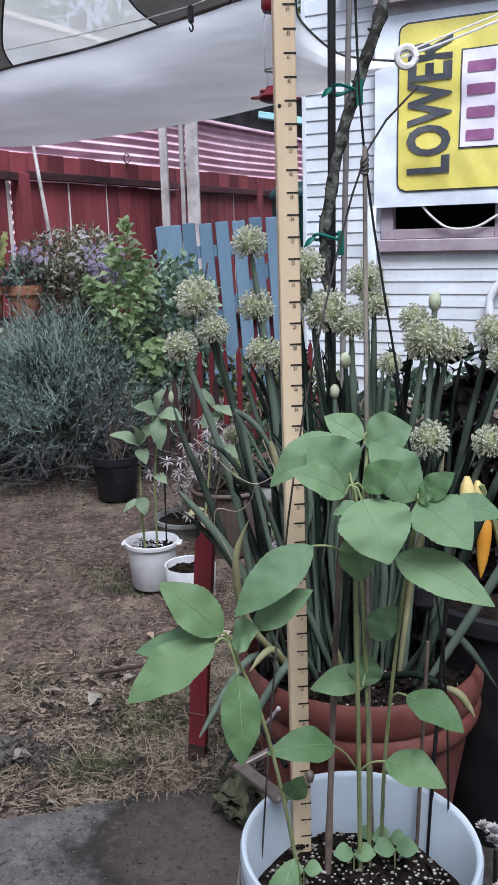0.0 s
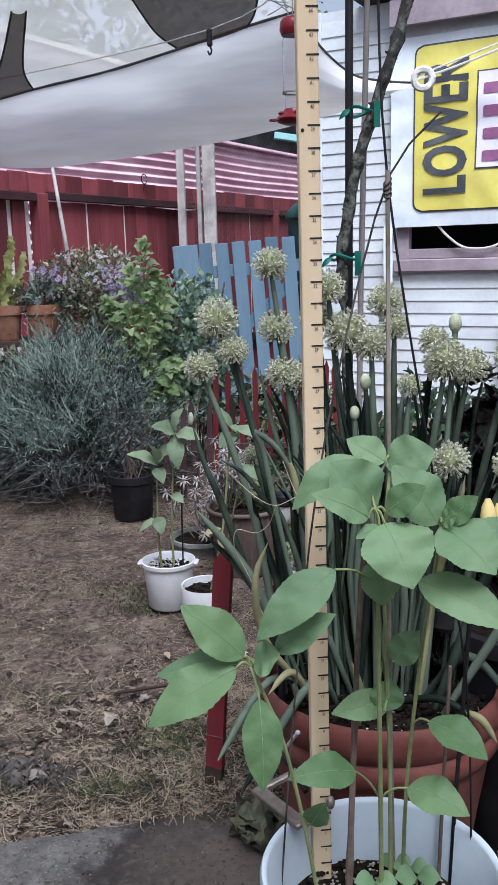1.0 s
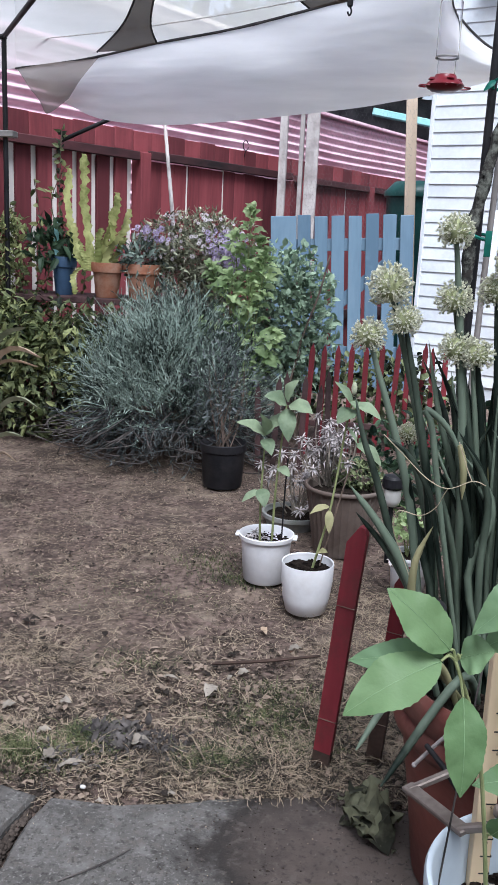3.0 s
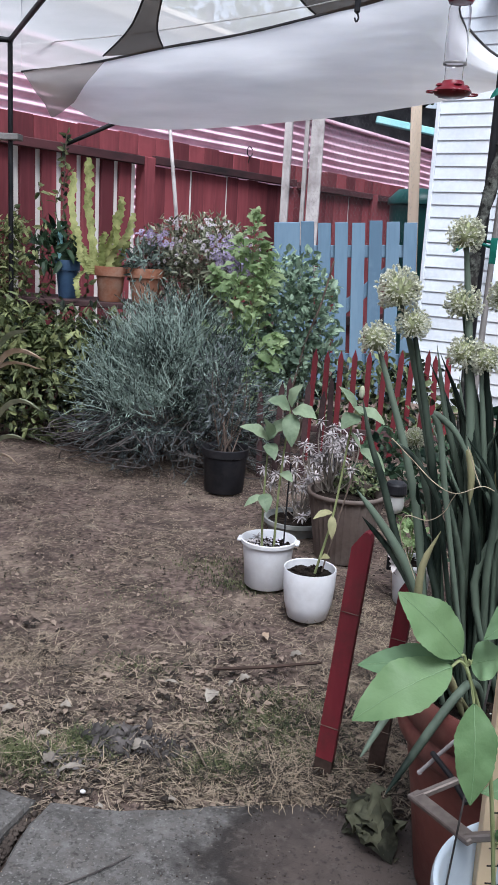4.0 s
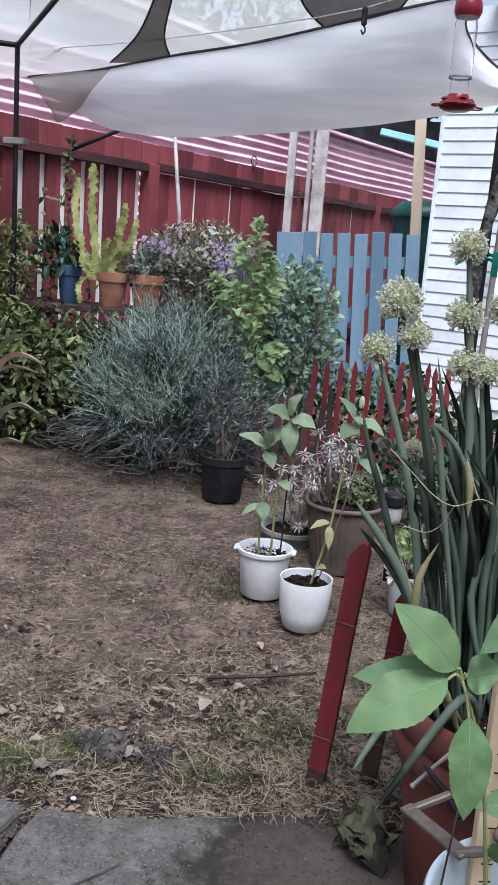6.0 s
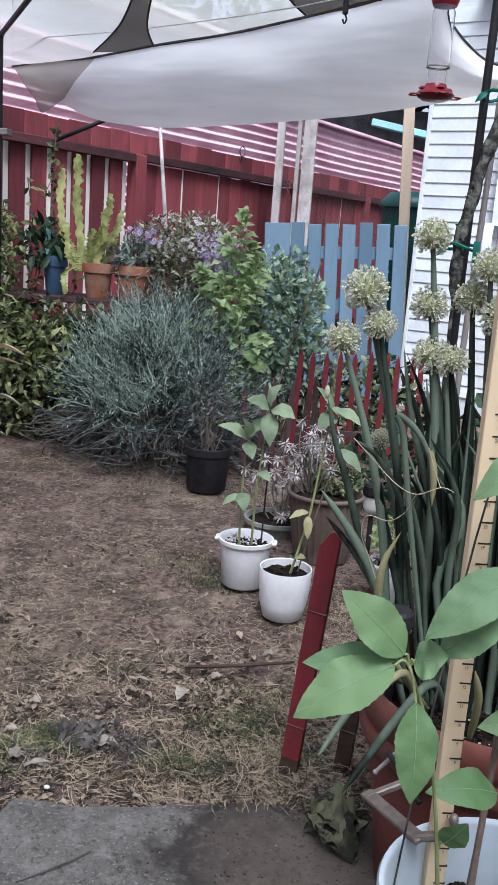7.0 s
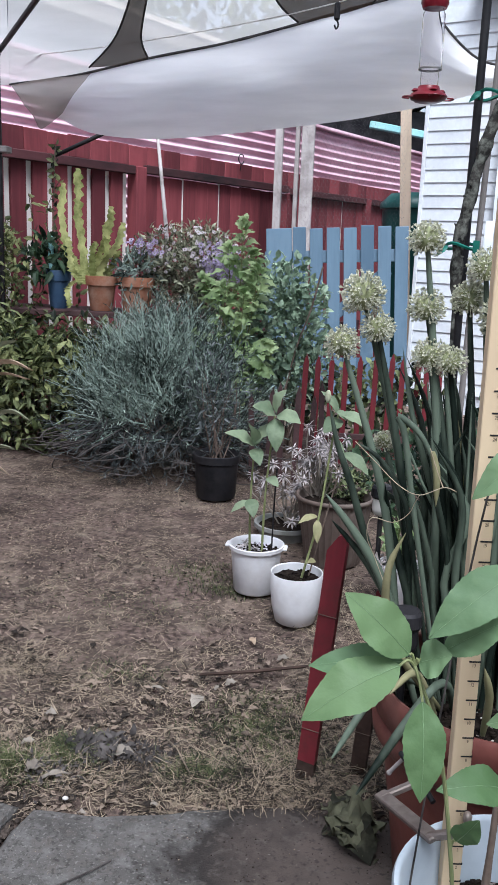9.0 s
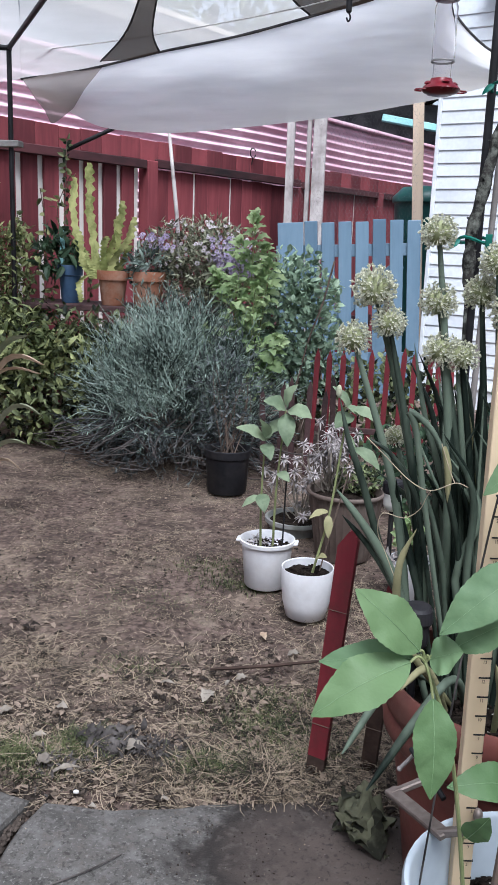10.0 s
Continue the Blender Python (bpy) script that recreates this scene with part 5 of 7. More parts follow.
sun_leaf(sf3, C3, (0.188, 0.868, 0.838), (0.223, 0.86, 0.87), 0.0324, (-0.3, -0.85, 0.5), 0.04, young=True)
sun_leaf(sf3, C3, (0.22, 0.87, 0.831), (0.278, 0.86, 0.819), 0.0355, (0, -0.75, 0.7), 0.1)
sun_leaf(sf3, C3, (0.183, 0.875, 0.834), (0.133, 0.89, 0.899), 0.0652, (0.3, -0.85, 0.5), 0.06)
sun_leaf(sf3, C3, (0.184, 0.862, 0.84), (0.199, 0.85, 0.853), 0.0229, (-0.3, -0.8, 0.6), 0.03, young=True)
sun_leaf(sf3, (0.163, 0.93, 0.555), (0.181, 0.905, 0.574), (0.245, 0.865, 0.549), 0.048, (0.1, -0.6, 0.9), 0.14)
sf4 = thing("sunflower", (0.045, 0.93, 0.29), "small leaning sunflower with bright green leaves at the bucket rim", "sunflower", "sunflowers in the bucket")
stalk(sf4, [(0.052, 0.89, 0.285), (0.028, 0.86, 0.46), (0.002, 0.83, 0.60), (-0.030, 0.82, 0.688)], 0.0027, 0.0020)
D = (-0.030, 0.82, 0.688)
sun_leaf(sf4, D, (-0.036, 0.818, 0.70), (-0.104, 0.815, 0.762), 0.053, (0.6, -0.9, 0.5), 0.05, young=True)
sun_leaf(sf4, D, (-0.045, 0.812, 0.690), (-0.140, 0.775, 0.640), 0.058, (-0.3, -0.75, 0.75), 0.08)
sun_leaf(sf4, D, (-0.040, 0.825, 0.688), (-0.138, 0.83, 0.672), 0.039, (-0.2, -0.7, 0.8), 0.05)
sun_leaf(sf4, D, (-0.020, 0.808, 0.655), (-0.016, 0.775, 0.562), 0.047, (0.3, -1, 0.1), 0.06)
sun_leaf(sf4, D, (-0.002, 0.82, 0.706), (0.064, 0.815, 0.752), 0.039, (-0.4, -0.8, 0.6), 0.06)
sun_leaf(sf4, D, (-0.026, 0.818, 0.692), (0.004, 0.80, 0.712), 0.043, (-0.3, -0.7, 0.7), 0.04)
sun_leaf(sf4, (0.030, 0.865, 0.45), (0.035, 0.86, 0.462), (0.052, 0.83, 0.512), 0.031, (0, -0.9, 0.4), 0.03)
sun_leaf(sf4, (0.048, 0.885, 0.32), (0.040, 0.85, 0.385), (0.004, 0.80, 0.318), 0.036, (0, -0.7, 0.7), 0.08)
for x, y, s in ((0.120, 0.945, 0.028), (0.176, 0.955, 0.030), (0.170, 0.975, 0.024), (0.150, 0.985, 0.022), (0.052, 0.915, 0.024)):
    sd = thing("seedling", (x, y, 0.29), "tiny round-leaved seedling in the bucket soil", "seedling", "seedlings in the bucket")
    part("stem", Geo().tube([(x, y, 0.285), (x, y - 0.004, 0.32)], 0.0014, 5), M_SUNSTEM, sd)
    for q in (-1, 1):
        leaf_part(sd, (x, y - 0.004, 0.32), (x + q * s, y - 0.012, 0.326), s * 0.95, M_SUNLEAF, (0, -0.6, 1), nl=6, shape=0.55)

# rods and canes stuck in the bucket and clay pot


def rod(name, pts, r, mat, label, cat="garden stake"):
    return tagged(part(name, Geo().tube(along(pts, 16), r, 7), mat, None, "", True), label, cat)


rod("cane", [(0.084, 0.935, 0.28), (0.092, 0.945, 0.50), (0.100, 0.955, 0.69), (0.112, 0.97, 0.83)], [0.0046 - 0.00010 * i + (0.0012 if i % 5 == 2 else 0) for i in range(17)], M_TWIG, "knobbly brown twig stuck in the bucket", "twig")
rod("cane", [(0.150, 0.99, 0.28), (0.140, 0.97, 0.60), (0.135, 0.95, 0.874), (0.131, 0.95, 1.225)], 0.0027, M_TWIGGREY, "grey cane tied at its top to two thin rods", "cane")
rod("thin_rod", [(0.118, 0.95, 1.45), (0.131, 0.95, 1.213), (0.186, 0.95, 0.88), (0.235, 0.955, 0.60), (0.250, 0.96, 0.29)], 0.0015, M_BLACKMETAL, "thin black rod tied to the cane")
rod("thin_rod", [(0.189, 0.95, 1.285), (0.131, 0.953, 1.213), (0.080, 0.955, 1.02), (0.043, 0.955, 0.818), (0.015, 0.955, 0.55), (-0.006, 0.945, 0.285)], 0.0013, M_DARKTWIG, "dark bent twig tied to the cane", "twig")
part_tie = Geo()
for k in range(4):
    part_tie.tube([Vector((0.131 + 0.0042 * math.cos(a + k), 0.951 + 0.0042 * math.sin(a + k), 1.199 + 0.0045 * k + 0.005 * math.sin(a + 1.3 * k))) for a in np.linspace(0, 6.2832, 13)], 0.0011, 4, False)
tagged(part("twine_knot", part_tie, M_DARKTWIG, None, "", True), "brown twine binding the rods together", "twine")
rod("thin_rod", [(0.225, 0.981, 0.28), (0.232, 0.985, 0.45), (0.246, 0.99, 0.72)], 0.0029, M_BLACKMETAL, "short black rod standing in the bucket")
rod("thin_rod", [(0.210, 0.985, 0.28), (0.214, 0.99, 0.40), (0.222, 1.0, 0.60)], 0.0026, M_TWIG, "brown twig standing in the bucket", "twig")

# ---- clay pot with flowering onions ----
PC = (0.166, 1.39)
pm = at(*PC, 0.0)
clay = thing("clay_pot", (*PC, 0.0), "large dark red clay pot with ridged rim", "plant pot")
part("body", Geo().lathe([(0.0, 0.0), (0.150, 0.0), (0.158, 0.008), (0.178, 0.16), (0.196, 0.275), (0.199, 0.287), (0.207, 0.291), (0.214, 0.302), (0.216, 0.318), (0.213, 0.330), (0.209, 0.336), (0.214, 0.343), (0.2185, 0.358), (0.219, 0.378), (0.216, 0.393), (0.211, 0.400), (0.205, 0.398), (0.202, 0.385), (0.198, 0.33), (0.0, 0.325)], 80, pm), M_REDCLAY, clay, "", True)
part("soil", crumbs(soil(0.200, 0.355, pm, 4), 0.195, 0.360, pm, 500, random.Random(4)), M_SOIL, clay, "dark soil with pale grit")
tagged(part("grit", crumbs(Geo(), 0.19, 0.361, pm, 170, random.Random(44), 0.4), M_GRIT, clay, "pale grit flecks"), kind="stuff")
rng = random.Random(11)
onion = thing("onion_clump", (*PC, 0.36), "clump of tall flowering onions with hollow grey-green leaves", "onion plant")


def hollow(pts, r, n=14):
    q = along(pts, n)
    return Geo().tube(q, [r * (0.75 + 0.45 * math.sin(math.pi * min(1, (i / n) * 1.15))) * (1 if i < n - 3 else (n - i + 0.15) / 3.2) for i in range(n + 1)], 8)


def root():
    a, q = rng.uniform(0, 6.28), 0.14 * math.sqrt(rng.random())
    return Vector((PC[0] + 0.005 + q * 1.05 * math.cos(a), PC[1] + q * 0.65 * math.sin(a) + 0.03, 0.345))


for i in range(104):
    b = root()
    out = Vector((b.x - PC[0] - 0.01, b.y - PC[1], 0))
    ln = rng.uniform(0.36, 0.62)
    lean_v = out * rng.uniform(0.1, 0.7) + Vector((rng.gauss(-0.01, 0.042), rng.gauss(0, 0.035), 0))
    tip = b + lean_v + Vector((0, 0, ln))
    mid = b + lean_v * 0.30 + Vector((rng.gauss(0, 0.012), rng.gauss(0, 0.01), ln * 0.5))
    m2_ = b + lean_v * 0.62 + Vector((rng.gauss(0, 0.012), rng.gauss(0, 0.01), ln * 0.8))
    part("leaf", hollow([b, mid, m2_, tip], rng.choice((rng.uniform(0.0020, 0.0036), rng.uniform(0.0034, 0.0054), rng.uniform(0.0046, 0.0062)))), M_ONIONDRY if rng.random() < 0.03 else M_ONION, onion, "", True)
for pts, r in ((((0.03, 1.37, 0.36), (-0.046, 1.38, 0.542), (-0.068, 1.38, 0.593), (-0.112, 1.38, 0.725), (-0.137, 1.38, 0.79), (-0.155, 1.38, 0.858)), 0.0056),
               (((0.02, 1.35, 0.36), (-0.040, 1.36, 0.545), (-0.090, 1.36, 0.635), (-0.152, 1.36, 0.712)), 0.0072),
               (((0.04, 1.36, 0.36), (-0.038, 1.37, 0.53), (-0.085, 1.37, 0.605), (-0.140, 1.37, 0.665)), 0.0054),
               (((0.05, 1.37, 0.36), (-0.011, 1.36, 0.652), (-0.029, 1.36, 0.718), (-0.067, 1.36, 0.774), (-0.107, 1.36, 0.800)), 0.0042),
               (((0.06, 1.34, 0.36), (-0.010, 1.33, 0.70), (-0.033, 1.33, 0.822), (-0.046, 1.33, 0.852), (-0.013, 1.33, 0.829), (0.011, 1.33, 0.789), (0.020, 1.33, 0.745)), 0.0046)):
    part("leaf", hollow(pts, r, 22), M_ONION, onion, "", True)
part("bud", Geo().blob((-0.157, 1.38, 0.868), (0.0048, 0.0048, 0.011), 8), M_BUD, onion, "closed papery flower bud", True)
part("dry_tip", hollow([(0.011, 1.328, 0.800), (0.020, 1.327, 0.765), (0.023, 1.327, 0.712)], 0.0050), M_ONIONDRY, onion, "withered straw-coloured leaf end", True)
for b, mid, tip, r in (((0.25, 1.29, 0.38), (0.32, 1.28, 0.60), (0.42, 1.28, 0.86), 0.0075), ((0.26, 1.27, 0.38), (0.36, 1.24, 0.58), (0.46, 1.22, 0.80), 0.0065),
                       ((0.24, 1.36, 0.36), (0.307, 1.30, 0.470), (0.383, 1.25, 0.390), 0.0065)):
    part("leaf", hollow([b, mid, tip], r), M_ONION, onion, "", True)
for b, mid, tip, r in (((0.085, 1.34, 0.36), (0.042, 1.27, 0.437), (-0.072, 1.16, 0.304), 0.0072), ((0.05, 1.40, 0.36), (-0.030, 1.30, 0.425), (-0.112, 1.20, 0.335), 0.0066), ((0.19, 1.33, 0.37), (0.25, 1.262, 0.412), (0.296, 1.212, 0.410), 0.0064)):
    part("leaf", Geo().tube(along([b, mid, tip], 12), [r * 0.8] + [r] * 9 + [r * 0.85, r * 0.6, r * 0.2], 8), M_ONION, onion, "limp leaf hanging over the rim", True)
for pts in (((0.06, 1.34, 0.36), (-0.030, 1.28, 0.50), (-0.047, 1.25, 0.62), (-0.024, 1.25, 0.691)), ((0.05, 1.32, 0.36), (0.01, 1.28, 0.45), (-0.03, 1.24, 0.43)), ((0.12, 1.27, 0.36), (0.12, 1.24, 0.44), (0.105, 1.22, 0.50)), ((0.29, 1.218, 0.412), (0.31, 1.20, 0.408), (0.332, 1.19, 0.375))):
    part("dry_leaf", hollow(pts, 0.0056), M_ONIONDRY, onion, "withered tan leaf", True)


def umbel_mesh(seed, florets, spike):
    r2 = random.Random(seed)
    g = Geo()
    for i in range(florets):
        zc = 1 - 2 * (i + 0.5) / florets
        if zc < -0.8:
            continue
        a = i * 2.39996 + r2.uniform(-0.2, 0.2)
        q = math.sqrt(1 - zc * zc)
        d = (Vector((q * math.cos(a), q * math.sin(a), zc)) + unit(r2) * 0.12).normalized()
        rr = 1.0 + r2.uniform(-0.16, 0.14)
        g.tube([d * 0.35, d * rr * 0.85], 0.018, 3, False)
        u = d.cross(unit(r2)).normalized()
        v = d.cross(u)
        for k in range(5):
            an = k * 1.2566
            s = u * math.cos(an) + v * math.sin(an)
            g.card(d * rr * 0.84, (d + s * spike).normalized(), d, 0.165, 0.125, -0.1)
        g.tube([d * rr * 0.9, d * rr * 1.02], 0.014, 3, False)
    me = g.mesh("flower_head", False)
    me.materials.append(M_UMBEL)
    return me


umb = [umbel_mesh(s, 250, 0.75) for s in (1, 2, 3)]
core = Geo().blob((0, 0, 0), 0.66, 8).mesh("core", True)
core.materials.append(M_UMBELCORE)
HEADS = [(-0.018, 1.413, 1.121, 0.033), (-0.112, 1.43, 1.030, 0.042), (-0.085, 1.42, 0.978, 0.031), (-0.141, 1.42, 0.950, 0.033), (-0.010, 1.42, 1.015, 0.034), (0.000, 1.41, 0.938, 0.033), (0.032, 1.40, 0.932, 0.030),
         (0.078, 1.43, 1.080, 0.034), (0.110, 1.42, 1.005, 0.044), (0.150, 1.40, 0.985, 0.034), (0.176, 1.43, 1.055, 0.036), (0.190, 1.42, 1.015, 0.030), (0.137, 1.36, 0.925, 0.011), (0.275, 1.40, 0.955, 0.044), (0.315, 1.41, 0.945, 0.036),
         (0.262, 1.45, 0.985, 0.030), (0.385, 1.40, 0.965, 0.034), (0.400, 1.38, 0.925, 0.030), (0.278, 1.36, 0.792, 0.036), (0.372, 1.34, 0.790, 0.032), (-0.060, 1.50, 0.775, 0.022), (0.215, 1.40, 0.915, 0.024), (0.120, 1.37, 0.872, 0.010), (0.06, 1.46, 1.03, 0.034)]
for i, (x, y, z, r) in enumerate(HEADS):
    b = Vector((PC[0] + (x - PC[0]) * 0.56 + rng.uniform(-0.015, 0.015), PC[1] + rng.uniform(-0.04, 0.08), 0.345))
    mid = Vector((x, y, z)).lerp(b, 0.45) + Vector(((x - b.x) * -0.20, 0, 0.0))
    st = part("flower_stalk", Geo().tube(along([b, mid, (x, y, z)], 14), [0.0066 + 0.0025 * math.sin(math.pi * k / 14) - 0.0032 * k / 14 for k in range(15)], 8), M_ONION, onion, "", True)
    if r < 0.02:
        part("bud", Geo().blob((x, y, z + r * 0.3), (r * 0.85, r * 0.85, r * 1.25), 8), M_BUD, st, "closed papery flower bud", True)
        continue
    m = Matrix.Translation((x, y, z)) @ Matrix.Rotation(i * 1.3, 4, "Z") @ Matrix.Rotation(rng.uniform(-0.3, 0.3), 4, "X") @ Matrix.Scale(r * 0.90, 4)
    piece("flower_head", umb[i % 3], m, st)
    piece("core", core, m, st)
bud = Vector((0.292, 1.42, 1.005))
st = part("flower_stalk", Geo().tube(along([(0.24, 1.36, 0.345), (0.27, 1.39, 0.7), bud], 12), 0.005, 8), M_ONION, onion, "", True)
part("bud", Geo().blob(bud + Vector((0, 0, 0.012)), (0.011, 0.011, 0.017), 8), M_BUD, st, "closed papery flower bud", True)

# small clamp between pot and bucket


def bar(p, q, wd, th, across):
    """A flat bar from p to q, wd wide along across."""
    p, q = Vector(p), Vector(q)
    d = (q - p).normalized()
    y = (Vector(across) - d * d.dot(Vector(across))).normalized()
    m = Matrix.Translation(p) @ Matrix((d, y, d.cross(y))).transposed().to_4x4()
    return Geo().box((-wd * 0.5, -wd / 2, -th / 2), ((q - p).length + wd * 0.5, wd / 2, th / 2), min(th, wd) * 0.22, m)


clamp = thing("c_clamp", (0.0, 1.06, 0.34), "small dull steel screw clamp hooked on the bucket rim", "clamp")
ca, cb, cc, cd = Vector((-0.037, 1.062, 0.372)), Vector((0.020, 0.968, 0.388)), Vector((0.014, 1.088, 0.386)), Vector((0.048, 0.958, 0.402))
part("frame_spine", bar(ca, cb, 0.019, 0.008, cc - ca), M_CLAMP, clamp)
part("frame_arm", bar(ca, cc, 0.011, 0.009, cb - ca), M_CLAMP, clamp)
part("frame_arm", bar(cb, cd, 0.013, 0.010, cc - ca), M_CLAMP, clamp)
part("screw", Geo().tube([(-0.012, 1.148, 0.388), (0.010, 1.098, 0.386), (0.030, 1.062, 0.372)], 0.0042, 9), M_BLACKMETAL, clamp, "dark threaded screw", True)
part("handle", Geo().tube([(-0.026, 1.160, 0.347), (-0.004, 1.150, 0.384), (0.019, 1.139, 0.421)], 0.0030, 8), M_WHITEWOOD, clamp, "pale sliding handle", True)
part("pad", Geo().blob((0.063, 0.975, 0.414), (0.006, 0.008, 0.009), 8), M_CLAMP, clamp, "", True)
for q in ((-0.026, 1.160, 0.347), (0.019, 1.139, 0.421)):
    part("handle_knob", Geo().blob(q, 0.0042, 6), M_WHITEWOOD, clamp, "", True)

# ---- solar lights ----


def solar_light(x, y, z, s, label, foot=0.16, lens=M_LENS):
    ob = thing("solar_light", (x, y, z - foot * s), label, "garden light", "solar lights")
    m = Matrix.Translation((x, y, z)) @ Matrix.Scale(s, 4)
    part("cap", Geo().lathe([(0.0, 0.050), (0.030, 0.048), (0.036, 0.040), (0.038, 0.012), (0.034, 0.004), (0.0, 0.004)], 24, m), M_BLACKPLASTIC, ob)
    part("lens", Geo().lathe([(0.030, 0.004), (0.032, -0.035), (0.026, -0.055), (0.012, -0.062), (0.0, -0.062)], 20, m), lens, ob, "frosted clear plastic lens" if lens is M_LENS else "", True)
    part("stake", Geo().tube([(x, y, z - 0.055 * s), (x, y, z - foot * s)], 0.009 * s, 8), M_BLACKPLASTIC, ob, "", True)


solar_light(0.287, 1.42, 0.470, 1.1, "black solar garden light standing in the clay pot", 0.16, M_GLASS)
solar_light(-0.026, 2.64, 0.350, 0.90, "black solar garden light standing in the small white pot", 0.27)
solar_light(-0.009, 1.31, 0.511, 0.68, "black solar garden light among the onions", 0.23, M_BLACKPLASTIC)

# ---- dark planter with peppers and dark rosettes ----
dp = (0.475, 1.50)
dm = at(*dp, 0)
planter = thing("dark_planter", (*dp, 0), "large black plastic planter with grey rim", "planter")
part("body", Geo().lathe([(0.0, 0.0), (0.15, 0.0), (0.16, 0.02), (0.19, 0.44), (0.205, 0.445), (0.205, 0.475), (0.196, 0.48), (0.185, 0.44), (0.16, 0.40), (0.0, 0.40)], 40, dm), M_BLACKPLASTIC, planter, "", True)
part("soil", soil(0.182, 0.42, dm, 6), M_SOIL, planter)
aeo = thing("dark_succulent", (0.40, 1.66, 0.0), "almost black rosette succulent behind the onions", "succulent")
part("stem", Geo().tube([(0.42, 1.66, -0.03), (0.40, 1.66, 0.5), (0.39, 1.66, 0.85)], 0.02, 7), M_BARK, aeo, "", True)
r3 = random.Random(5)
for cx, cy, cz, rr in ((0.36, 1.62, 0.88, 0.07), (0.44, 1.64, 0.82, 0.075), (0.40, 1.6, 0.72, 0.07), (0.47, 1.60, 0.70, 0.07), (0.35, 1.66, 0.78, 0.06), (0.44, 1.62, 0.60, 0.07), (0.38, 1.64, 0.62, 0.07)):
    g = Geo()
    for i in range(46):
        a, e = i * 2.4, 0.25 + 1.1 * (i / 46)
        d = Vector((math.cos(a) * math.cos(e), math.sin(a) * math.cos(e), math.sin(e)))
        g.card((cx, cy, cz), d, Vector((0, 0, 1)), rr * (1.1 - 0.5 * i / 46), 0.026, -0.1)
    part("rosette", weld(g), M_AEONIUM, aeo)
bush(aeo, (0.44, 1.68, 0.58), (0.13, 0.10, 0.30), 620, 0.05, 0.028, M_AEONIUM, 97, shell=0.2)
back = thing("dark_shrub", (0.46, 2.35, 0.0), "dense dark green shrub behind the onions", "shrub")
branches(back, (0.46, 2.35, 0.0), (0.46, 2.35, 0.4), (0.3, 0.2, 0.35), 12, 0.008, M_TWIG, 98)
bush(back, (0.47, 2.35, 0.40), (0.36, 0.24, 0.40), 1300, 0.06, 0.036, M_IVY, 99, shell=0.2)
pep = thing("pepper_plant", (0.40, 1.33, 0.42), "pepper plant bearing orange and yellow peppers", "pepper plant")
part("stem", Geo().tube(along([(0.42, 1.36, 0.40), (0.40, 1.34, 0.6), (0.36, 1.33, 0.72)], 6), 0.005, 6), M_SUNSTEM, pep, "", True)
for (a, b, r, mt) in (((0.336, 1.33, 0.735), (0.338, 1.32, 0.62), 0.013, M_YELLOWP), ((0.372, 1.34, 0.665), (0.362, 1.32, 0.560), 0.0125, M_ORANGE), ((0.355, 1.34, 0.725), (0.368, 1.33, 0.65), 0.010, M_YELLOWP)):
    a, b = Vector(a), Vector(b)
    part("pepper", Geo().tube([a.lerp(b, t) for t in np.linspace(0, 1, 9)], [r * v for v in (0.35, 0.85, 1.0, 1.0, 0.95, 0.85, 0.7, 0.45, 0.08)], 10), mt, pep, "smooth ripe pepper", True)
suc = thing("grey_succulent", (0.36, 1.18, 0.0), "small grey rosette succulent low beside the clay pot", "succulent")
part("stem", Geo().tube([(0.37, 1.16, -0.05), (0.37, 1.17, 0.15)], 0.006, 6), M_BARK, suc)
for i in range(9):
    cx, cy, cz = 0.37 + R.uniform(-0.035, 0.05), 1.16 + R.uniform(-0.03, 0.03), 0.10 + i * 0.013
    g = Geo()
    for k in range(16):
        a, e = k * 2.4, 0.1 + 1.2 * k / 16
        g.card((cx, cy, cz), Vector((math.cos(a) * math.cos(e), math.sin(a) * math.cos(e), math.sin(e))), Vector((0, 0, 1)), 0.018, 0.010, -0.1)
    part("rosette", weld(g), M_GREYLEAF, suc)

# ---- pots on the yard ----
m1 = at(-0.413, 2.645, 0.012, 0.35) @ Matrix.Diagonal((1, 1, 0.86, 1))
tub = thing("white_tub", (-0.413, 2.66, 0.012), "white plastic tub with handle lugs holding seedlings", "plant pot")
part("body", Geo().lathe([(0.0, 0.0), (0.066, 0.0), (0.070, 0.005), (0.082, 0.165), (0.089, 0.168), (0.090, 0.182), (0.086, 0.184), (0.080, 0.178), (0.070, 0.02), (0.0, 0.02)], 40, m1), M_WHITEPLASTIC, tub, "", True)
for a in (0.0, math.pi):
    part("lug", Geo().box((0.084, -0.022, 0.168), (0.100, 0.022, 0.177), 0.003, m1 @ Matrix.Rotation(a - 0.35, 4, "Z")), M_WHITEPLASTIC, tub)
part("soil", crumbs(soil(0.077, 0.150, m1, 7), 0.075, 0.153, m1, 80, random.Random(8)), M_SOIL, tub)
tagged(part("grit", crumbs(Geo(), 0.072, 0.156, m1, 60, random.Random(18), 0.8), M_PALEPRINT, tub, "white perlite flecks"), kind="stuff")
m2 = at(-0.264, 2.435, 0.008) @ Matrix.Diagonal((1, 1, 0.84, 1))
wp = thing("white_pot", (-0.262, 2.455, 0.008), "round white plastic pot with dark soil", "plant pot")
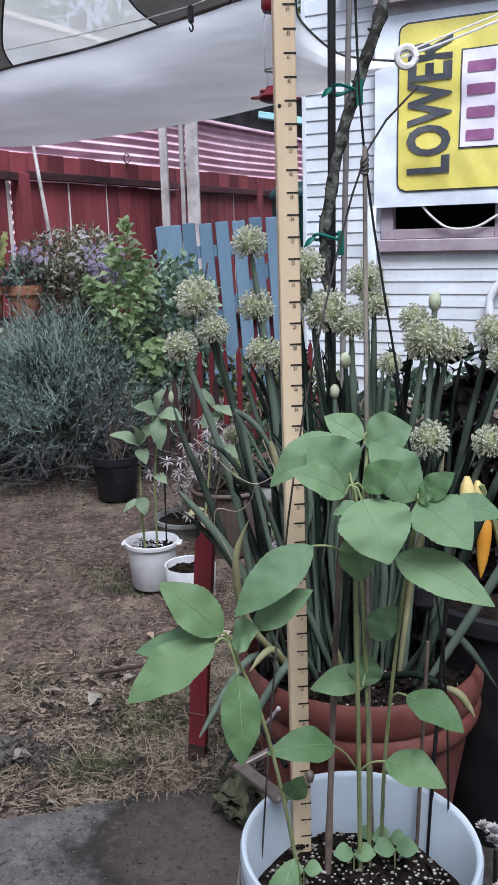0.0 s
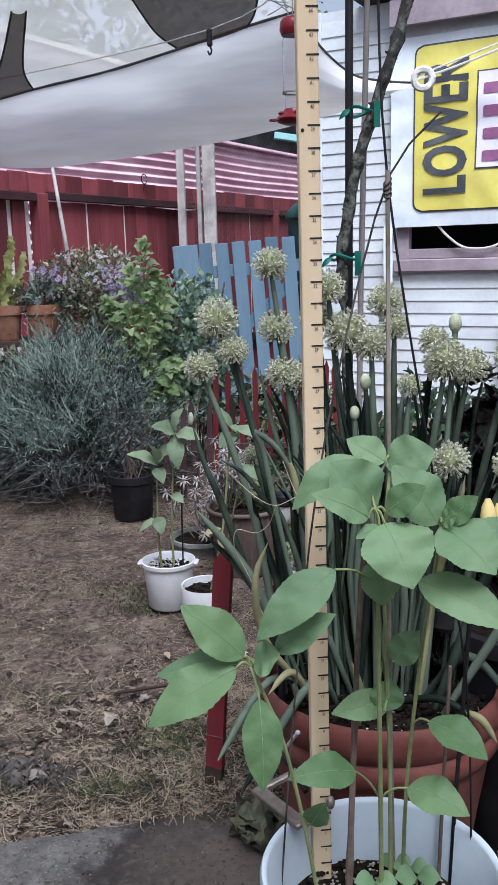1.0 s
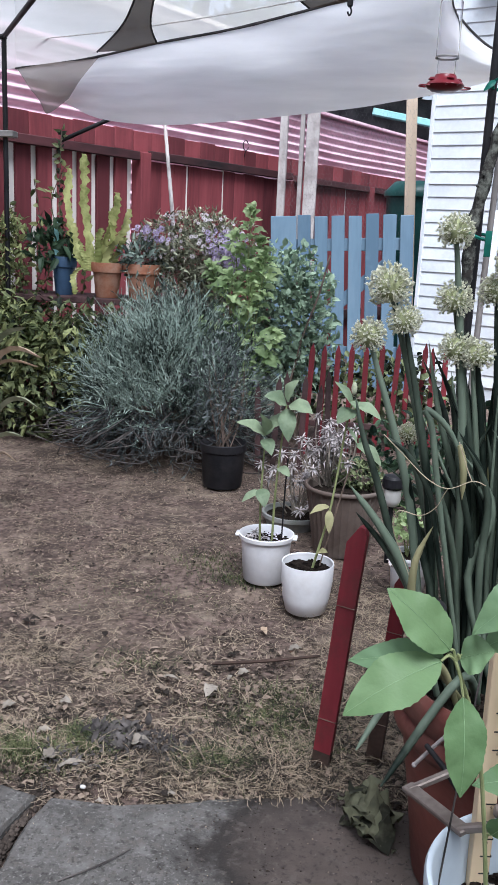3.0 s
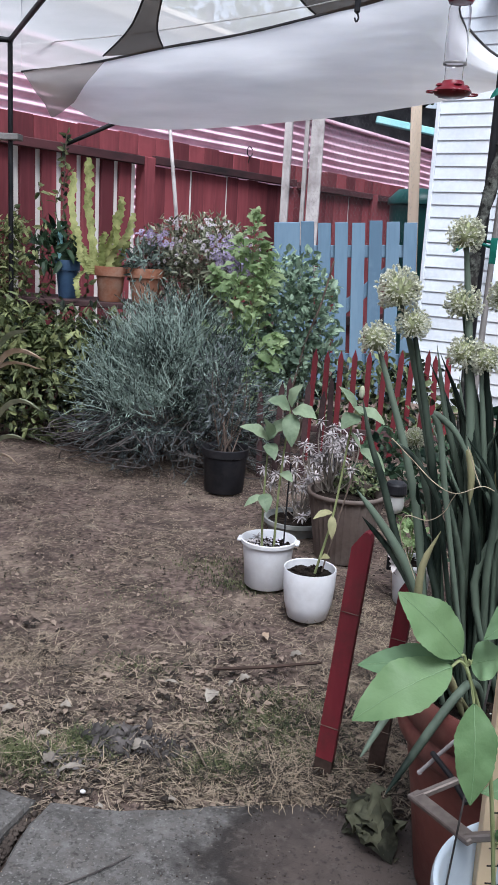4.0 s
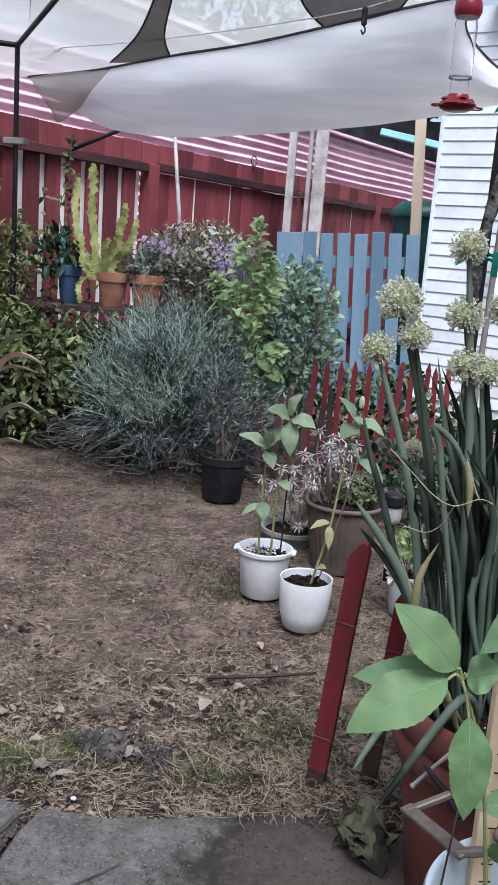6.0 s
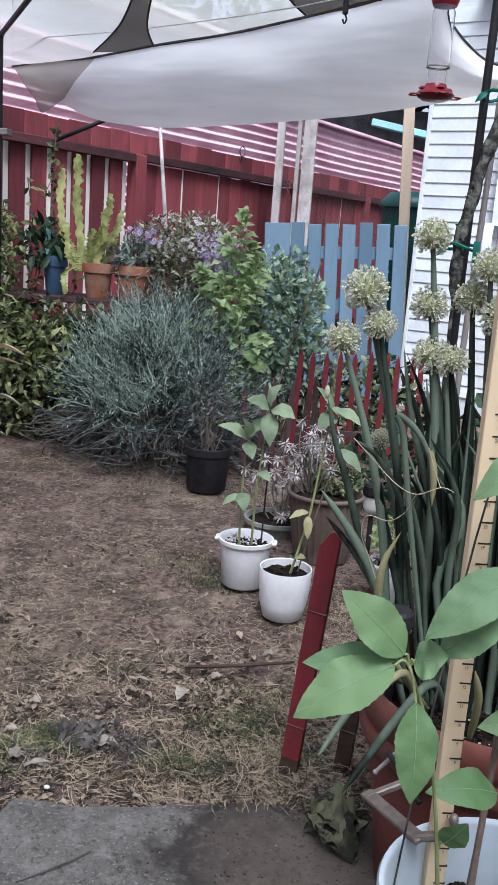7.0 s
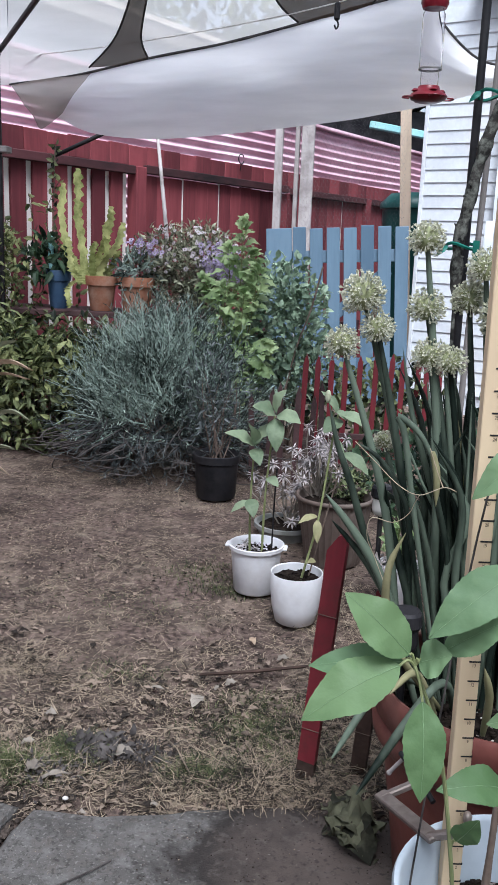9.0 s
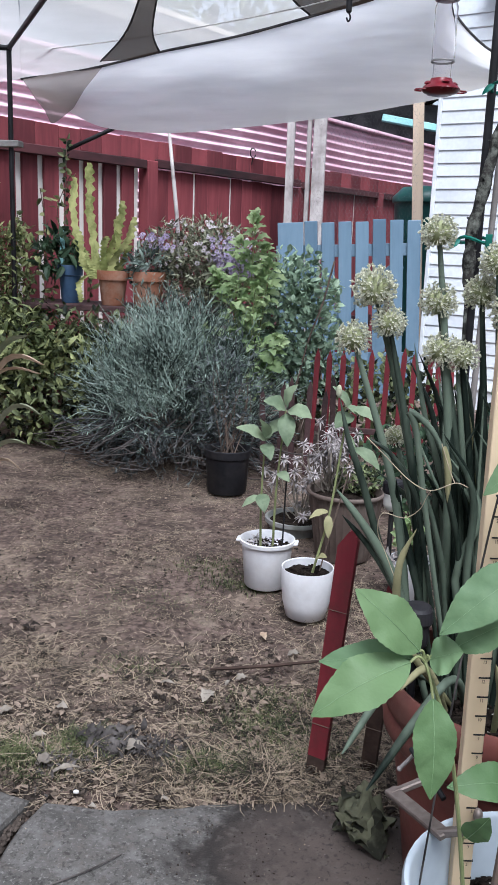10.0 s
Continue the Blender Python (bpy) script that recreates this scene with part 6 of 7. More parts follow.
part("body", Geo().lathe([(0.0, 0.0), (0.052, 0.0), (0.060, 0.006), (0.071, 0.06), (0.077, 0.12), (0.0785, 0.182), (0.0775, 0.186), (0.0745, 0.184), (0.073, 0.12), (0.055, 0.02), (0.0, 0.015)], 40, m2), M_WHITEPLASTIC, wp, "", True)
part("soil", crumbs(soil(0.073, 0.158, m2, 9), 0.07, 0.161, m2, 90, random.Random(9)), M_SOIL, wp)
m3 = at(-0.725, 3.66, 0.018)
bp_ = thing("black_pot", (-0.725, 3.66, 0.018), "black plastic nursery pot with thin bare plant", "plant pot")
part("body", Geo().lathe([(0.0, 0.0), (0.082, 0.0), (0.086, 0.008), (0.096, 0.16), (0.102, 0.163), (0.104, 0.195), (0.100, 0.198), (0.095, 0.19), (0.085, 0.02), (0.0, 0.02)], 36, m3), M_BLACKPLASTIC, bp_, "", True)
part("soil", soil(0.093, 0.165, m3, 3), M_SOIL, bp_)
m4 = at(-0.180, 2.985, 0.010) @ Matrix.Diagonal((1, 1, 0.97, 1))
brown = thing("ribbed_pot", (-0.178, 3.03, 0.010), "large taupe ribbed planter with trailing greenery", "plant pot")
part("body", Geo().lathe([(0.0, 0.0), (0.095, 0.0), (0.098, 0.01), (0.131, 0.238)], 96, m4, 0.020, 32).lathe([(0.131, 0.238), (0.139, 0.240), (0.1415, 0.245), (0.1415, 0.253), (0.137, 0.257), (0.128, 0.252), (0.122, 0.21), (0.0, 0.20)], 48, m4), M_BROWNPOT, brown, "", True)
part("soil", soil(0.124, 0.218, m4, 5), M_SOIL, brown)
m5 = at(-0.37, 3.22, 0.008)
dish = thing("shallow_pot", (-0.37, 3.22, 0.008), "shallow grey pot of pale rosettes", "plant pot")
part("body", Geo().lathe([(0.0, 0.0), (0.10, 0.0), (0.114, 0.040), (0.124, 0.043), (0.124, 0.058), (0.114, 0.058), (0.102, 0.036), (0.0, 0.036)], 36, m5), M_GREYPOT, dish, "", True)
part("soil", soil(0.105, 0.044, m5, 5), M_SOIL, dish)


def rosettes(parent, ctr, spread_xy, zs, count, size, seed, stems=True):
    r4 = random.Random(seed)
    for i in range(count):
        c = Vector((ctr[0] + r4.gauss(0, spread_xy), ctr[1] + r4.gauss(0, spread_xy * 0.7), r4.uniform(*zs)))
        if stems:
            part("stem", Geo().tube(along([(ctr[0] + r4.uniform(-0.03, 0.03), ctr[1], ctr[2]), (c.x, c.y, (ctr[2] + c.z) / 2 + 0.02), c], 6), 0.0028, 5), M_TWIGGREY, parent, "", True)
        g = Geo()
        for k in range(22):
            a, e = k * 2.4, -0.5 + 1.7 * k / 22
            d = Vector((math.cos(a) * math.cos(e), math.sin(a) * math.cos(e), math.sin(e)))
            g.card(c, (d + unit(r4) * 0.2).normalized(), Vector((0, 0, 1)), size * r4.uniform(0.6, 1.2), size * 0.24, 0.35)
        part("rosette", weld(g), M_GREYLEAF, parent)


rosettes(dish, (-0.36, 3.22, 0.045), 0.065, (0.08, 0.30), 24, 0.034, 21)
rosettes(brown, (-0.245, 3.07, 0.20), 0.055, (0.29, 0.46), 40, 0.030, 22)


bush(brown, (-0.14, 3.075, 0.265), (0.095, 0.06, 0.05), 420, 0.022, 0.012, M_SHRUB, 31, "greenery")
small_pot = thing("white_pot", (0.045, 2.63, 0.008), "small white plastic pot behind the red stakes", "plant pot")
m6 = at(0.045, 2.63, 0.008)
part("body", Geo().lathe([(0.0, 0.0), (0.046, 0.0), (0.050, 0.004), (0.062, 0.128), (0.0665, 0.130), (0.0675, 0.136), (0.0665, 0.141), (0.062, 0.140), (0.059, 0.118), (0.0, 0.114)], 40, m6), M_WHITEPLASTIC, small_pot, "", True)
part("soil", crumbs(soil(0.060, 0.122, m6, 8), 0.056, 0.126, m6, 60, random.Random(8)), M_SOIL, small_pot)


def seedling(label, x, y, z, spots, mat, stem_mat=None, group="seedlings in white pots"):
    """A thin stemmed plant: stems given as (points, leaves), each leaf as (base, tip, width)."""
    ob = thing("sunflower_seedling", (x, y, z), label, "seedling", group)
    for pts, leaves in spots:
        stalk(ob, pts, 0.0042, 0.0026, stem_mat or M_SUNSTEM)
        for b, t, wd in leaves:
            leaf_part(ob, b, t, wd, M_ONIONDRY if wd == 0.026 else mat, (0, -0.5, 1), nl=8, nw=2, shape=0.42, fold=0.2, droop=0.12, wavy=0.1)


seedling("slender seedling with pale green leaves in the white tub", -0.43, 2.64, 0.16, [
    ([(-0.432, 2.63, 0.125), (-0.433, 2.60, 0.30), (-0.428, 2.60, 0.49)], [((-0.428, 2.60, 0.50), (-0.515, 2.57, 0.545), 0.055), ((-0.425, 2.60, 0.51), (-0.35, 2.58, 0.57), 0.07), ((-0.43, 2.60, 0.49), (-0.40, 2.54, 0.455), 0.045), ((-0.428, 2.60, 0.50), (-0.44, 2.54, 0.585), 0.05), ((-0.433, 2.60, 0.33), (-0.415, 2.55, 0.285), 0.045), ((-0.433, 2.60, 0.32), (-0.49, 2.57, 0.29), 0.03)]),
    ([(-0.395, 2.645, 0.125), (-0.388, 2.61, 0.34), (-0.368, 2.60, 0.60)], [((-0.368, 2.60, 0.60), (-0.435, 2.58, 0.63), 0.07), ((-0.366, 2.60, 0.61), (-0.335, 2.58, 0.685), 0.055), ((-0.362, 2.60, 0.60), (-0.285, 2.58, 0.585), 0.065), ((-0.368, 2.60, 0.59), (-0.352, 2.54, 0.50), 0.055), ((-0.385, 2.61, 0.40), (-0.345, 2.58, 0.38), 0.035)])], M_PALEGREEN)
rod("thin_rod", [(-0.365, 2.65, 0.125), (-0.362, 2.65, 0.32), (-0.358, 2.65, 0.42)], 0.0028, M_BLACKMETAL, "short black rod stuck in the white tub")
rosettes(tub, (-0.42, 2.645, 0.13), 0.020, (0.14, 0.16), 4, 0.026, 25, False)
seedling("lanky seedling with yellowing leaves in the white pot", -0.25, 2.45, 0.17, [
    ([(-0.255, 2.435, 0.125), (-0.238, 2.42, 0.20), (-0.207, 2.42, 0.348), (-0.181, 2.42, 0.578), (-0.168, 2.41, 0.655)], [((-0.158, 2.41, 0.635), (-0.206, 2.375, 0.602), 0.058), ((-0.169, 2.40, 0.654), (-0.219, 2.40, 0.716), 0.030), ((-0.165, 2.40, 0.655), (-0.085, 2.38, 0.622), 0.042), ((-0.150, 2.41, 0.540), (-0.073, 2.39, 0.487), 0.044), ((-0.172, 2.40, 0.663), (-0.145, 2.38, 0.640), 0.024), ((-0.180, 2.42, 0.585), (-0.144, 2.40, 0.540), 0.012), ((-0.212, 2.42, 0.345), (-0.265, 2.39, 0.329), 0.026), ((-0.212, 2.42, 0.335), (-0.207, 2.39, 0.272), 0.026), ((-0.238, 2.42, 0.20), (-0.208, 2.40, 0.212), 0.026)])], M_PALEGREEN)
rod("thin_rod", [(-0.235, 2.45, 0.125), (-0.19, 2.46, 0.33), (-0.16, 2.46, 0.46)], 0.0024, M_TWIG, "dark twig leaning in the white pot", "twig")

herb = thing("small_herb", (0.035, 2.63, 0.13), "small yellow-green herb growing in the white pot", "seedling")
bush(herb, (0.030, 2.625, 0.235), (0.05, 0.04, 0.055), 90, 0.030, 0.018, M_LIME, 33, "leaves", shell=0.2)
bush(herb, (-0.012, 2.60, 0.150), (0.022, 0.03, 0.022), 26, 0.026, 0.016, M_GREYLEAF, 34, "pale_leaves", shell=0.2)
for dx, dz in ((-0.02, 0.10), (0.0, 0.15), (0.025, 0.12)):
    stalk(herb, [(0.035, 2.63, 0.125), (0.035 + dx * 0.5, 2.63, 0.125 + dz * 0.6), (0.035 + dx, 2.62, 0.125 + dz)], 0.003, 0.002)

# thin plant in the black pot
twiggy = thing("thin_shrub", (-0.725, 3.66, 0.18), "thin grey-leaved shrub in the black pot", "shrub")
branches(twiggy, (-0.725, 3.66, 0.17), (-0.74, 3.68, 0.42), (0.17, 0.14, 0.30), 16, 0.0032, M_TWIG, 41)
bush(twiggy, (-0.74, 3.68, 0.45), (0.19, 0.14, 0.28), 900, 0.032, 0.007, M_DUSKLEAF, 42, shell=0.15)

# ---- lavender bush ----
lav = thing("lavender_bush", (-1.08, 4.10, 0.0), "broad grey-green lavender bush sprawling over the dirt", "bush")
branches(lav, (-1.06, 4.15, 0.0), (-1.07, 4.12, 0.35), (0.40, 0.32, 0.36), 46, 0.009, M_TWIGGREY, 51)
r7 = random.Random(52)
g_top, g_low = Geo(), Geo()
for i in range(3600):
    d = unit(r7)
    d.z = abs(d.z) * 1.0 - (0.25 if r7.random() < 0.3 else 0)
    lump = 1 + 0.22 * noise.noise((d.x * 2.5, d.y * 2.5, d.z * 2.5))
    q = (0.42 + 0.52 * r7.random() ** 0.6) * lump
    p = Vector((-1.06, 4.12, 0.22)) + Vector((d.x * 0.47, d.y * 0.36, d.z * 0.52)) * q
    if p.z < 0.01:
        continue
    grow = (Vector((d.x * 0.45, d.y * 0.4, d.z * 0.4 + 0.75)) + unit(r7) * 0.75).normalized()
    if d.z < 0.15:
        grow = (Vector((d.x * 0.6, d.y * 0.6, 0.10)) + unit(r7) * 1.0).normalized()
    ln = r7.uniform(0.11, 0.26)
    e = p + grow * ln
    bow = unit(r7) * 0.022
    # low shoots go to a darker leaf colour that paints in the bush's base shade
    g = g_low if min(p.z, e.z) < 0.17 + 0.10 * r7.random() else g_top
    g.tube([p, p.lerp(e, 0.33) + bow * 0.9, p.lerp(e, 0.66) + bow * 0.9, e], [0.0024, 0.0021, 0.0017, 0.0008], 3, False)
    for k in range(11):
        c = p.lerp(e, 0.2 + 0.075 * k) + bow * math.sin(math.pi * (0.2 + 0.075 * k))
        g.needle(c, (grow * 0.9 + unit(r7) * 0.75).normalized(), unit(r7), r7.uniform(0.018, 0.040), 0.0046)
tagged(part("foliage", g_top, M_LAVENDER, lav), kind="stuff")
tagged(part("lower_growth", g_low, M_DUSKLEAF, lav, "lower shoots with shade put into their colour"), kind="stuff")
g = Geo()
for i in range(120):
    a = r7.uniform(2.9, 6.5)
    b = Vector((-1.07 + 0.36 * math.cos(a), 4.12 + 0.30 * math.sin(a), r7.uniform(0.08, 0.30)))
    o = Vector((math.cos(a), math.sin(a), 0))
    ln = r7.uniform(0.10, 0.28)
    g.tube(along([b, b + o * ln * 0.6 + Vector((r7.uniform(-.08, .08), 0, -0.05)), b + o * ln + Vector((r7.uniform(-.14, .14), 0, 0.06 - b.z * 0.6))], 8), 0.0026, 4)
tagged(part("sprawling_stem", g, M_DARKTWIG, lav, "", True), kind="stuff")

# ---- shrubs at the back ----
shrub = thing("leafy_shrub", (-1.80, 4.35, 0.0), "dense dark green leafy shrub below the shelf", "shrub")
branches(shrub, (-1.80, 4.35, 0.0), (-1.80, 4.35, 0.40), (0.42, 0.28, 0.42), 34, 0.009, M_TWIG, 61)
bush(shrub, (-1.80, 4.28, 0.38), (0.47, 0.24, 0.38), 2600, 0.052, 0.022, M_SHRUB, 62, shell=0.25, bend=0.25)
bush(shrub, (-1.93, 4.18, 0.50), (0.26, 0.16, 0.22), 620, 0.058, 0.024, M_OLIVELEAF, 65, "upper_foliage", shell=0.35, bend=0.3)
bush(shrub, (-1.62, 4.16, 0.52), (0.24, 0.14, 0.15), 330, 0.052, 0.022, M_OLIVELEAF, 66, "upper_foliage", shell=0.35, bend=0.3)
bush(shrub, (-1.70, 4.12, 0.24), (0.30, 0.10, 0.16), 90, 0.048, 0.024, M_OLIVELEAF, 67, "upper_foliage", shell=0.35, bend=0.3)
shrub2 = thing("leafy_shrub", (-1.42, 4.42, 0.0), "dark leafy shrub behind the lavender", "shrub")
branches(shrub2, (-1.42, 4.42, 0.0), (-1.42, 4.42, 0.35), (0.2, 0.2, 0.35), 16, 0.008, M_TWIG, 63)
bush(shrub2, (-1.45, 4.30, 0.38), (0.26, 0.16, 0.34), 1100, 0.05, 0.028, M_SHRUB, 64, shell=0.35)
vine = thing("wiry_vine", (-2.05, 4.62, 0.0), "sparse wiry vine climbing the canopy pole", "vine")
g = Geo()
r8 = random.Random(71)
rl0 = random.Random(72)
vp = []
for i in range(9):
    a = Vector((-2.06 + r8.uniform(-0.15, 0.15), 4.62 + r8.uniform(-0.05, 0.1), 0.0))
    pts = [a]
    for k in range(6):
        a = a + Vector((r8.uniform(-0.10, 0.12), r8.uniform(-0.03, 0.03), r8.uniform(0.12, 0.30)))
        pts.append(a)
    q = along(pts, 24)
    vp += q
    g.tube(q, 0.0022, 4)
part("stems", g, M_TWIG, vine, "", True)
g = Geo()
for p in vp:
    for k in range(2):
        g.card(p, unit(r8), unit(r8), r8.uniform(0.03, 0.06), 0.028, 0.2)
for i in range(900):
    p = Vector((-2.05 + rl0.gauss(0, 0.075), 4.40 + rl0.gauss(0, 0.05), rl0.uniform(0.62, 1.14)))
    g.card(p, (unit(rl0) + Vector((0, 0, -0.3))).normalized(), (unit(rl0) + Vector((0, -0.8, 0.4))).normalized(), rl0.uniform(0.025, 0.055), rl0.uniform(0.010, 0.020), 0.25)
part("leaves", g, M_OLIVELEAF, vine)
tall = thing("climbing_shoot", (-1.776, 4.55, 0.7), "thin leafy shoot climbing the fence", "vine")
q = along([(-1.80, 4.58, 0.0), (-1.78, 4.56, 0.7), (-1.79, 4.56, 1.2), (-1.775, 4.55, 1.58)], 30)
part("stem", Geo().tube(q, 0.003, 5), M_TWIG, tall, "", True)
g = Geo()
for p in q[10:]:
    for k in range(3):
        g.card(p, (unit(r8) + Vector((0, 0, 0.3))).normalized(), unit(r8), r8.uniform(0.025, 0.055), 0.024, 0.2)
part("leaves", g, M_SHRUB, tall)

sap = thing("lime_sapling", (-0.74, 4.28, 0.0), "yellow-green leafy sapling beside the lavender", "sapling")
r9 = random.Random(82)
g, gd = Geo(), Geo()
SHOOTS = [((-0.74, 4.28, 0.05), (-0.745, 4.27, 0.60), (-0.735, 4.26, 1.0), (-0.727, 4.26, 1.20)), ((-0.74, 4.28, 0.05), (-0.80, 4.24, 0.55), (-0.865, 4.22, 0.84), (-0.90, 4.20, 0.93)), ((-0.74, 4.28, 0.05), (-0.70, 4.24, 0.55), (-0.66, 4.22, 0.86), (-0.645, 4.21, 0.99)),
          ((-0.74, 4.28, 0.05), (-0.77, 4.20, 0.50), (-0.80, 4.16, 0.76), (-0.79, 4.15, 0.90)), ((-0.74, 4.28, 0.05), (-0.68, 4.18, 0.40), (-0.61, 4.12, 0.56), (-0.58, 4.10, 0.64)), ((-0.74, 4.28, 0.05), (-0.72, 4.20, 0.45), (-0.71, 4.15, 0.70), (-0.70, 4.14, 0.88)),
          ((-0.74, 4.28, 0.05), (-0.82, 4.18, 0.45), (-0.90, 4.13, 0.60), (-0.93, 4.12, 0.66)), ((-0.74, 4.28, 0.05), (-0.70, 4.17, 0.34), (-0.66, 4.12, 0.44), (-0.64, 4.11, 0.50)), ((-0.74, 4.28, 0.05), (-0.78, 4.30, 0.6), (-0.80, 4.32, 0.95), (-0.80, 4.32, 1.08)), ((-0.74, 4.28, 0.05), (-0.71, 4.30, 0.6), (-0.69, 4.30, 0.95), (-0.685, 4.30, 1.06))]
for k, line in enumerate(SHOOTS):
    q = along(line, 36)
    part("shoot", Geo().tube(q, [0.0055 - 0.00011 * i for i in range(37)], 5), M_SUNSTEM, sap, "", True)
    for i in range(11, 37):
        for n in range(2 if i < 34 else 3):
            a = i * 2.4 + n * 3.0 + r9.uniform(-0.5, 0.5)
            o = Vector((math.cos(a), math.sin(a) * 0.8 - 0.25, r9.uniform(-0.25, 0.75) + (0.5 if i > 32 else 0))).normalized()
            ln = r9.uniform(0.045, 0.092) * (0.72 if i > 30 else 1)
            b = q[i] + o * 0.012
            # low rear leaves take the darker green, which paints in the crown's inner shade
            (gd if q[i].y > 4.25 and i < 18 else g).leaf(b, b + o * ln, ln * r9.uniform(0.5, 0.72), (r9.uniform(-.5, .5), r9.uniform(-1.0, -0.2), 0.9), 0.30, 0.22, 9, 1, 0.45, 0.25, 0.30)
for b, t, wd in (((-0.64, 4.10, 0.66), (-0.555, 4.06, 0.61), 0.085), ((-0.63, 4.10, 0.54), (-0.55, 4.06, 0.50), 0.075), ((-0.655, 4.10, 0.60), (-0.60, 4.05, 0.54), 0.08), ((-0.735, 4.25, 1.19), (-0.705, 4.23, 1.225), 0.055), ((-0.735, 4.25, 1.18), (-0.765, 4.23, 1.215), 0.05)):
    g.leaf(b, t, wd, (0, -0.8, 0.7), 0.25, 0.2, 13, 2, 0.48, 0.2, 0.28)
part("leaves", g, M_LIME, sap, "yellow-green lobed leaves", True)
part("inner_leaves", gd, M_MIDLEAF, sap, "inner leaves with shade put into a darker green", True)
ivy = thing("ivy_shrub", (-0.52, 4.62, 0.0), "mid-green leafy shrub beside the gate", "shrub")
branches(ivy, (-0.52, 4.62, 0.0), (-0.52, 4.62, 0.5), (0.2, 0.18, 0.4), 16, 0.007, M_TWIG, 84)
bush(ivy, (-0.55, 4.64, 0.64), (0.25, 0.2, 0.44), 2900, 0.042, 0.026, M_MIDLEAF, 83, shell=0.3)
tagged(part("bare_twig", Geo().tube(along([(-0.52, 4.45, 0.35), (-0.46, 4.45, 0.62), (-0.40, 4.45, 0.80), (-0.35, 4.45, 1.02)], 10), 0.005, 5), M_TWIG, None, "", True), "bare brown twig crossing the gate", "twig")
low = thing("low_greenery", (0.0, 4.7, 0.0), "low leafy greenery behind the red picket edging", "plants")
bush(low, (-0.05, 4.75, 0.28), (0.45, 0.22, 0.26), 900, 0.05, 0.032, M_SHRUB, 85, shell=0.2)
bush(low, (0.15, 3.7, 0.16), (0.34, 0.3, 0.20), 520, 0.05, 0.030, M_IVY, 86, shell=0.2)

# ---- shelf with pots ----
shelf = thing("plant_shelf", (-1.55, 4.62, 0.0), "rough dark wooden plank shelf carrying potted plants", "shelf")
part("plank", Geo().box((-2.15, 4.40, 0.715), (-0.95, 4.60, 0.745), 0.004), M_DARKSTAKE, shelf)
part("plank", Geo().box((-2.15, 4.605, 0.712), (-0.95, 4.80, 0.742), 0.004), M_DARKSTAKE, shelf)
for x in (-2.05, -1.05):
    for y in (4.46, 4.74):
        part("leg", Geo().box((x, y, -0.02), (x + 0.05, y + 0.05, 0.712), 0.003), M_GREYWOOD, shelf)


def flower_pot(x, y, z, r, h, mat, label):
    ob = thing("flower_pot", (x, y, z), label, "plant pot", "pots on the shelf")
    m = at(x, y, z)
    part("body", Geo().lathe([(0.0, 0.0), (r * 0.66, 0.0), (r * 0.68, 0.004), (r * 0.86, h * 0.72), (r * 0.97, h * 0.73), (r, h * 0.98), (r * 0.97, h), (r * 0.88, h * 0.97), (r * 0.82, h * 0.85), (0.0, h * 0.84)], 32, m), mat, ob, "", True)
    part("soil", soil(r * 0.84, h * 0.86, m, int(x * 10)), M_SOIL, ob)
    return ob


flower_pot(-1.510, 4.50, 0.746, 0.086, 0.180, M_TERRACOTTA, "terracotta pot holding tall euphorbia")
flower_pot(-1.330, 4.53, 0.744, 0.100, 0.182, M_TERRACOTTA, "terracotta pot with small grey plant")
flower_pot(-1.755, 4.53, 0.745, 0.068, 0.20, M_BLUEPOT, "blue glazed pot with dark leafy plant")
cactus = thing("euphorbia", (-1.55, 4.50, 0.88), "tall yellow-green ribbed euphorbia stems in terracotta pot", "cactus")
rc = random.Random(91)


def ribbed(pts, r):
    q = along(pts, 40)
    g = Geo()
    n = 6
    for i, p in enumerate(q):
        for k in range(n):
            a = 6.2832 * k / n + 0.25 * math.sin(i * 0.35 + r * 900)
            bump_r = r * (1.0 + 0.55 * noise.noise((i * 0.75, k * 3.1, r * 700)) + 0.30 * math.sin(i * 2.0 + k)) * (1 if i < 38 else 0.6)
            rr = bump_r * (1.0 if k % 2 == 0 else 0.25)
            g.v.append((p.x + rr * math.cos(a), p.y + rr * math.sin(a), p.z))
    g.f = [(i * n + k, i * n + (k + 1) % n, (i + 1) * n + (k + 1) % n, (i + 1) * n + k) for i in range(40) for k in range(n)] + [tuple(range(40 * n, 41 * n))]
    return g


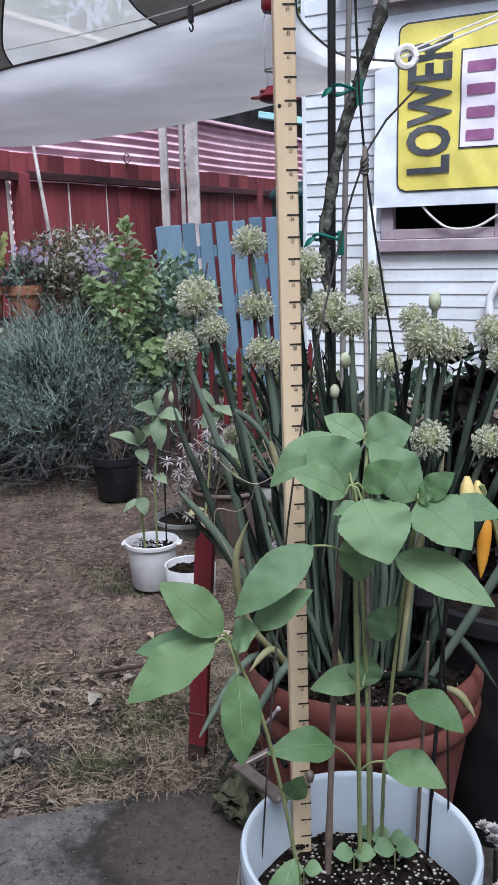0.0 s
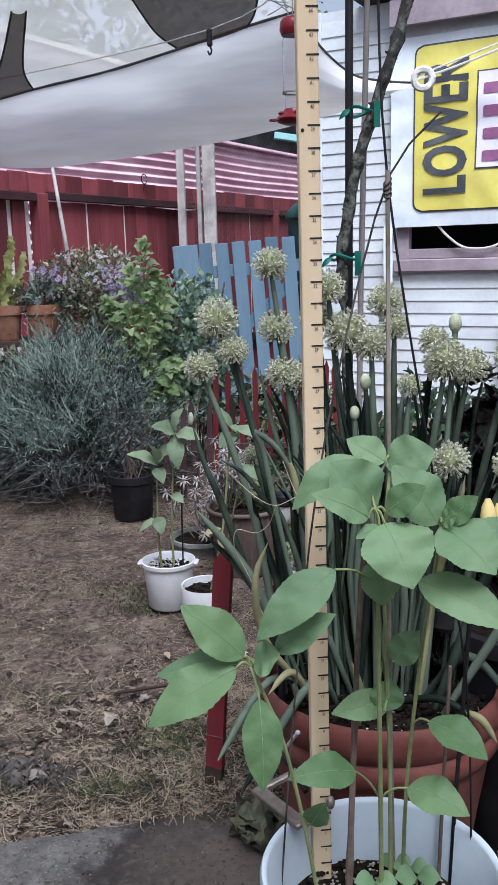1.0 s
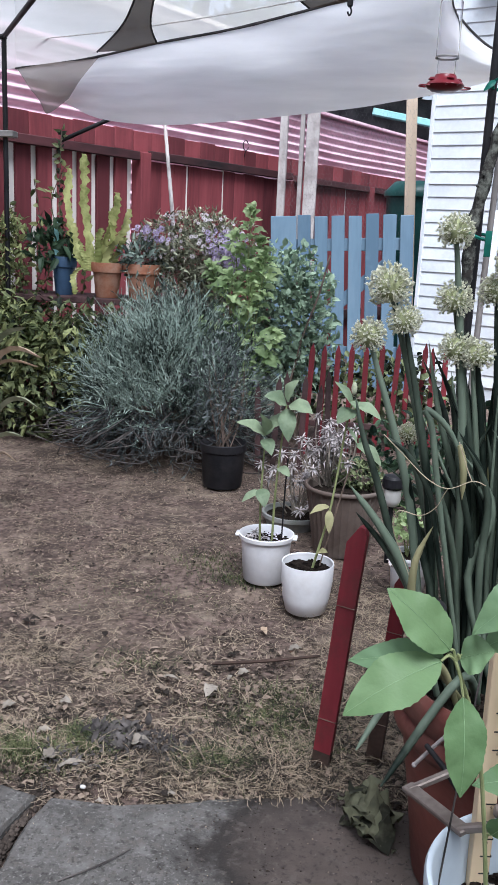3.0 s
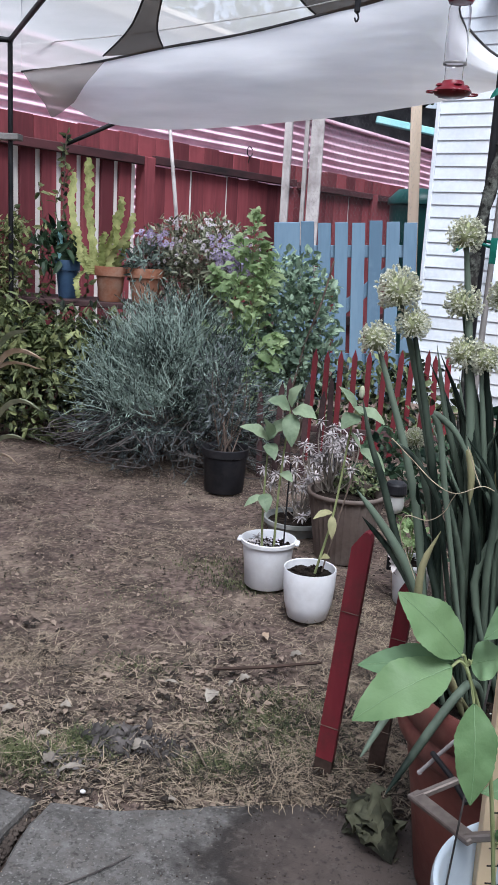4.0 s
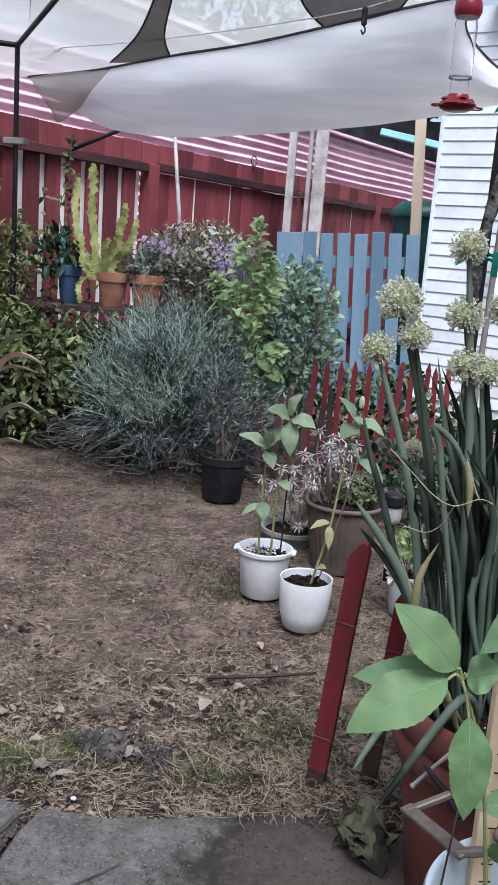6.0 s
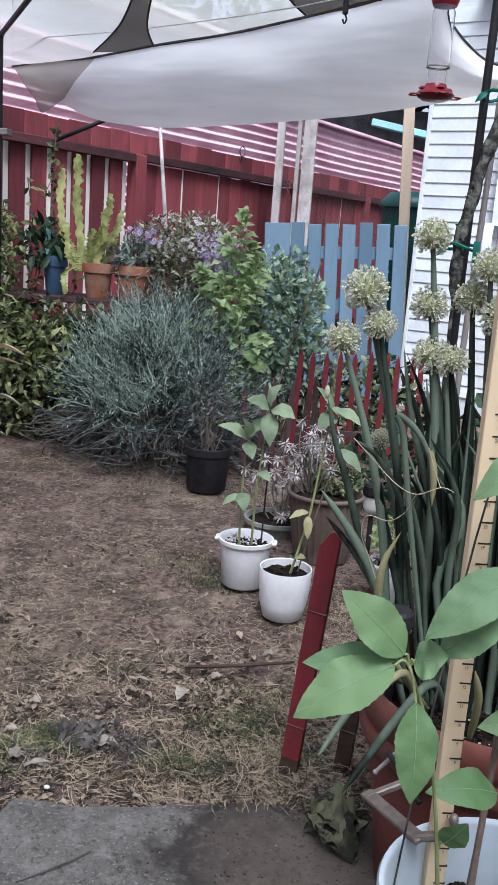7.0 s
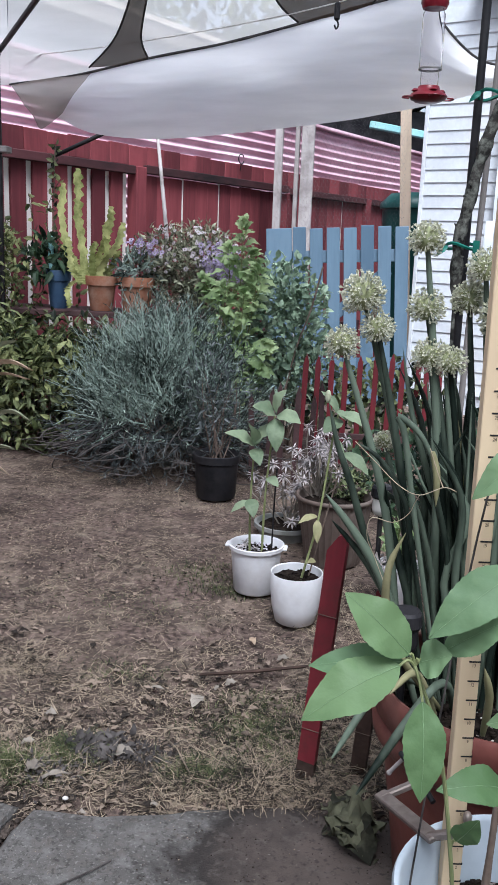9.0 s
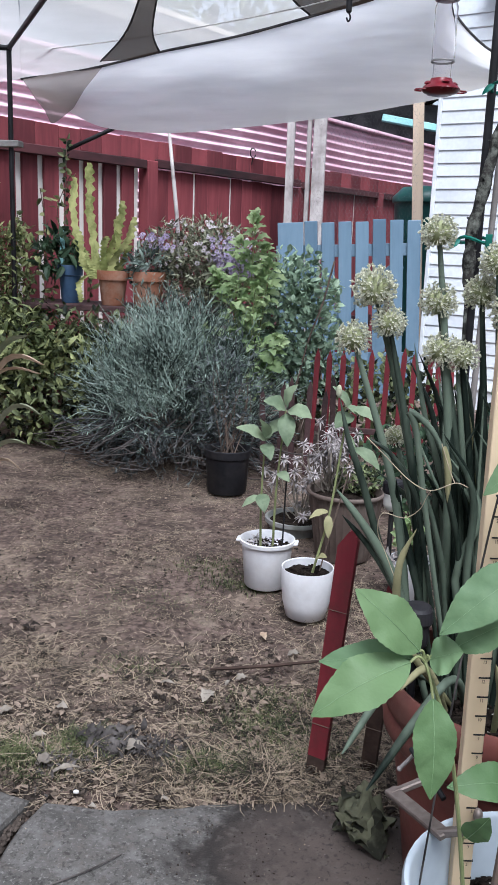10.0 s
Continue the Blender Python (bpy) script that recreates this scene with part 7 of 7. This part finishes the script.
for pts, r in (([(-1.60, 4.50, 0.88), (-1.70, 4.5, 1.05), (-1.725, 4.5, 1.22), (-1.718, 4.5, 1.39)], 0.026), ([(-1.59, 4.51, 0.88), (-1.63, 4.52, 1.10), (-1.645, 4.52, 1.30), (-1.645, 4.52, 1.465)], 0.029),
               ([(-1.55, 4.5, 0.88), (-1.53, 4.5, 1.02), (-1.475, 4.5, 1.16), (-1.462, 4.5, 1.28)], 0.027), ([(-1.52, 4.48, 0.88), (-1.50, 4.47, 0.98), (-1.42, 4.46, 1.08), (-1.385, 4.46, 1.20)], 0.028),
               ([(-1.58, 4.47, 0.88), (-1.62, 4.46, 0.95), (-1.66, 4.46, 1.03)], 0.026), ([(-1.60, 4.45, 0.88), (-1.655, 4.44, 0.96), (-1.67, 4.44, 1.12)], 0.022), ([(-1.54, 4.46, 0.88), (-1.55, 4.45, 1.0), (-1.53, 4.45, 1.10)], 0.025), ([(-1.52, 4.50, 0.88), (-1.49, 4.50, 1.02), (-1.485, 4.50, 1.20)], 0.023), ([(-1.62, 4.42, 0.90), (-1.66, 4.40, 0.86), (-1.65, 4.39, 0.76)], 0.020), ([(-1.50, 4.52, 0.88), (-1.46, 4.53, 0.99), (-1.43, 4.54, 1.06)], 0.024)):
    part("ribbed_stem", ribbed(pts, r * 0.85), M_CACTUS, cactus, "", True)
dk = thing("dark_potted_plant", (-1.80, 4.53, 0.92), "dark green leafy plant in the blue pot", "potted plant")
bush(dk, (-1.82, 4.52, 1.00), (0.11, 0.10, 0.10), 170, 0.08, 0.03, M_IVY, 92, shell=0.2)
part("twine_wrap", Geo().tube(along([(-1.79, 4.50, 0.95), (-1.785, 4.5, 1.05), (-1.79, 4.5, 1.12)], 8), [0.012 + 0.003 * (i % 2) for i in range(9)], 6), M_TURQ, dk, "pale blue tied wrap", True)
sm = thing("small_grey_plant", (-1.335, 4.53, 0.88), "small grey-green plant in terracotta pot", "potted plant")
bush(sm, (-1.335, 4.52, 0.96), (0.11, 0.10, 0.09), 260, 0.06, 0.014, M_LAVENDER, 93, shell=0.2)
daisy = thing("daisy_bush", (-1.05, 4.65, 0.745), "mounded bush of small lilac daisies on the shelf", "flowering bush")
bush(daisy, (-1.06, 4.64, 0.97), (0.33, 0.21, 0.24), 5200, 0.036, 0.011, M_DAISYLEAF, 94, shell=0.3, floor=0.75)
branches(daisy, (-1.03, 4.66, 0.74), (-1.03, 4.62, 0.92), (0.30, 0.2, 0.24), 70, 0.0032, M_TWIGGREY, 95)
def blossom(g, gc, p, nrm, size):
    u = nrm.cross(unit(rc)).normalized()
    v = nrm.cross(u)
    for k in range(9):
        a = k * 0.698
        g.card(p, (u * math.cos(a) + v * math.sin(a)).normalized(), nrm, size, size * 0.45, 0.05)
    gc.blob(p, size * 0.27, 4)


g, gp, gc = Geo(), Geo(), Geo()
for i in range(95):                                       # pale daisies all over the mound
    d = unit(rc)
    d.z, d.y = abs(d.z), -abs(d.y)
    p = Vector((-1.06, 4.64, 0.96)) + Vector((d.x * 0.33, d.y * 0.22, d.z * 0.25)) * rc.uniform(0.92, 1.08)
    blossom(gp, gc, p, (d + unit(rc) * 0.4 + Vector((0, -0.3, 0))).normalized(), rc.uniform(0.010, 0.017))
for cx, cz, sx, sz, k in ((-1.255, 1.085, 0.040, 0.020, 30), (-0.88, 1.02, 0.050, 0.040, 120), (-0.82, 0.97, 0.035, 0.035, 40)):
    for i in range(k):                                    # dense lilac clusters
        p = Vector((rc.gauss(cx, sx), 4.45 + rc.gauss(0, 0.03), rc.gauss(cz, sz)))
        blossom(g, gc, p, (Vector((0, -0.7, 0.4)) + unit(rc) * 0.6).normalized(), rc.uniform(0.012, 0.019))
tagged(part("blossoms", g, M_PETAL, daisy, "small lilac daisy blossoms"), kind="stuff")
tagged(part("pale_blossoms", gp, M_PETALPALE, daisy, "faded whitish daisy blossoms"), kind="stuff")
tagged(part("blossom_centres", gc, M_UMBELCORE, daisy), kind="stuff")

# ---- strap-leaved plant at the yard's edge ----
flax = thing("strap_plant", (-1.72, 3.05, 0.0), "strap-leaved plant with dry tan tips", "plant")
for tip, mid, wd, mt in (((-1.300, 3.0, 0.635), (-1.48, 3.02, 0.60), 0.055, M_DRYSTRAP), ((-1.305, 2.98, 0.605), (-1.50, 3.0, 0.56), 0.03, M_DRYSTRAP), ((-1.298, 2.97, 0.452), (-1.45, 3.0, 0.44), 0.05, M_STRAP), ((-1.375, 3.0, 0.335), (-1.50, 3.02, 0.30), 0.05, M_STRAP), ((-1.36, 3.0, 0.74), (-1.50, 3.02, 0.62), 0.06, M_STRAP), ((-1.42, 3.05, 0.22), (-1.52, 3.05, 0.24), 0.03, M_DRYSTRAP)):
    q = along([(-1.70, 3.05, 0.02), mid, tip], 14)
    g = Geo()
    for i, p in enumerate(q):
        hw = wd * 0.62 * (1 - (i / 14) ** 3) + 0.001
        g.v += [tuple(p + Vector((0, -hw * 0.7, hw * 0.7))), tuple(p + Vector((0, 0.004, -0.003))), tuple(p + Vector((0, hw * 0.7, hw * 0.5)))]
    g.f = [(i * 3 + k, i * 3 + k + 1, i * 3 + k + 4, i * 3 + k + 3) for i in range(14) for k in range(2)]
    part("strap_leaf", g, mt, flax, "dry tan leaf" if mt is M_DRYSTRAP else "", True)

# ---- litter on the ground ----
rl = random.Random(101)


def litter_density(x, y):
    return 0.42 + 1.0 * noise.noise((x * 2.6, y * 2.6, 7)) + 0.9 * noise.noise((x * 8, y * 8, 9)) + (0.55 if y < 2.0 else 0)


def stalk_bit(g, p, a, ln, hw, lift, curl):
    """A dry stem lying on the ground, bent once or twice."""
    d, n = Vector((math.cos(a), math.sin(a), lift)), Vector((-math.sin(a), math.cos(a), 0))
    q = [p, p + d * ln * 0.35 + n * curl * ln + Vector((0, 0, 0.002)), p + d * ln * 0.7 + n * curl * ln * 0.8, p + d * ln - n * curl * ln * 0.4]
    s = n * hw
    g.add([q[0] - s, q[0] + s, q[1] + s, q[1] - s, q[2] + s, q[2] - s, q[3] + s * 0.3, q[3] - s * 0.3], [(0, 1, 2, 3), (3, 2, 4, 5), (5, 4, 6, 7)])


g = Geo()
for i in range(120000):
    x, y = rl.uniform(-2.0, 0.6), 1.43 + 3.1 * rl.random() ** 1.35
    if rl.random() > litter_density(x, y):
        continue
    p = Vector((x, y, ground_z(x, y) + rl.uniform(0.0005, 0.007)))
    stalk_bit(g, p, rl.gauss(0.2, 0.9) + (math.pi if rl.random() < 0.5 else 0) if rl.random() < 0.5 else rl.uniform(0, 6.28), 0.004 + (0.070 if y < 2.3 else 0.050) * rl.random() ** 3.0, rl.uniform(0.0003, 0.0010), rl.uniform(-0.05, 0.10), rl.gauss(0, 0.05))
for cx, cy, sx, sy, k in ((-0.25, 1.61, 0.12, 0.045, 1900), (-0.40, 1.56, 0.12, 0.03, 500), (-0.95, 2.02, 0.10, 0.06, 700), (-0.65, 1.56, 0.10, 0.03, 350), (-0.30, 1.80, 0.16, 0.07, 450), (-0.85, 1.66, 0.10, 0.05, 350), (-0.12, 1.72, 0.12, 0.06, 900), (-0.08, 2.15, 0.13, 0.16, 1900), (-0.05, 1.88, 0.12, 0.10, 1100), (-0.10, 2.55, 0.12, 0.12, 900), (-1.5, 3.75, 0.35, 0.10, 900)):
    for i in range(k):                                    # matted straw
        x, y = rl.gauss(cx, sx), rl.gauss(cy, sy)
        if y < 1.47 + 0.2 * max(0, x + 0.45):
            continue
        stalk_bit(g, Vector((x, y, ground_z(x, y) + 0.022 * rl.random() ** 2 + 0.002)), rl.uniform(0, 6.28), rl.uniform(0.015, 0.07), rl.uniform(0.0004, 0.0009), rl.uniform(-0.1, 0.3), rl.gauss(0, 0.10))
tagged(part("dry_straw", g, M_STRAW), "dry straw and grass stems scattered over dirt", "straw", kind="stuff")
g = Geo()
for i in range(46000):
    x, y = rl.uniform(-2.0, 0.6), 1.45 + 2.9 * rl.random() ** 1.6
    if rl.random() > 0.42 + 0.9 * noise.noise((x * 2.0, y * 2.0, 17)) + 0.5 * noise.noise((x * 7, y * 7, 3)) + (0.3 if y < 2.0 else 0):
        continue
    a, ln = rl.uniform(0, 6.28), 0.003 + (0.022 if y < 2.1 else 0.015) * rl.random() ** 2.4
    p = Vector((x, y, ground_z(x, y) + rl.uniform(0.001, 0.008)))
    g.card(p, Vector((math.cos(a), math.sin(a), rl.uniform(-0.1, 0.3))).normalized(), (Vector((0, 0, 1)) + unit(rl) * 0.6).normalized(), ln, ln * rl.uniform(0.3, 0.7), rl.uniform(-0.2, 0.3))
for i in range(1500):                                     # larger curled leaves near the slab
    x, y = rl.uniform(-1.2, 0.1), 1.48 + 0.75 * rl.random() ** 1.5
    if y < 1.50 + 0.15 * max(0, x + 0.45) or rl.random() > 0.5 + 0.9 * noise.noise((x * 3, y * 3, 27)):
        continue
    a, ln = rl.uniform(0, 6.28), rl.uniform(0.012, 0.034)
    p = Vector((x, y, ground_z(x, y) + rl.uniform(0.003, 0.010)))
    g.leaf(p, p + Vector((math.cos(a) * ln, math.sin(a) * ln, rl.uniform(-0.003, 0.008))), ln * rl.uniform(0.3, 0.7), (rl.uniform(-.4, .4), rl.uniform(-.4, .2), 1), rl.uniform(-0.3, 0.5), rl.uniform(0, 0.3), 6, 1, 0.5, 0.4, 0.2)
tagged(part("leaf_litter", g, M_DRYLEAF), "small brown dead leaves lying on the dirt", "leaf litter", kind="stuff")
g = Geo()
TUFTS = ((-0.79, 1.56, 0.06, 420, 0.030), (-0.86, 1.585, 0.05, 220, 0.026), (-0.386, 1.615, 0.045, 420, 0.030), (-0.33, 1.65, 0.05, 260, 0.024), (-0.264, 1.80, 0.07, 480, 0.026), (-0.275, 1.93, 0.07, 320, 0.020), (-0.36, 1.83, 0.07, 260, 0.018), (-0.68, 1.645, 0.035, 240, 0.040),
         (-0.66, 1.60, 0.03, 160, 0.026), (-0.20, 1.71, 0.05, 260, 0.026), (-0.675, 2.03, 0.07, 200, 0.014), (-0.585, 2.76, 0.10, 320, 0.018), (-0.50, 2.62, 0.06, 200, 0.020), (-0.75, 2.45, 0.12, 200, 0.012), (-1.1, 2.5, 0.2, 220, 0.010), (-1.15, 1.75, 0.12, 240, 0.02))
for cx, cy, sp, k, hh in TUFTS:
    for i in range(int(k * 1.8)):
        x, y = rl.gauss(cx, sp), rl.gauss(cy, sp * 0.55)
        if y < 1.49:
            continue
        p = Vector((x, y, ground_z(x, y) - 0.002))
        a, ln = rl.uniform(0, 6.28), hh * rl.uniform(0.5, 1.5)
        o = Vector((math.cos(a), math.sin(a), 0))
        s = Vector((-o.y, o.x, 0)) * rl.uniform(0.0006, 0.0013)
        mdl, e = p + o * ln * 0.25 + Vector((0, 0, ln * 0.5)), p + o * ln * 0.8 + Vector((0, 0, ln * rl.uniform(0.4, 0.8)))
        g.add([p - s, p + s, mdl + s, mdl - s, e], [(0, 1, 2, 3), (3, 2, 4)])
tagged(part("grass", g, M_GRASS), "sparse short grass tufts in the dirt", "grass", kind="stuff")
weed = thing("dark_weed", (-0.63, 1.65, 0.0), "low withered dark weed in damp soil near the slab", "weed")
g = Geo()
for i in range(260):
    x, y = rl.gauss(-0.63, 0.038), rl.gauss(1.655, 0.022)
    p = Vector((x, y, ground_z(x, y) + rl.uniform(0.0, 0.018)))
    d = (unit(rl) + Vector((0, 0, 0.7))).normalized()
    ln = rl.uniform(0.012, 0.034)
    g.leaf(p, p + d * ln, ln * rl.uniform(0.25, 0.5), (rl.uniform(-.5, .5), -0.6, 0.8), 0.3, 0.25, 5, 1, 0.45, 0.2)
part("leaves", g, M_DARKTWIG, weed, "", True)
g = Geo()
for i in range(1100):                                     # clods of bare dark soil
    cx, cy, sp = rl.choice(((-0.60, 1.645, 0.05), (-0.55, 1.67, 0.04), (-0.15, 1.575, 0.06), (-0.05, 1.60, 0.06), (-0.10, 1.54, 0.05), (-0.735, 1.47, 0.02), (-0.735, 1.47, 0.02)))
    x, y, sz = rl.gauss(cx, sp), rl.gauss(cy, sp * 0.45), 0.001 + 0.005 * rl.random() ** 2
    g.blob((x, y, ground_z(x, y) + sz * 0.3 + (0.03 if y < 1.55 and x > -0.3 else 0)), (sz, sz * rl.uniform(0.6, 1), sz * 0.6), 4)
for i in range(700):                                      # damp soil filling the joint between the slabs
    y = rl.uniform(0.9, 1.46)
    sz = rl.uniform(0.002, 0.007)
    g.blob((-0.738 + 0.016 * (y - 1.36) + rl.gauss(0, 0.008), y, -0.030 + rl.uniform(0, 0.012)), (sz, sz * 1.3, sz * 0.6), 4)
tagged(part("soil_clods", g, M_SPILL, None, "", True), "dark soil clods at the edge of the slab", "soil", kind="stuff")


def dry_leaf(x, y, ln, wd, turn_a, label, mat):
    z = ground_z(x, y) + 0.010
    ln, wd = ln * 0.8, wd * 0.8
    d = Vector((math.cos(turn_a), math.sin(turn_a), 0))
    tagged(part("fallen_leaf", Geo().leaf((x, y, z), Vector((x, y, z + 0.01)) + d * ln, wd, (0, -0.2, 1), 0.3, 0.18, 8, 2, 0.5, 0.3, 0.12), mat, None, "", True), label, "leaf", "fallen leaves")


dry_leaf(-0.595, 1.632, 0.070, 0.040, 0.1, "grey curled dead leaf on the dirt", M_PALELEAF)
dry_leaf(-0.465, 1.885, 0.060, 0.045, 1.2, "pale crumpled dead leaf on the dirt", M_PALELEAF)
dry_leaf(-0.755, 1.545, 0.050, 0.042, 0.3, "pale tan dead leaf at the slab edge", M_PALELEAF)
dry_leaf(-0.720, 1.522, 0.095, 0.018, 0.45, "long curled dry leaf at the slab edge", M_PALELEAF)
dry_leaf(-0.405, 2.010, 0.036, 0.030, 0.3, "small pale dead leaf beside the stick", M_PALELEAF)
dry_leaf(-0.425, 1.976, 0.018, 0.015, 0.9, "tiny pale dead leaf beside the stick", M_PALELEAF)
dry_leaf(-0.795, 1.772, 0.042, 0.030, -0.3, "tan dead leaf on the straw", M_PALELEAF)
dry_leaf(-0.590, 1.955, 0.055, 0.014, -0.2, "narrow tan dead leaf on the dirt", M_PALELEAF)
dry_leaf(-0.800, 1.636, 0.045, 0.022, 0.1, "narrow pale dead leaf on the straw", M_PALELEAF)
dry_leaf(-0.610, 1.463, 0.030, 0.014, -0.5, "pale chip of leaf at the slab edge", M_PALELEAF)
dry_leaf(-0.475, 1.502, 0.030, 0.014, -0.4, "pale chip of leaf on the slab edge", M_PALELEAF)
dry_leaf(-0.915, 1.719, 0.040, 0.030, 0.5, "pale dead leaf on the straw", M_PALELEAF)
dry_leaf(-0.29, 2.17, 0.045, 0.028, 0.2, "brown dead leaf near the stick", M_PALELEAF)
dry_leaf(-0.36, 2.26, 0.040, 0.025, 2.2, "brown dead leaf beside the white pot", M_DRYSTRAP)
dry_leaf(-0.16, 2.25, 0.050, 0.030, 0.8, "tan dead leaf beside the white pot", M_DRYSTRAP)
tagged(part("pebble", Geo().blob((-0.639, 1.475, 0.008), (0.0065, 0.005, 0.004), 6), M_CORD, None, "", True), "small white pebble at the slab edge", "pebble")
tagged(part("fallen_stick", Geo().tube(along([(-0.475, 2.025, 0.016), (-0.34, 2.06, 0.022), (-0.20, 2.12, 0.022)], 10), [0.0035, 0.004, 0.0045, 0.005, 0.0045, 0.005, 0.005, 0.0045, 0.004, 0.004, 0.003], 6), M_STICK, None, "", True), "thin brown stick lying on the dirt", "stick")
tagged(part("fallen_stick", Geo().tube([(-0.486, 1.707, 0.02), (-0.45, 1.65, 0.035), (-0.406, 1.588, 0.015)], 0.0018, 5), M_STRAW, None, "", True), "pale dry stalk lying near the slab", "stick")
tagged(part("fallen_stick", Geo().tube(along([(-0.60, 1.22, 0.004), (-0.54, 1.27, 0.006), (-0.498, 1.321, 0.006)], 8), 0.0016, 5), M_DARKTWIG, None, "", True), "small twig lying on the slab", "stick")
weed = thing("withered_weed", (-0.56, 1.64, 0.0), "low dark withered weed by the slab edge", "weed")
g = Geo()
for i in range(520):
    c = rl.choice(((-0.56, 1.66), (-0.60, 1.62), (-0.50, 1.64), (-0.70, 1.55)))
    p = Vector((rl.gauss(c[0], 0.035), rl.gauss(c[1], 0.025), 0.0))
    p.z = ground_z(p.x, p.y) + rl.uniform(0, 0.022)
    g.card(p, (unit(rl) + Vector((0, 0, 0.35))).normalized(), (unit(rl) + Vector((0, 0, 0.8))).normalized(), rl.uniform(0.006, 0.022), rl.uniform(0.002, 0.008), 0.25)
tagged(part("foliage", g, M_DARKTWIG, weed), kind="stuff")
rl = random.Random(303)
clump = thing("dead_leaf_clump", (-0.07, 1.48, 0.0), "crumpled dead grey-green leaves heaped by the pot", "dead leaves")
for b, t, wd, up in (((-0.115, 1.50, 0.018), (-0.030, 1.44, 0.035), 0.085, (0.3, -0.6, 1)), ((-0.055, 1.49, 0.030), (-0.035, 1.395, 0.010), 0.075, (-0.4, -0.5, 0.8)), ((-0.10, 1.47, 0.012), (-0.045, 1.405, 0.020), 0.060, (0.5, -0.7, 0.7)), ((-0.02, 1.50, 0.02), (-0.075, 1.44, 0.040), 0.07, (0, -0.5, 1)), ((-0.12, 1.525, 0.01), (-0.05, 1.53, 0.03), 0.05, (0.2, -0.8, 0.7))):
    part("dead_leaf", Geo().leaf(b, t, wd, up, 0.35, 0.25, 26, 6, 0.5, 0.55, 0.07, 0.05), M_DEADLEAF, clump, "", True)
for i in range(22):
    c = Vector((-0.065 + rl.uniform(-0.07, 0.06), 1.47 + rl.uniform(-0.06, 0.07), 0.004 + rl.uniform(0, 0.03)))
    a = rl.uniform(0, 6.28)
    ln = rl.uniform(0.015, 0.045)
    part("dead_leaf", Geo().leaf(c, c + Vector((math.cos(a) * ln, math.sin(a) * ln, rl.uniform(-0.01, 0.03))), ln * rl.uniform(0.3, 0.8), (rl.uniform(-.6, .6), -0.3, 1), 0.3, 0.2, 12, 3, 0.5, 0.35, 0.12, 0.02), M_DEADLEAF, clump, "", True)


# ---- crumbs of soil on the slab ----
g = Geo()
rs = random.Random(55)
for i in range(3200):
    a, q = rs.uniform(0, 6.28), rs.random() ** 0.5 * 1.25
    sz = 0.0005 + 0.0018 * rs.random() ** 4
    g.blob((-0.08 + 0.30 * q * math.cos(a), 1.24 + 0.32 * q * math.sin(a), 0.001 + sz * 0.4), (sz, sz * 0.8, sz * 0.7), 3)
tagged(part("soil_crumbs", g, M_SPILL, None, "", True), "dark moist soil crumbs spilled over the paving slab", "soil", kind="stuff")
g = Geo()
for i in range(420):
    x, y, sz = rs.uniform(-1.1, 0.0), rs.uniform(0.9, 1.5), 0.0005 + 0.0012 * rs.random() ** 3
    g.blob((x, y, 0.002 + sz * 0.5), (sz, sz * 0.8, sz * 0.6), 3)
tagged(part("slab_grit", g, M_STRAW), "fine grit and crumbs on the paving slab", "grit", kind="stuff")
